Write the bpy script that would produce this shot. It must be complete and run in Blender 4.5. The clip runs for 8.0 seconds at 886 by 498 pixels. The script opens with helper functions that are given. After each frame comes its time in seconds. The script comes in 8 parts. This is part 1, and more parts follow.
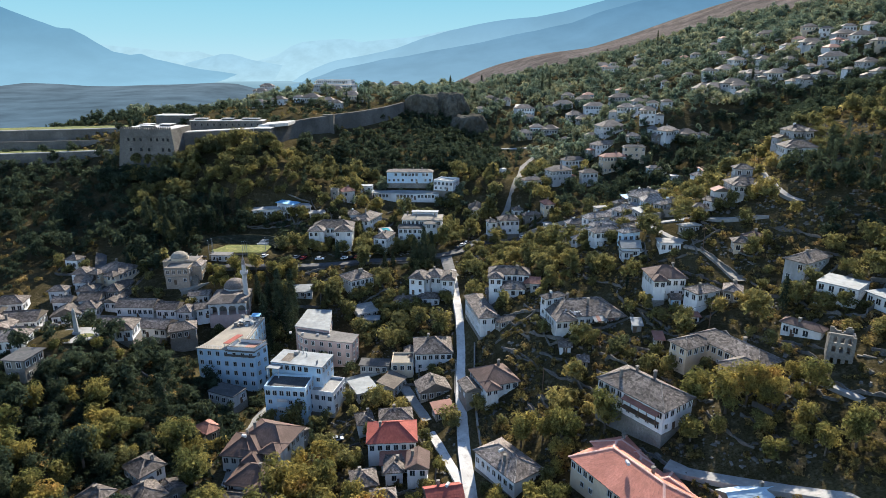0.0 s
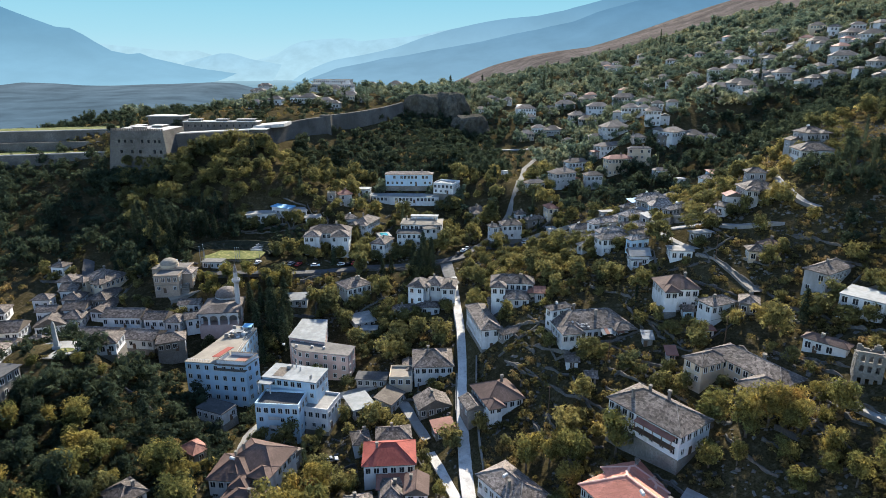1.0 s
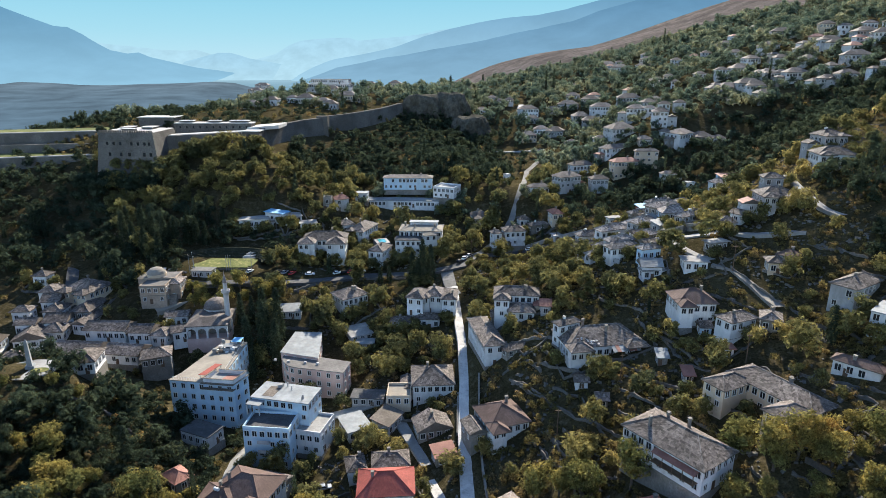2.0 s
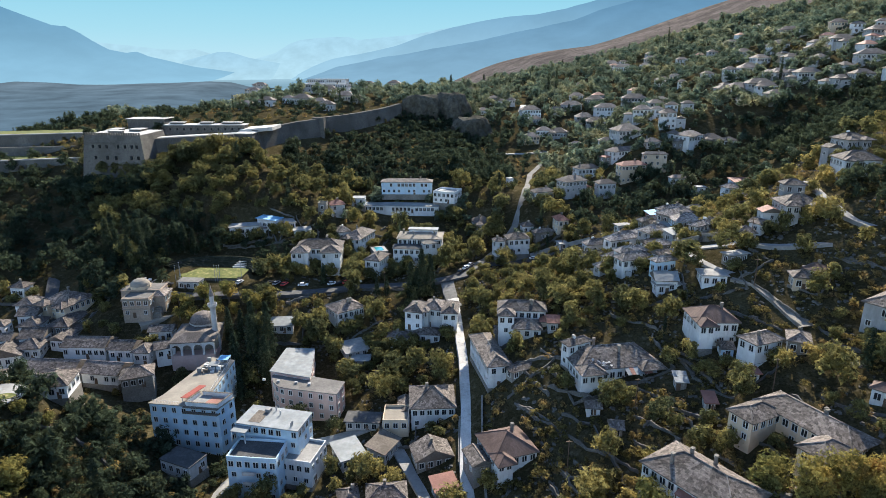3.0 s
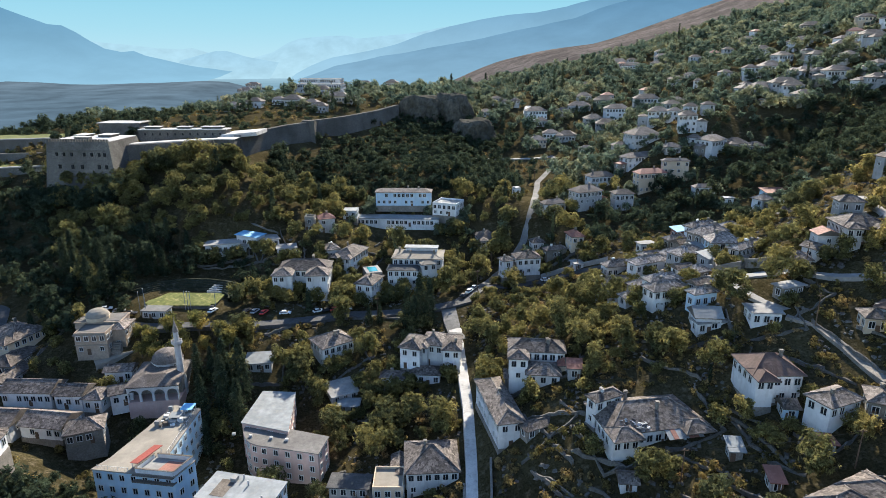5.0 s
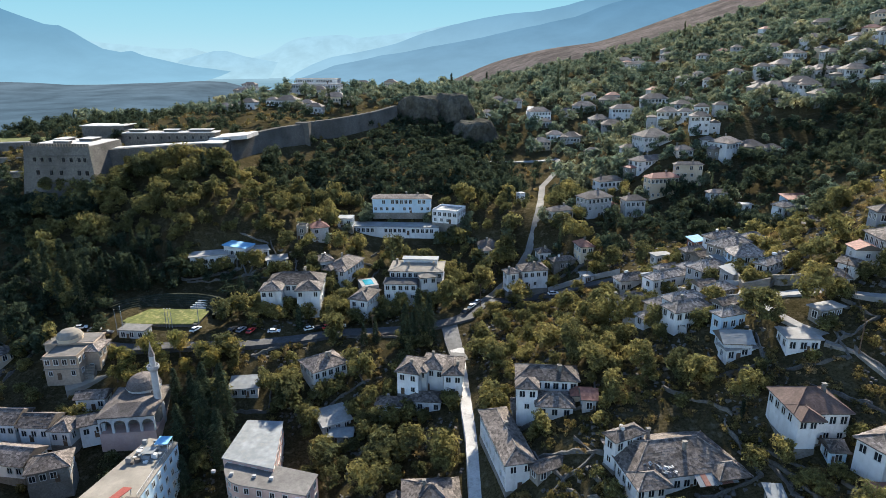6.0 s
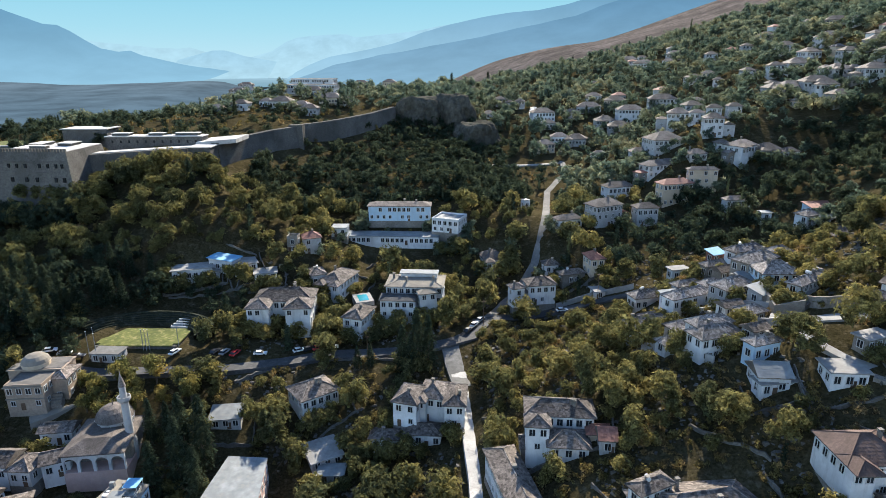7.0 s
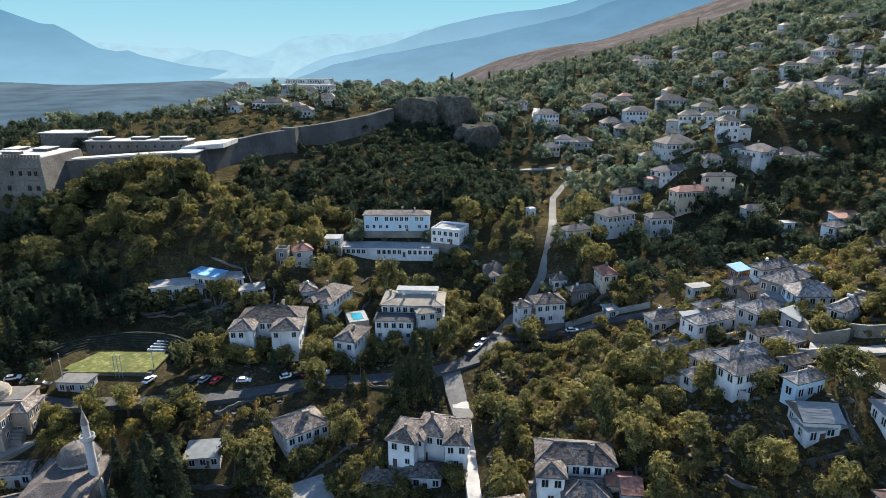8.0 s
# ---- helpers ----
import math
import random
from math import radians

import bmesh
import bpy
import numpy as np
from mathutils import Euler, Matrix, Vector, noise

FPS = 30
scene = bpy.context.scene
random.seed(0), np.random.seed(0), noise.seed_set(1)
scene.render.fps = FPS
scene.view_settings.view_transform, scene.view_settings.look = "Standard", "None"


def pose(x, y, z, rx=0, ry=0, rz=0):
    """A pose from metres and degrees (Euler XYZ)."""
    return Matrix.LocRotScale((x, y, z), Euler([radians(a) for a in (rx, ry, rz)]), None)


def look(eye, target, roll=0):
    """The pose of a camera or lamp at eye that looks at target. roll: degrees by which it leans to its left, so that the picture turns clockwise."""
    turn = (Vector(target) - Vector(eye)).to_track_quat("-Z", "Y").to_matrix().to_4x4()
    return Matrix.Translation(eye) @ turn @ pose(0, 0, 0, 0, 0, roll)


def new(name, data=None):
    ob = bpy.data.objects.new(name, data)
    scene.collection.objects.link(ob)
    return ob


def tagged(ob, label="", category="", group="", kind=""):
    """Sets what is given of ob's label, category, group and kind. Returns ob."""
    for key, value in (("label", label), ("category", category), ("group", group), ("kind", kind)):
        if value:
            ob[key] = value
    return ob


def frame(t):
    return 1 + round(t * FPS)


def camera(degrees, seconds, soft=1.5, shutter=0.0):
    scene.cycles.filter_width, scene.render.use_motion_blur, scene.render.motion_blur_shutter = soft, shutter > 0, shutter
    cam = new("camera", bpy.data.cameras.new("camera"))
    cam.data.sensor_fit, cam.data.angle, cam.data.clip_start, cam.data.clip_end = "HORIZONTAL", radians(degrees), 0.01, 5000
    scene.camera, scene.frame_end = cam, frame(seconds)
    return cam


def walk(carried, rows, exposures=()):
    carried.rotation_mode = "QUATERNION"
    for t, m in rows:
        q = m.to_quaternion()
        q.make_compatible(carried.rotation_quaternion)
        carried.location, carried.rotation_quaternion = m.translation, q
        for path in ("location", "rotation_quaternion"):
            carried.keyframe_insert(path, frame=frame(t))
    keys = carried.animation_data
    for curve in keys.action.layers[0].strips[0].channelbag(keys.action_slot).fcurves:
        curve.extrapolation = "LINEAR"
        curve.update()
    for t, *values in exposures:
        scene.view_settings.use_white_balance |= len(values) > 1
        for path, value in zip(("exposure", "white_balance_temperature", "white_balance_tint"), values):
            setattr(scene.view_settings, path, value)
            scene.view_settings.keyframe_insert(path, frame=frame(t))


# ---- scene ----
cam = camera(72.0, 8.0, soft=0.7)
METRES, EYE, TILT, LEAN, TURN = 90.0, 132.0, -16.5, 0.0, 0.0
ROWS = [
    (0.0, 0.0000, 0.0000, 0.0000, 0.00, 0.00, -0.00),
    (0.5, -0.0008, 0.0542, 0.0166, -0.01, -0.03, -0.00),
    (1.0, -0.0014, 0.1147, 0.0349, -0.01, -0.06, 0.01),
    (2.5, -0.0048, 0.3241, 0.0998, -0.03, -0.14, 0.01),
    (3.0, -0.0051, 0.4016, 0.1237, -0.03, -0.17, 0.01),
    (3.5, -0.0061, 0.4824, 0.1480, -0.04, -0.19, 0.03),
    (4.0, -0.0068, 0.5653, 0.1728, -0.04, -0.23, 0.04),
    (4.5, -0.0073, 0.6502, 0.1974, -0.04, -0.25, 0.07),
    (6.0, -0.0080, 0.9156, 0.2737, -0.00, -0.33, 0.25),
    (6.5, -0.0079, 1.0059, 0.3012, 0.01, -0.35, 0.30),
    (7.0, -0.0083, 1.0968, 0.3284, 0.01, -0.39, 0.32),
    (7.5, -0.0087, 1.1881, 0.3563, 0.01, -0.42, 0.34),
    (8.0, -0.0094, 1.2801, 0.3844, 0.00, -0.43, 0.35),
]
walk(cam, [(t, pose(0, 0, EYE, TILT, LEAN, TURN) @ pose(METRES * x, METRES * y, METRES * z, 90 + pitch, roll, yaw)) for t, x, y, z, yaw, pitch, roll in ROWS], exposures=((0.0, 1.53, 6050.0, 9.0), (8.0, 1.53, 6050.0, 9.0)))

# ---- light ----
SUN_AZ, SUN_EL = 14.0, 32.5
world = bpy.data.worlds.new("sky")
scene.world = world
world.use_nodes = True
wn = world.node_tree
sky = wn.nodes.new("ShaderNodeTexSky")
sky.sky_type, sky.sun_disc = "NISHITA", False
sky.sun_elevation, sky.sun_rotation = radians(SUN_EL), radians(SUN_AZ)
sky.air_density, sky.dust_density, sky.ozone_density = 0.8, 0.0, 3.0
tint = wn.nodes.new("ShaderNodeMix")
tint.data_type, tint.blend_type = "RGBA", "MULTIPLY"
tint.inputs[0].default_value, tint.inputs[7].default_value = 1.0, (0.98, 0.9, 0.81, 1)
wn.links.new(sky.outputs[0], tint.inputs[6])
wn.links.new(tint.outputs[2], wn.nodes["Background"].inputs[0])
wn.nodes["Background"].inputs[1].default_value = 0.138
sun_data = bpy.data.lights.new("sun", "SUN")
sun_data.energy, sun_data.angle, sun_data.color = 5.0, radians(0.5), (1.0, 0.87, 0.69)
sun = new("sun", sun_data)
sun_dir = Vector((math.sin(radians(SUN_AZ)) * math.cos(radians(SUN_EL)), math.cos(radians(SUN_AZ)) * math.cos(radians(SUN_EL)), math.sin(radians(SUN_EL))))
sun.matrix_world = look(Vector((0, 200, 300)) + sun_dir * 100, (0, 200, 300))


# ---- materials ----
def nodes_of(name):
    m = bpy.data.materials.new(name)
    m.use_nodes = True
    return m, m.node_tree.nodes, m.node_tree.links


def ramp(n, l, fac, stops):
    r = n.new("ShaderNodeValToRGB")
    while len(r.color_ramp.elements) < len(stops):
        r.color_ramp.elements.new(0.5)
    for e, (p, c) in zip(r.color_ramp.elements, stops):
        e.position, e.color = p, (*c, 1)
    l.new(fac, r.inputs[0])
    return r.outputs[0]


def noise_of(n, l, co, scale, detail=4.0, rough=0.6):
    t = n.new("ShaderNodeTexNoise")
    t.inputs["Scale"].default_value, t.inputs["Detail"].default_value, t.inputs["Roughness"].default_value = scale, detail, rough
    l.new(co, t.inputs["Vector"])
    return t.outputs["Fac"]


def mixed(n, l, fac, a, b, mode="MIX"):
    x = n.new("ShaderNodeMix")
    x.data_type, x.blend_type = "RGBA", mode
    for sock, val in ((x.inputs[0], fac), (x.inputs[6], a), (x.inputs[7], b)):
        if isinstance(val, bpy.types.NodeSocket):
            l.new(val, sock)
        elif isinstance(val, (int, float)):
            sock.default_value = val
        else:
            sock.default_value = (*val, 1)
    return x.outputs[2]


def surface(name, c1, c2, fine=1.2, coarse=0.12, rough=0.85, bump=0.25, spec=0.08, stain=None, island=0.0, thing=0.0, metal=0.0, streak=False):
    """A rough surface: two tones over fine grain, broad patches, optional stains, tone by piece or by thing."""
    m, n, l = nodes_of(name)
    p = n["Principled BSDF"]
    co = n.new("ShaderNodeNewGeometry")
    pos = co.outputs["Position"]
    g = noise_of(n, l, pos, fine, 6.0, 0.65)
    col = ramp(n, l, g, ((0.32, c1), (0.68, c2)))
    b = noise_of(n, l, pos, coarse, 3.0)
    dark = tuple(v * 0.72 for v in c1)
    col = mixed(n, l, ramp(n, l, b, ((0.4, (0.55,) * 3), (0.62, (0.0,) * 3))), col, dark)
    if stain:
        mp = n.new("ShaderNodeMapping")
        mp.inputs["Scale"].default_value = (1.0, 1.0, 0.22 if streak else 1.0)
        l.new(pos, mp.inputs["Vector"])
        s = noise_of(n, l, mp.outputs[0], 0.55, 6.0, 0.7)
        col = mixed(n, l, ramp(n, l, s, ((0.52, (0.0,) * 3), (0.72, (0.7,) * 3))), col, stain)
    if island:
        col = mixed(n, l, 1.0, col, ramp(n, l, co.outputs["Random Per Island"], ((0.0, (1 - island,) * 3), (1.0, (1 + island,) * 3))), "MULTIPLY")
    if thing:
        oi = n.new("ShaderNodeObjectInfo")
        col = mixed(n, l, 1.0, col, ramp(n, l, oi.outputs["Random"], ((0.0, (1 - thing,) * 3), (1.0, (1.0,) * 3))), "MULTIPLY")
    l.new(col, p.inputs["Base Color"])
    p.inputs["Roughness"].default_value, p.inputs["Metallic"].default_value = rough, metal
    p.inputs["Specular IOR Level"].default_value = spec
    if bump:
        bn = n.new("ShaderNodeBump")
        bn.inputs["Strength"].default_value, bn.inputs["Distance"].default_value = bump, 0.12
        l.new(g, bn.inputs["Height"])
        l.new(bn.outputs[0], p.inputs["Normal"])
    return m


def foliage(name, tones, patch=0.09):
    """Leaves: tone by patches as wide as a tree and by leaf, part of the light passing through."""
    m, n, l = nodes_of(name)
    n.remove(n["Principled BSDF"])
    co = n.new("ShaderNodeNewGeometry")
    f = noise_of(n, l, co.outputs["Position"], patch, 2.0, 0.5)
    col = ramp(n, l, f, tuple((0.34 + 0.42 * i / (len(tones) - 1), c) for i, c in enumerate(tones)))
    col = mixed(n, l, 1.0, col, ramp(n, l, co.outputs["Random Per Island"], ((0.0, (0.5,) * 3), (1.0, (1.1,) * 3))), "MULTIPLY")
    d, t, x = n.new("ShaderNodeBsdfDiffuse"), n.new("ShaderNodeBsdfTranslucent"), n.new("ShaderNodeMixShader")
    x.inputs[0].default_value = 0.48
    fine = noise_of(n, l, co.outputs["Position"], 2.6, 3.0, 0.7)
    bump = n.new("ShaderNodeBump")
    bump.inputs["Strength"].default_value, bump.inputs["Distance"].default_value = 0.8, 0.25
    l.new(fine, bump.inputs["Height"])
    l.new(bump.outputs[0], d.inputs["Normal"])
    l.new(bump.outputs[0], t.inputs["Normal"])
    col = mixed(n, l, 1.0, col, ramp(n, l, fine, ((0.36, (0.42,) * 3), (0.62, (1.0,) * 3))), "MULTIPLY")
    l.new(col, d.inputs[0])
    l.new(col, t.inputs[0])
    l.new(d.outputs[0], x.inputs[1])
    l.new(t.outputs[0], x.inputs[2])
    gaps, clear, leafy = noise_of(n, l, co.outputs["Position"], 3.4, 2.0, 0.6), n.new("ShaderNodeBsdfTransparent"), n.new("ShaderNodeMixShader")
    l.new(ramp(n, l, gaps, ((0.44, (0.0,) * 3), (0.47, (1.0,) * 3))), leafy.inputs[0])
    l.new(clear.outputs[0], leafy.inputs[1])
    l.new(x.outputs[0], leafy.inputs[2])
    l.new(leafy.outputs[0], n["Material Output"].inputs[0])
    return m


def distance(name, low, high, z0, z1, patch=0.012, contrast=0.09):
    """Far mountains: a plain glowing backdrop, miles of bright air put into its colour, paler towards its foot."""
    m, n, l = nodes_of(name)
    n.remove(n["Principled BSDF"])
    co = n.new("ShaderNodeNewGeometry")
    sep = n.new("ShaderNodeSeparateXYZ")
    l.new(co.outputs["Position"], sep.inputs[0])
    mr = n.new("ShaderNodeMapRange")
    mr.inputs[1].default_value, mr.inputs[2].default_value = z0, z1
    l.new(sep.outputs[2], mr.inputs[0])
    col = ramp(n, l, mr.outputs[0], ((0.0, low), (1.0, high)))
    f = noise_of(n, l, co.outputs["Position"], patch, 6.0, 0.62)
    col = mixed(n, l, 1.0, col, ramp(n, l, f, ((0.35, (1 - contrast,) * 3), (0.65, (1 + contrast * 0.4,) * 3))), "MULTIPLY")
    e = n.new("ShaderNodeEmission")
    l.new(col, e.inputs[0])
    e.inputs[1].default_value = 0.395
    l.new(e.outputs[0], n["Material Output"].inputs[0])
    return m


M = {
    "white": surface("limewash", (0.64, 0.64, 0.635), (0.76, 0.76, 0.75), 0.9, 0.1, 0.9, 0.15, stain=(0.36, 0.345, 0.32), streak=True, thing=0.22),
    "pink": surface("pink_render", (0.46, 0.32, 0.28), (0.54, 0.39, 0.345), 0.9, 0.1, 0.9, 0.15, stain=(0.36, 0.3, 0.28), streak=True),
    "cream": surface("cream_render", (0.5, 0.405, 0.295), (0.58, 0.485, 0.365), 0.9, 0.1, 0.9, 0.15, stain=(0.42, 0.35, 0.27), streak=True),
    "grey": surface("grey_render", (0.42, 0.41, 0.4), (0.54, 0.53, 0.51), 0.9, 0.1, 0.9, 0.2, stain=(0.26, 0.25, 0.23), streak=True, thing=0.2),
    "skyblue": surface("pale_blue_render", (0.42, 0.55, 0.65), (0.5, 0.625, 0.715), 0.9, 0.1, 0.9, 0.12, stain=(0.4, 0.46, 0.5), streak=True),
    "old": surface("worn_limewash", (0.37, 0.365, 0.355), (0.5, 0.49, 0.48), 0.7, 0.1, 0.9, 0.2, stain=(0.26, 0.25, 0.23), streak=True, thing=0.25),
    "stone": surface("rubble_stone", (0.15, 0.138, 0.12), (0.3, 0.275, 0.24), 2.2, 0.2, 0.95, 0.8, stain=(0.16, 0.15, 0.12)),
    "castle": surface("castle_stone", (0.075, 0.072, 0.066), (0.2, 0.188, 0.17), 1.8, 0.08, 1.0, 0.7, 0.0, stain=(0.12, 0.12, 0.1), streak=True),
    "slate": surface("stone_slate", (0.09, 0.077, 0.068), (0.29, 0.25, 0.225), 3.2, 0.2, 0.85, 0.35, 0.12, stain=(0.055, 0.05, 0.04), island=0.5, thing=0.45),
    "pale_slate": surface("pale_stone_slate", (0.108, 0.09, 0.078), (0.3, 0.256, 0.226), 3.2, 0.2, 0.85, 0.35, 0.12, stain=(0.09, 0.082, 0.068), island=0.5, thing=0.3),
    "villa_stone": surface("warm_villa_stone", (0.27, 0.215, 0.165), (0.38, 0.31, 0.245), 1.4, 0.12, 0.9, 0.35, stain=(0.2, 0.165, 0.13), streak=True),
    "weathered": surface("weathered_concrete", (0.13, 0.128, 0.122), (0.21, 0.205, 0.195), 0.9, 0.12, 0.9, 0.25, stain=(0.095, 0.09, 0.083)),
    # Darker stone for the seating steps: the shade on them put into colour.
    "shade_stone": surface("shade_toned_stone", (0.022, 0.026, 0.018), (0.06, 0.062, 0.045), 1.8, 0.15, 1.0, 0.6, 0.0, stain=(0.1, 0.1, 0.085)),
    "bleached_slate": surface("bleached_stone_slate", (0.17, 0.15, 0.135), (0.44, 0.395, 0.36), 3.2, 0.2, 0.85, 0.35, 0.12, stain=(0.12, 0.11, 0.095), island=0.55, thing=0.35),
    "underroof": surface("roof_boards", (0.1, 0.085, 0.07), (0.18, 0.155, 0.13), 1.5, 0.2, 0.9, 0.3),
    "brown": surface("brown_tile", (0.098, 0.066, 0.055), (0.148, 0.103, 0.087), 2.5, 0.2, 0.8, 0.3, 0.12, island=0.12),
    "salmon": surface("salmon_tile", (0.46, 0.18, 0.125), (0.56, 0.24, 0.17), 2.5, 0.2, 0.8, 0.2, 0.12, island=0.1),
    "salmon_edge": surface("pale_ridge_tile", (0.6, 0.36, 0.29), (0.68, 0.43, 0.35), 2.5, 0.2, 0.8, 0.1, 0.12),
    "red": surface("red_tile", (0.23, 0.062, 0.05), (0.31, 0.088, 0.068), 2.5, 0.2, 0.8, 0.25, 0.12, island=0.12),
    "rust": surface("old_red_tile", (0.22, 0.1, 0.075), (0.32, 0.155, 0.115), 2.5, 0.25, 0.8, 0.4, 0.3, island=0.25),
    "sheet": surface("pale_sheet_metal", (0.18, 0.195, 0.2), (0.26, 0.275, 0.28), 0.6, 0.15, 0.75, 0.1, 0.15, stain=(0.24, 0.23, 0.21)),
    "blue": surface("blue_sheet_metal", (0.16, 0.36, 0.55), (0.22, 0.44, 0.64), 0.6, 0.15, 0.7, 0.1, 0.25, stain=(0.3, 0.36, 0.4)),
    "concrete": surface("concrete", (0.23, 0.225, 0.215), (0.33, 0.325, 0.31), 0.9, 0.12, 0.9, 0.25, stain=(0.15, 0.145, 0.135)),
    "tan": surface("tan_screed", (0.21, 0.19, 0.158), (0.275, 0.25, 0.208), 0.7, 0.12, 0.9, 0.15, stain=(0.25, 0.22, 0.19)),
    "felt": surface("weathered_roof_felt", (0.125, 0.118, 0.11), (0.19, 0.18, 0.168), 0.9, 0.12, 0.9, 0.2, stain=(0.085, 0.08, 0.075)),
    "cobble": surface("pale_cobble", (0.42, 0.405, 0.385), (0.56, 0.545, 0.52), 2.6, 0.2, 0.85, 0.5, 0.15, stain=(0.2, 0.19, 0.175)),
    "asphalt": surface("asphalt", (0.055, 0.056, 0.058), (0.095, 0.095, 0.095), 2.0, 0.2, 0.8, 0.3, stain=(0.13, 0.125, 0.12)),
    "dirt": surface("trodden_earth", (0.26, 0.2, 0.14), (0.38, 0.3, 0.22), 0.8, 0.1, 0.95, 0.4),
    "grass": surface("lawn", (0.075, 0.092, 0.032), (0.145, 0.15, 0.048), 0.8, 0.1, 0.95, 0.4, stain=(0.36, 0.3, 0.15)),
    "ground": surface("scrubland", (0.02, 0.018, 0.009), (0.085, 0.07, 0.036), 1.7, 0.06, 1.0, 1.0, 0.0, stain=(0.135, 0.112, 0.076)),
    "hill": surface("dry_hillside", (0.065, 0.057, 0.052), (0.175, 0.15, 0.138), 0.07, 0.012, 1.0, 1.0, 0.0, stain=(0.05, 0.052, 0.034)),
    "rock": surface("limestone_rock", (0.05, 0.048, 0.038), (0.13, 0.12, 0.1), 0.35, 0.05, 1.0, 1.0, 0.0, stain=(0.03, 0.034, 0.018)),
    "pool": surface("pool_water", (0.02, 0.2, 0.24), (0.035, 0.25, 0.29), 0.8, 0.2, 0.08, 0.1, 0.5),
    "tyre": surface("tyre_rubber", (0.015, 0.015, 0.015), (0.03, 0.03, 0.03), 4.0, 0.5, 0.9, 0.0),
    "paint_white": surface("white_car_paint", (0.7, 0.7, 0.7), (0.76, 0.76, 0.76), 1.0, 0.5, 0.3, 0.0, 0.5),
    "paint_grey": surface("silver_car_paint", (0.3, 0.31, 0.33), (0.36, 0.37, 0.38), 1.0, 0.5, 0.3, 0.0, 0.5, metal=0.4),
    "paint_dark": surface("black_car_paint", (0.015, 0.017, 0.02), (0.03, 0.032, 0.036), 1.0, 0.5, 0.25, 0.0, 0.5),
    "paint_red": surface("red_car_paint", (0.4, 0.02, 0.02), (0.5, 0.03, 0.03), 1.0, 0.5, 0.3, 0.0, 0.5),
    "frame": surface("window_frame_paint", (0.5, 0.5, 0.48), (0.62, 0.62, 0.6), 2.0, 0.3, 0.6, 0.0),
    "wood": surface("dark_wood", (0.09, 0.06, 0.04), (0.16, 0.11, 0.075), 3.0, 0.3, 0.7, 0.2),
    "bark": surface("bark", (0.08, 0.065, 0.05), (0.15, 0.125, 0.1), 3.0, 0.3, 0.95, 0.5),
    "glass": surface("window_glass", (0.012, 0.016, 0.02), (0.03, 0.036, 0.042), 0.4, 0.2, 0.12, 0.0, 0.5),
    "leaf": foliage("autumn_leaves", ((0.165, 0.18, 0.068), (0.25, 0.245, 0.085), (0.37, 0.315, 0.1), (0.52, 0.405, 0.115), (0.54, 0.285, 0.1))),
    "leaf_wood": foliage("woodland_leaves", ((0.14, 0.15, 0.072), (0.245, 0.232, 0.092), (0.39, 0.335, 0.122), (0.56, 0.44, 0.155)), 0.06),
    # Paler, bluer leaves: haze over the far slope put into their colour.
    "leaf_haze": foliage("hazed_leaves", ((0.135, 0.19, 0.14), (0.205, 0.258, 0.175), (0.315, 0.335, 0.205), (0.48, 0.44, 0.235)), 0.05),
    # Conifer green; also puts shade into leaf colour on the dark banks.
    "needle_shade": foliage("needles_and_shade", ((0.06, 0.084, 0.056), (0.086, 0.112, 0.068), (0.116, 0.134, 0.074))),
    "bush": foliage("dry_scrub_leaves", ((0.175, 0.158, 0.062), (0.300, 0.240, 0.090), (0.430, 0.300, 0.130), (0.530, 0.385, 0.220)), 0.12),
}


# ---- the lie of the land ----
KNOLLS = []


def knoll(x, y, r, h):
    KNOLLS.append((x, y, r, h))


knoll(-20, 210, 130, -46.5)
knoll(115, 465, 75, -38.6)
knoll(10, 90, 45, -18.4)
knoll(-260, 450, 130, 39.3)
knoll(-120, 170, 20, 11.5)
knoll(130, 330, 28, -21.1)
knoll(140, 690, 220, -30.9)
knoll(10, 360, 45, -3.3)
knoll(70, 240, 28, 3)
knoll(-125, 360, 45, 23.4)
knoll(190, 390, 28, -16.1)
knoll(145, 135, 45, -4.9)
knoll(-110, 615, 75, 16.1)
knoll(70, 300, 28, -5.9)
knoll(145, 450, 45, 28.5)
knoll(-50, 180, 28, -2.7)
knoll(-185, 90, 75, 24.2)
knoll(-80, 270, 20, 7.9)
knoll(20, 210, 20, 13.8)
knoll(145, 270, 45, 5.4)
knoll(340, 540, 75, 16.6)
knoll(-60, 390, 20, -7.5)
knoll(0, 210, 20, -12.1)
knoll(-170, 330, 28, -7.4)
knoll(-215, 585, 45, -13.5)
knoll(-60, 450, 20, -5.4)
knoll(-20, 570, 130, 3.6)
knoll(190, 540, 28, 7.9)
knoll(55, 405, 45, -0.3)
knoll(140, 390, 20, -8.6)
knoll(-100, 310, 20, -7.1)
knoll(-120, 270, 20, 4.9)
knoll(-200, 180, 28, 7.2)
knoll(-40, 490, 20, -1.3)
knoll(-80, 410, 20, -4.4)
knoll(-120, 190, 20, 16.6)
knoll(-125, 225, 45, 3.6)
knoll(-60, 90, 20, -3.9)
knoll(100, 780, 28, 1.2)
knoll(-260, 615, 75, 9.7)
knoll(-140, 350, 20, -7.4)
knoll(120, 410, 20, 8.7)
knoll(60, 90, 20, -2.7)
knoll(-20, 210, 20, 6.3)
knoll(-20, 270, 28, 7.5)
knoll(-100, 390, 20, -5.5)
knoll(20, 370, 20, 4.9)
knoll(0, 410, 20, 9.3)
knoll(-260, 675, 45, -6.5)
knoll(-100, 130, 20, 3.9)
knoll(-40, 230, 20, -3.8)
knoll(320, 450, 20, 7.4)
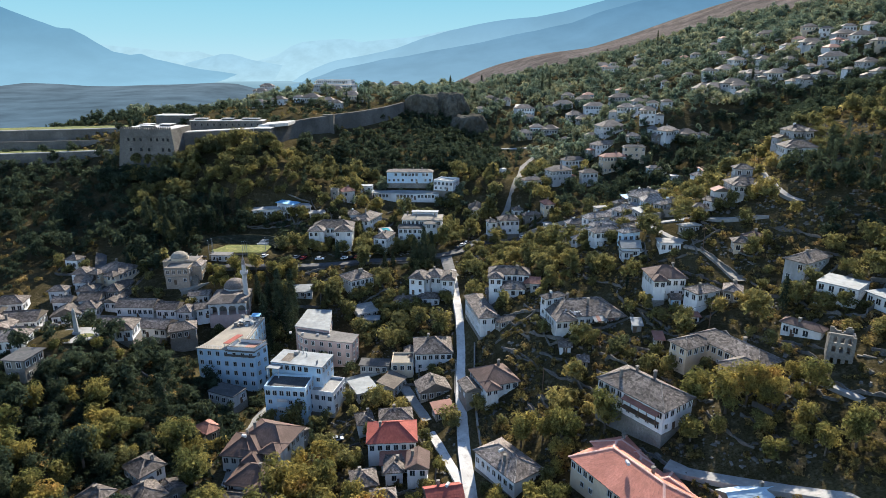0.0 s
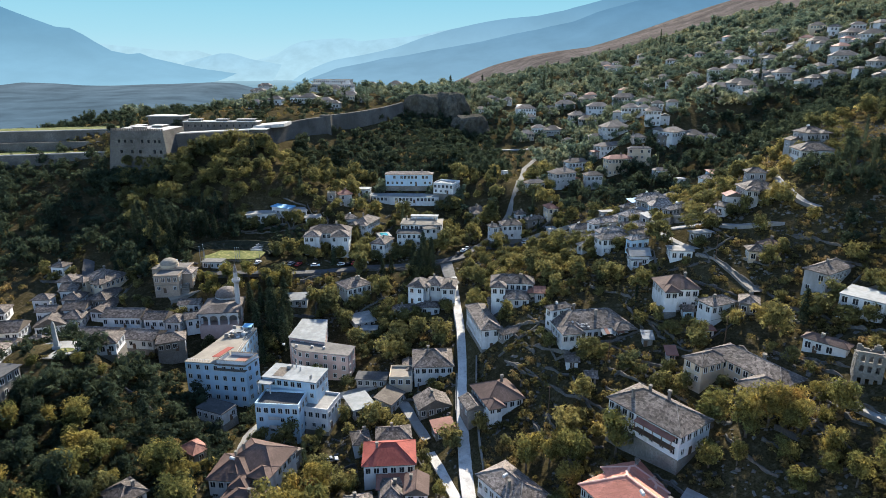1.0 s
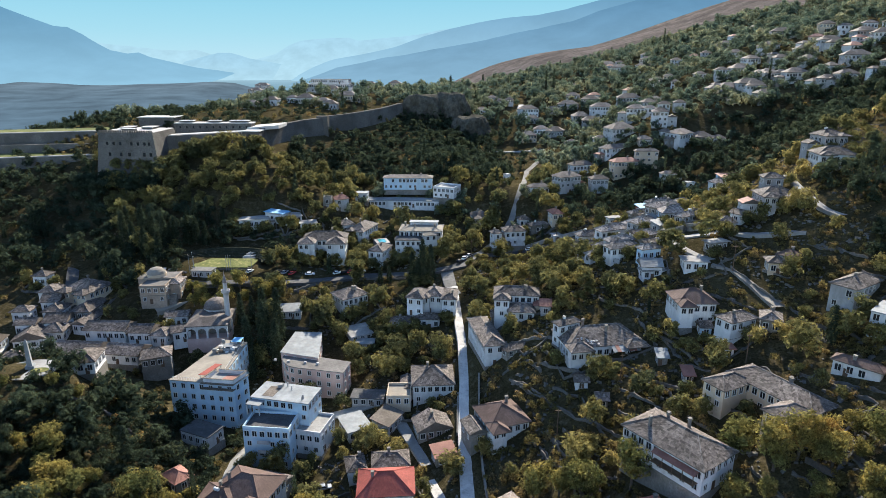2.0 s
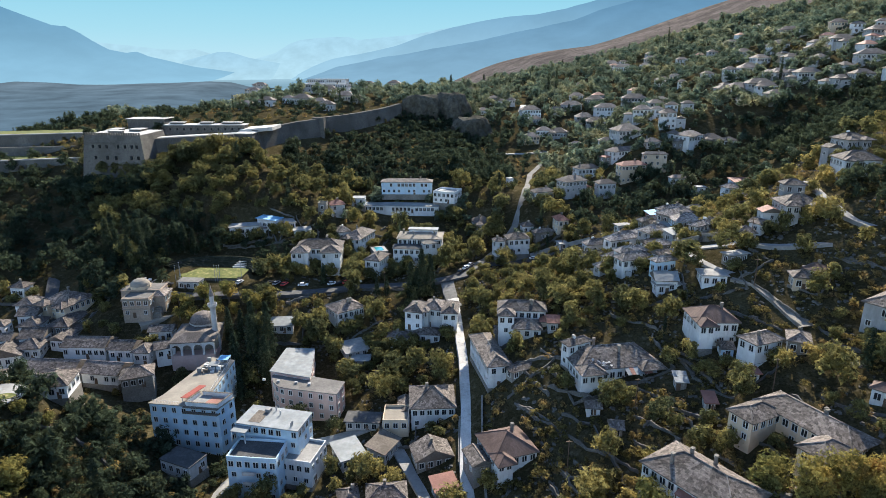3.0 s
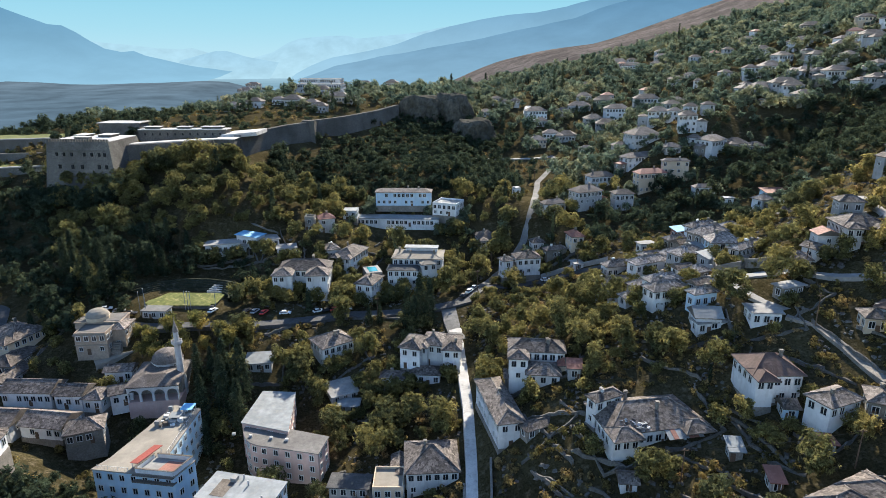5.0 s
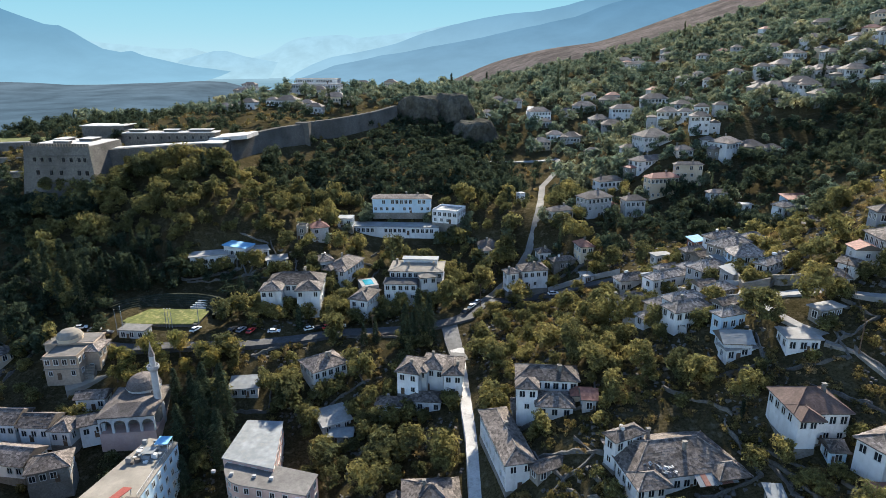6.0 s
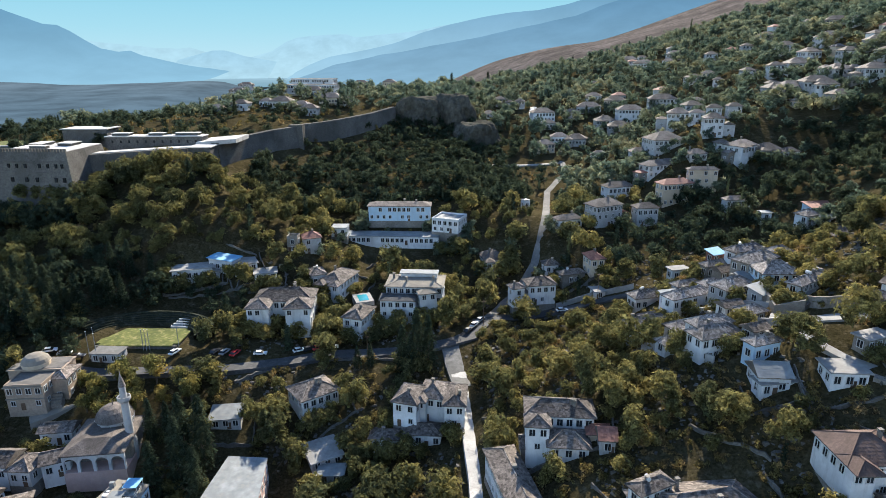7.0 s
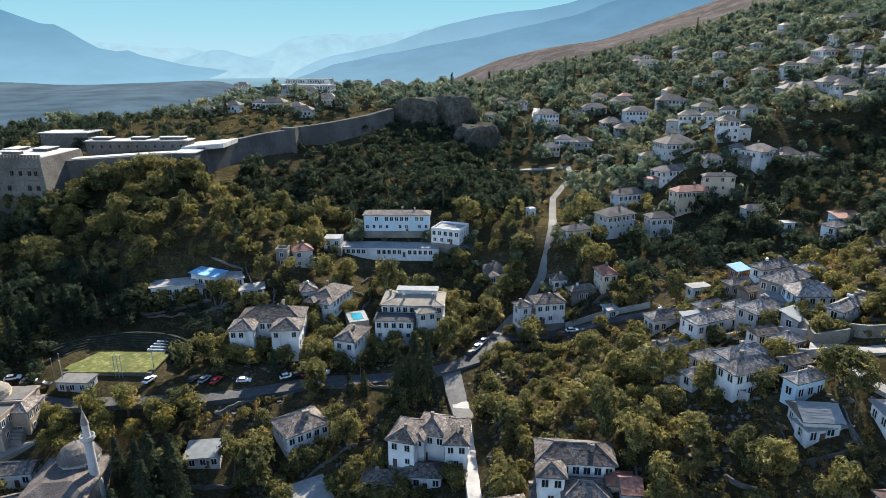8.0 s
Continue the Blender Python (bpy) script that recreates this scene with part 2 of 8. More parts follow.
knoll(-120, 410, 20, 6.6)
knoll(-200, 410, 20, 7.3)
knoll(40, 130, 20, 2.9)
knoll(190, 240, 75, 7.4)
knoll(140, 230, 20, 6)
knoll(40, 290, 20, -3)
knoll(-140, 210, 20, -8.2)
knoll(-100, 210, 20, -6)
knoll(145, 675, 45, -5.7)
knoll(80, 170, 20, 1.2)
knoll(-200, 370, 20, -1.6)
knoll(-160, 270, 20, -1)
knoll(0, 130, 20, 1.2)
knoll(40, 250, 20, 7.7)
knoll(0, 250, 20, -0.9)
knoll(80, 230, 20, 7.1)
knoll(40, 190, 20, 2.6)
knoll(160, 250, 20, -2.2)
knoll(-40, 350, 20, -0.2)
knoll(0, 310, 20, 5.4)
knoll(40, 350, 20, 9.3)
knoll(-100, 470, 20, 6.2)
knoll(20, 330, 20, -12.1)
knoll(0, 350, 20, -2.4)
knoll(0, 270, 20, -3.5)
knoll(80, 290, 20, 3.8)
knoll(-20, 310, 20, -3.9)
knoll(235, 405, 45, -2.4)
knoll(0, 710, 20, 2.7)
knoll(0, 570, 20, 5.8)
knoll(-60, 330, 20, 2.2)
knoll(100, 150, 20, 1.6)
knoll(-33, 356, 11, -3.2)


def step(a, b, v):
    t = np.clip((v - a) / (b - a), 0.0, 1.0)
    return t * t * (3 - 2 * t)


def land(x, y):
    """Height of the ground, for numbers or arrays: the town's valley, and beyond it plain, low ridge and mountainside."""
    x, y = np.asarray(x, float), np.asarray(y, float)
    near = 54.42 + 18.16 * x / 100 + 10.08 * y / 100
    for kx, ky, r, h in KNOLLS:
        near = near + h * np.exp(-((x - kx) ** 2 + (y - ky) ** 2) / (2 * r * r))
    s = 0.322 * x + 14.0
    side = 0.5 * (s + np.sqrt(s * s + 900.0))
    far = 45.0 + side * (1 - step(1650, 2500, y)) 
    far = far + 30.0 * np.exp(-((x - 150) / 170) ** 2) * step(950, 1500, y)
    far = far + 6.0 * np.sin(x * 0.011 + y * 0.004) * step(900, 1200, y) * np.exp(-((y - 1300) / 500) ** 2)
    k = np.clip(step(700, 980, y) + step(330, 520, np.abs(x - 40)), 0, 1)
    return near * (1 - k) + far * k


def ground_at(x, y):
    return float(land(x, y))


# ---- building helpers ----
def part(name, bm, material, parent=None, label=""):
    me = bpy.data.meshes.new(name)
    bm.to_mesh(me)
    bm.free()
    me.materials.append(material)
    ob = new(name, me)
    if parent:
        ob.parent = parent
    if label:
        ob["label"] = label
    return ob


def raw(name, verts, faces, material, parent=None, label=""):
    me = bpy.data.meshes.new(name)
    me.from_pydata([tuple(v) for v in verts], [], faces)
    me.materials.append(material)
    ob = new(name, me)
    if parent:
        ob.parent = parent
    if label:
        ob["label"] = label
    return ob


def box(bm, cx, cy, z0, z1, w, d, taper=0.0):
    vs = [bm.verts.new((cx + sx * (w / 2 - (taper if z else 0)), cy + sy * (d / 2 - (taper if z else 0)), z1 if z else z0)) for z in (0, 1) for sx, sy in ((-1, -1), (1, -1), (1, 1), (-1, 1))]
    for f in ((3, 2, 1, 0), (4, 5, 6, 7), (0, 1, 5, 4), (1, 2, 6, 5), (2, 3, 7, 6), (3, 0, 4, 7)):
        bm.faces.new([vs[i] for i in f])
    return vs


def boxes(*specs):
    bm = bmesh.new()
    for s in specs:
        box(bm, *s)
    return bm


FOOT = []      # footprints kept clear of trees: x, y, cos, sin, half width, half depth


def keep_clear(x, y, rot, w, d, margin=1.0):
    FOOT.append((x, y, math.cos(radians(rot)), math.sin(radians(rot)), w / 2 + margin, d / 2 + margin))


def window_mesh(w, h, glazed):
    """A frame with a mullion as one connected piece; glazed: with its dark panes set back in it."""
    t = 0.13
    xs, zs = (-w / 2 - t, -w / 2, -t / 3, t / 3, w / 2, w / 2 + t), (-h / 2 - t, -h / 2, h / 2, h / 2 + t)
    bm = bmesh.new()
    grid = {}

    def vert(i, k, y):
        if (i, k, y) not in grid:
            grid[i, k, y] = bm.verts.new((xs[i], y, zs[k]))
        return grid[i, k, y]
    solid = {(i, k): i in (0, 2, 4) or k in (0, 2) for i in range(5) for k in range(3)}
    for (i, k), s in solid.items():
        if s or glazed:
            y = -0.12 if s else 0.0
            f = bm.faces.new([vert(a, c, y) for a, c in ((i, k), (i + 1, k), (i + 1, k + 1), (i, k + 1))])
            f.material_index = 0 if s else 1
        for di, dk, e in ((1, 0, ((1, 0), (1, 1))), (0, 1, ((1, 1), (0, 1)))):
            o = solid.get((i + di, k + dk))
            if o is not None and o != s:
                (a0, c0), (a1, c1) = e
                bm.faces.new([vert(i + a0, k + c0, -0.12), vert(i + a1, k + c1, -0.12), vert(i + a1, k + c1, 0.0), vert(i + a0, k + c0, 0.0)])
    for a, c in (((0, 0), (5, 0)), ((5, 0), (5, 3)), ((5, 3), (0, 3)), ((0, 3), (0, 0))):
        p, q = vert(*a, -0.12), vert(*c, -0.12)
        bm.faces.new([p, bm.verts.new((p.co.x, 0.06, p.co.z)), bm.verts.new((q.co.x, 0.06, q.co.z)), q])
    bmesh.ops.recalc_face_normals(bm, faces=bm.faces)
    me = bpy.data.meshes.new("window")
    bm.to_mesh(me)
    bm.free()
    me.materials.append(M["frame"])
    if glazed:
        me.materials.append(M["glass"])
    return me


def pane_mesh(w, h):
    bm = boxes((0, 0.03, -h / 2 - 0.05, h / 2 + 0.05, w + 0.1, 0.1))
    me = bpy.data.meshes.new("pane")
    bm.to_mesh(me)
    bm.free()
    me.materials.append(M["glass"])
    return me


WIN = {}


def window(parent, x, y, z, turn, w, h, fine):
    key = (round(w, 1), round(h, 1), fine)
    if key not in WIN:
        WIN[key] = (window_mesh(key[0], key[1], not fine), pane_mesh(key[0], key[1]))
    ob = new("window", WIN[key][0])
    ob.parent = parent
    ob.matrix_local = pose(x, y, z, 0, 0, turn)
    if fine:
        p = new("pane", WIN[key][1])
        p.parent = ob


def slates(p0, p1, q1, q0, course, width, rnd, verts, faces, lift=0.035):
    """Overlapping slabs on one roof slope, from the eave p0-p1 up to q0-q1, each a little askew."""
    p0, p1, q0, q1 = (Vector(v) for v in (p0, p1, q0, q1))
    up = ((q0 + q1) - (p0 + p1)) / 2
    nrm = (p1 - p0).cross(up).normalized()
    rows = max(2, round(up.length / course))
    for i in range(rows):
        a, b = i / rows, min(1.0, (i + 1.25) / rows)
        l0, r0, l1, r1 = p0.lerp(q0, a), p1.lerp(q1, a), p0.lerp(q0, b), p1.lerp(q1, b)
        n = max(1, round((r0 - l0).length / width))
        cuts = [0.0] + sorted(min(0.98, max(0.02, (k + rnd.uniform(-0.3, 0.3)) / n)) for k in range(1, n)) + [1.0]
        for u, v in zip(cuts, cuts[1:]):
            o = len(verts)
            k = lift * rnd.uniform(0.6, 1.7)
            sag = up.normalized() * rnd.uniform(-0.1, 0.1)
            verts += [l0.lerp(r0, u) + nrm * k + sag, l0.lerp(r0, v) + nrm * k * rnd.uniform(0.8, 1.2) + sag, l1.lerp(r1, v) + nrm * 0.012, l1.lerp(r1, u) + nrm * 0.012]
            faces.append((o, o + 1, o + 2, o + 3))


def pitched_roof(parent, w, d, z, rise, kind, cover, rnd, fine, course=0.75):
    """A roof body with eaves of real thickness, and the covering laid on it in courses."""
    t = 0.22
    hx, hy = w / 2, d / 2
    if kind == "hip":
        if w >= d:
            r0, r1 = Vector((-hx + hy * 0.95, 0, z + t + rise)), Vector((hx - hy * 0.95, 0, z + t + rise))
        else:
            r0, r1 = Vector((0, -hy + hx * 0.95, z + t + rise)), Vector((0, hy - hx * 0.95, z + t + rise))
    else:
        r0, r1 = (Vector((-hx, 0, z + t + rise)), Vector((hx, 0, z + t + rise))) if kind == "gable" else (Vector((0, -hy, z + t + rise)), Vector((0, hy, z + t + rise)))
    lo = [Vector((sx * hx, sy * hy, z)) for sx, sy in ((-1, -1), (1, -1), (1, 1), (-1, 1))]
    hi = [v + Vector((0, 0, t)) for v in lo]
    verts = lo + hi + [r0, r1]
    along_x = abs(r1.x - r0.x) >= abs(r1.y - r0.y) and (w >= d or kind == "gable")
    if along_x:
        slopes = [(hi[0], hi[1], r1, r0), (hi[1], hi[2], r1, r1), (hi[2], hi[3], r0, r1), (hi[3], hi[0], r0, r0)]
        tops = [(4, 5, 9, 8), (5, 6, 9), (6, 7, 8, 9), (7, 4, 8)]
    else:
        slopes = [(hi[0], hi[1], r0, r0), (hi[1], hi[2], r1, r0), (hi[2], hi[3], r1, r1), (hi[3], hi[0], r0, r1)]
        tops = [(4, 5, 8), (5, 6, 9, 8), (6, 7, 9), (7, 4, 8, 9)]
    faces = [(3, 2, 1, 0), (0, 1, 5, 4), (1, 2, 6, 5), (2, 3, 7, 6), (3, 0, 4, 7)] + tops
    body = raw("roof", verts, faces, M["underroof"] if fine else cover, parent)
    tiled = cover in (M["salmon"], M["red"], M["brown"])
    if fine:
        sv, sf = [], []
        for p0, p1, q1, q0 in slopes:
            flat_end = kind != "hip" and (q0 - q1).length < 0.01
            if not flat_end:
                slates(p0, p1, q1, q0, course * (1.6 if tiled else 1.0), course * (0.75 if tiled else 1.2), rnd, sv, sf)
        laid = len(sf)
        ends = [r0] if (r1 - r0).length < 0.01 else [r0, r1]
        lines = [(ends[0], ends[-1])] if len(ends) > 1 else []
        if kind == "hip":
            for h in hi:
                lines.append((h, min(ends, key=lambda e: (e - h).length)))
        for a, b in lines:
            dirv = (b - a)
            k = max(1, int(dirv.length / 0.9))
            side = Vector((-dirv.y, dirv.x, 0)).normalized() * (0.32 if cover == M["salmon"] else 0.13)
            for i in range(k):
                c0, c1 = a.lerp(b, i / k), a.lerp(b, (i + 1.1) / k)
                o = len(sv)
                up = Vector((0, 0, 0.14 + rnd.uniform(0, 0.06)))
                low = Vector((0, 0, 0.03))
                sv += [c0 - side + low, c0 + up, c0 + side + low, c1 - side + low, c1 + up, c1 + side + low]
                sf += [(o, o + 1, o + 4, o + 3), (o + 1, o + 2, o + 5, o + 4), (o, o + 2, o + 1)]
        cov = raw("roof_covering", sv, sf, cover, body)
        if cover in (M["slate"], M["pale_slate"], M["bleached_slate"]):
            cov.data.materials.append(M["pale_slate"] if cover == M["slate"] else M["bleached_slate"])
        elif cover == M["salmon"]:
            cov.data.materials.append(M["salmon_edge"])
        if len(cov.data.materials) > 1:
            for k in range(laid, len(sf)):
                cov.data.polygons[k].material_index = 1
        cov["kind"] = "stuff"
    return body


def chimney(parent, x, y, z0, z1):
    c = part("chimney", boxes((x, y, z0, z1, 0.75, 0.6, 0.04), (x, y, z1, z1 + 0.14, 0.95, 0.8), (x - 0.26, y, z1 + 0.14, z1 + 0.42, 0.16, 0.6), (x + 0.26, y, z1 + 0.14, z1 + 0.42, 0.16, 0.6), (x, y, z1 + 0.42, z1 + 0.54, 0.95, 0.8)), M["stone"], parent)
    return c


def facade(parent, w, d, h, floors, rnd, fine, wall_faces="flr", big=True, drop=0.0):
    fh = h / max(floors, 1)
    for face in wall_faces:
        length = w if face in "fb" else d
        for k in range(floors):
            top = k == floors - 1
            n = max(1, int((length - 1.0) / (2.0 if top and big else 2.6)))
            ww, wh = (1.3, 1.7) if top and big else (1.1, 1.4)
            if not top and rnd.random() < 0.12:
                continue
            cz = fh * k + fh * 0.56
            for i in range(n):
                if rnd.random() < (0.08 if top else 0.25):
                    continue
                u = -length / 2 + length * (i + 0.5) / n
                if face == "f":
                    window(parent, u, -d / 2 - 0.03, cz, 0, ww, wh, fine)
                elif face == "b":
                    window(parent, u, d / 2 + 0.03, cz, 180, ww, wh, fine)
                elif face == "l":
                    window(parent, -w / 2 - 0.03, u, cz, -90, ww, wh, fine)
                else:
                    window(parent, w / 2 + 0.03, u, cz, 90, ww, wh, fine)


def lathe(profile, n=20):
    bm = bmesh.new()
    rings = [[bm.verts.new((math.cos(6.28319 * k / n) * r, math.sin(6.28319 * k / n) * r, z)) for k in range(n)] for r, z in profile]
    for a, b in zip(rings, rings[1:]):
        for k in range(n):
            bm.faces.new((a[k], a[(k + 1) % n], b[(k + 1) % n], b[k]))
    bm.faces.new(rings[0][::-1])
    bm.faces.new(rings[-1])
    return bm


COUNT = [0]
YARDS = []
PLANTED = []   # houses with shrubs and small trees against their walls: x, y, rot, w, d


def house(x, y, z, rot, w, d, h, roof="hip", wall="white", cover="slate", floors=0, label="", category="house", rise=0.0, over=0.6, faces="flr", smoke=1, group="", base=0.0, name="house", parapet=0.9, bays=-1, annexed=True):
    """One building: a block of walls with windows and door, and its roof. z is the foot, h the eave's height over it; base digs in below."""
    COUNT[0] += 1
    rnd = random.Random(COUNT[0] * 7 + 3)
    fine = y < 345
    if wall == "old" and COUNT[0] % 2:
        wall = "white"
    top = new(name)
    top.matrix_world = pose(x, y, z, 0, 0, rot)
    keep_clear(x, y, rot, w, d)
    ww, dd = w - 2 * over, d - 2 * over
    floors = floors or max(1, round((h - 0.4) / 3.2))
    part("wall", boxes((0, 0, 0 if base else -2.5, h, ww, dd)), M[wall], top)
    if base:
        part("plinth", boxes((0, 0, -base - 2.5, 0, ww + 0.3, dd + 0.3)), M["stone"], top, "rubble stone plinth")
    facade(top, ww, dd, h, floors, rnd, y < 215, faces)
    door = part("door", boxes((ww * rnd.uniform(-0.3, 0.3), -dd / 2 - 0.04, 0.0, 2.1, 1.1, 0.16)), M["wood"], top)
    if roof == "hip" and bays < 0:
        bays = 0 if min(w, d) < 8.5 or category != "house" else rnd.choice((0, 1, 2, 2) if y < 345 else (0, 1, 1))
    for i in range(max(bays, 0)):
        # a projecting upper bay with its own hipped roof, on the side that faces the valley
        side = "f" if abs(((rot + 45) % 180) - 45) < 45 else "l"
        run = ww if side == "f" else dd
        bw, out = min(run * 0.36, 6.5), 1.7
        u = (-run / 2 + bw / 2 - 0.02) if i == 0 else (run / 2 - bw / 2 + 0.02)
        bay = part("bay", boxes((0, 0, 0 if base else -2.5, h - 0.05, bw, 3.0)), M[wall], top)
        bay.matrix_local = pose(u, -dd / 2 - out + 1.5, 0) if side == "f" else pose(-ww / 2 - out + 1.5, u, 0, 0, 0, -90)
        for k in range(max(1, int(bw / 1.7))):
            n_w = max(1, int(bw / 1.7))
            window(bay, -bw / 2 + bw * (k + 0.5) / n_w, -1.53, h - h / floors * 0.45, 0, 1.2, 1.6, y < 215)
        pitched_roof(bay, bw + 2 * over, 6.4, h - 0.02, (bw + 2 * over) * (0.27 if cover in ("salmon", "red", "brown", "rust") else 0.22), "hip", M[cover], rnd, fine, 0.52)
        if base:
            part("plinth", boxes((0, 0, -base - 2.5, 0, bw + 0.2, 3.1)), M["stone"], bay)
    if roof in ("hip", "gable", "gable_y"):
        span = min(w, d) if roof == "hip" else (d if roof == "gable" else w)
        rs = rise or span * 0.5 * (0.62 if cover == "bleached_slate" else 0.55 if y > 345 or cover in ("salmon", "red", "brown", "rust") else 0.5)
        if roof != "hip":
            bm = bmesh.new()
            if roof == "gable":
                pts = [(sx * ww / 2, y0, z0) for sx in (-1, 1) for y0, z0 in ((-dd / 2, h), (dd / 2, h), (0, h + rs * dd / d))]
            else:
                pts = [(x0, sy * dd / 2, z0) for sy in (-1, 1) for x0, z0 in ((-ww / 2, h), (ww / 2, h), (0, h + rs * ww / w))]
            vs = [bm.verts.new(p) for p in pts]
            for f in ((0, 1, 2), (3, 5, 4), (0, 2, 5, 3), (1, 4, 5, 2)):
                bm.faces.new([vs[i] for i in f])
            bmesh.ops.recalc_face_normals(bm, faces=bm.faces)
            part("gable", bm, M[wall], top)
        pitched_roof(top, w, d, h, rs, roof, M[cover], rnd, fine, 0.45 if cover in ("salmon", "red", "brown") else 0.55)
        for i in range(smoke):
            chimney(top, rnd.uniform(-0.3, 0.3) * ww, rnd.uniform(-0.22, 0.3) * dd, h + rs * 0.35, h + rs + 0.5)
        if annexed and category == "house" and y < 480 and min(w, d) > 8.0 and rnd.random() < 0.65:
            # a lower annex against one side, under its own roof
            sd = rnd.choice((-1, 1))
            aw, ad, ah = rnd.uniform(4.0, 6.5), dd * rnd.uniform(0.45, 0.7), h * rnd.uniform(0.45, 0.68)
            annex = part("annex", boxes((0, 0, -3.0, ah, aw, ad)), M[rnd.choice((wall, "stone", "old"))], top)
            annex.matrix_local = pose(sd * (ww / 2 + aw / 2 - 0.3), rnd.uniform(-0.15, 0.15) * dd, 0)
            pitched_roof(annex, aw + 0.8, ad + 0.9, ah - 0.02, (aw + 0.8) * 0.2, rnd.choice(("hip", "gable_y")), M[rnd.choice((cover, cover, "slate", "rust"))], rnd, fine, 0.55)
            for k in range(max(1, int(ad / 2.6))):
                window(annex, sd * (aw / 2 + 0.03), -ad / 2 + ad * (k + 0.5) / max(1, int(ad / 2.6)), ah * 0.55, 90 * sd, 0.9, 1.2, y < 215)
            window(annex, 0, -ad / 2 - 0.03, ah * 0.55, 0, 1.0, 1.2, y < 215)
            keep_clear(x + sd * (ww / 2 + aw / 2) * math.cos(radians(rot)), y + sd * (ww / 2 + aw / 2) * math.sin(radians(rot)), rot, aw, ad, 0.3)
        if category == "house" and y < 330 and rnd.random() < 0.12:
            tank = lathe(((0.42, -0.7), (0.45, -0.6), (0.45, 0.6), (0.42, 0.7)), 10)
            bmesh.ops.rotate(tank, verts=tank.verts, cent=(0, 0, 0), matrix=Matrix.Rotation(radians(90), 3, "Y"))
            part("water_tank", tank, M["frame"], top, "white roof water tank").matrix_local = pose(rnd.uniform(-0.2, 0.2) * ww, 0.05 * dd, h + rs + 0.55, 0, 0, rnd.uniform(0, 90))
    elif roof == "flat":
        part("roof", boxes((0, 0, h, h + 0.28, w, d)), M[cover], top)
    elif roof == "shed":
        bm = boxes((0, 0, h, h + 0.2, w, d))
        for v in bm.verts:
            v.co.z += (v.co.y / d + 0.5) * (rise or 1.2)
        part("roof", bm, M[cover], top)
        bm = boxes((0, 0, h - 0.3, h, ww, dd))
        for v in bm.verts:
            if v.co.z > h - 0.1:
                v.co.z += (v.co.y / d + 0.5) * (rise or 1.2) - 0.01
        part("gable", bm, M[wall], top)
    elif roof == "terrace":
        part("roof", boxes((0, 0, h, h + 0.12, ww, dd)), M[cover], top)
        for nm, cx, cy, a, b in (("parapet", 0, -dd / 2 + 0.12, ww, 0.26), ("parapet", 0, dd / 2 - 0.12, ww, 0.26), ("parapet", -ww / 2 + 0.12, 0, 0.26, dd - 0.54), ("parapet", ww / 2 - 0.12, 0, 0.26, dd - 0.54)):
            part(nm, boxes((cx, cy, h - 0.01, h + parapet, a, b)), M[wall], top)
    if category == "house" and y < 330 and rnd.random() < 0.6:
        c_, s_ = math.cos(radians(rot)), math.sin(radians(rot))
        a_, e_ = w / 2 + rnd.uniform(1.5, 4.5), d / 2 + rnd.uniform(2.5, 5.5)
        loop = ((-a_, d * 0.3), (-a_, -e_), (a_, -e_), (a_, d * 0.2)) if rnd.random() < 0.5 else ((-a_, -e_), (a_, -e_), (a_, d * 0.4))
        YARDS.append(tuple((x + u * c_ - v * s_, y + u * s_ + v * c_) for u, v in loop))
    if category == "house":
        PLANTED.append((x, y, rot, w, d))
    tagged(top, label or "white limewashed stone house with a grey slate roof", category, group)
    return top


def wing(parent, x, y, rot, w, d, h, wall, cover, floors, over=0.6, rise=0.0, faces="flr", kind="hip", fine=True):
    """A lower or projecting wing of a house under its own roof, in the house's own axes."""
    rnd = random.Random(int(x * 7 + y * 13))
    ob = part("wing", boxes((0, 0, -4.0, h, w - 2 * over, d - 2 * over)), M[wall], parent)
    ob.matrix_local = pose(x, y, 0, 0, 0, rot)
    facade(ob, w - 2 * over, d - 2 * over, h, floors, rnd, False, faces)
    at = parent.matrix_world @ Vector((x, y, 0))
    turn = rot + math.degrees(parent.matrix_world.to_euler().z)
    keep_clear(at.x, at.y, turn, w, d)
    PLANTED.append((at.x, at.y, turn, w, d))
    pitched_roof(ob, w, d, h - 0.02, rise or min(w, d) * 0.25, kind, M[cover], rnd, fine, 0.55)
    return ob


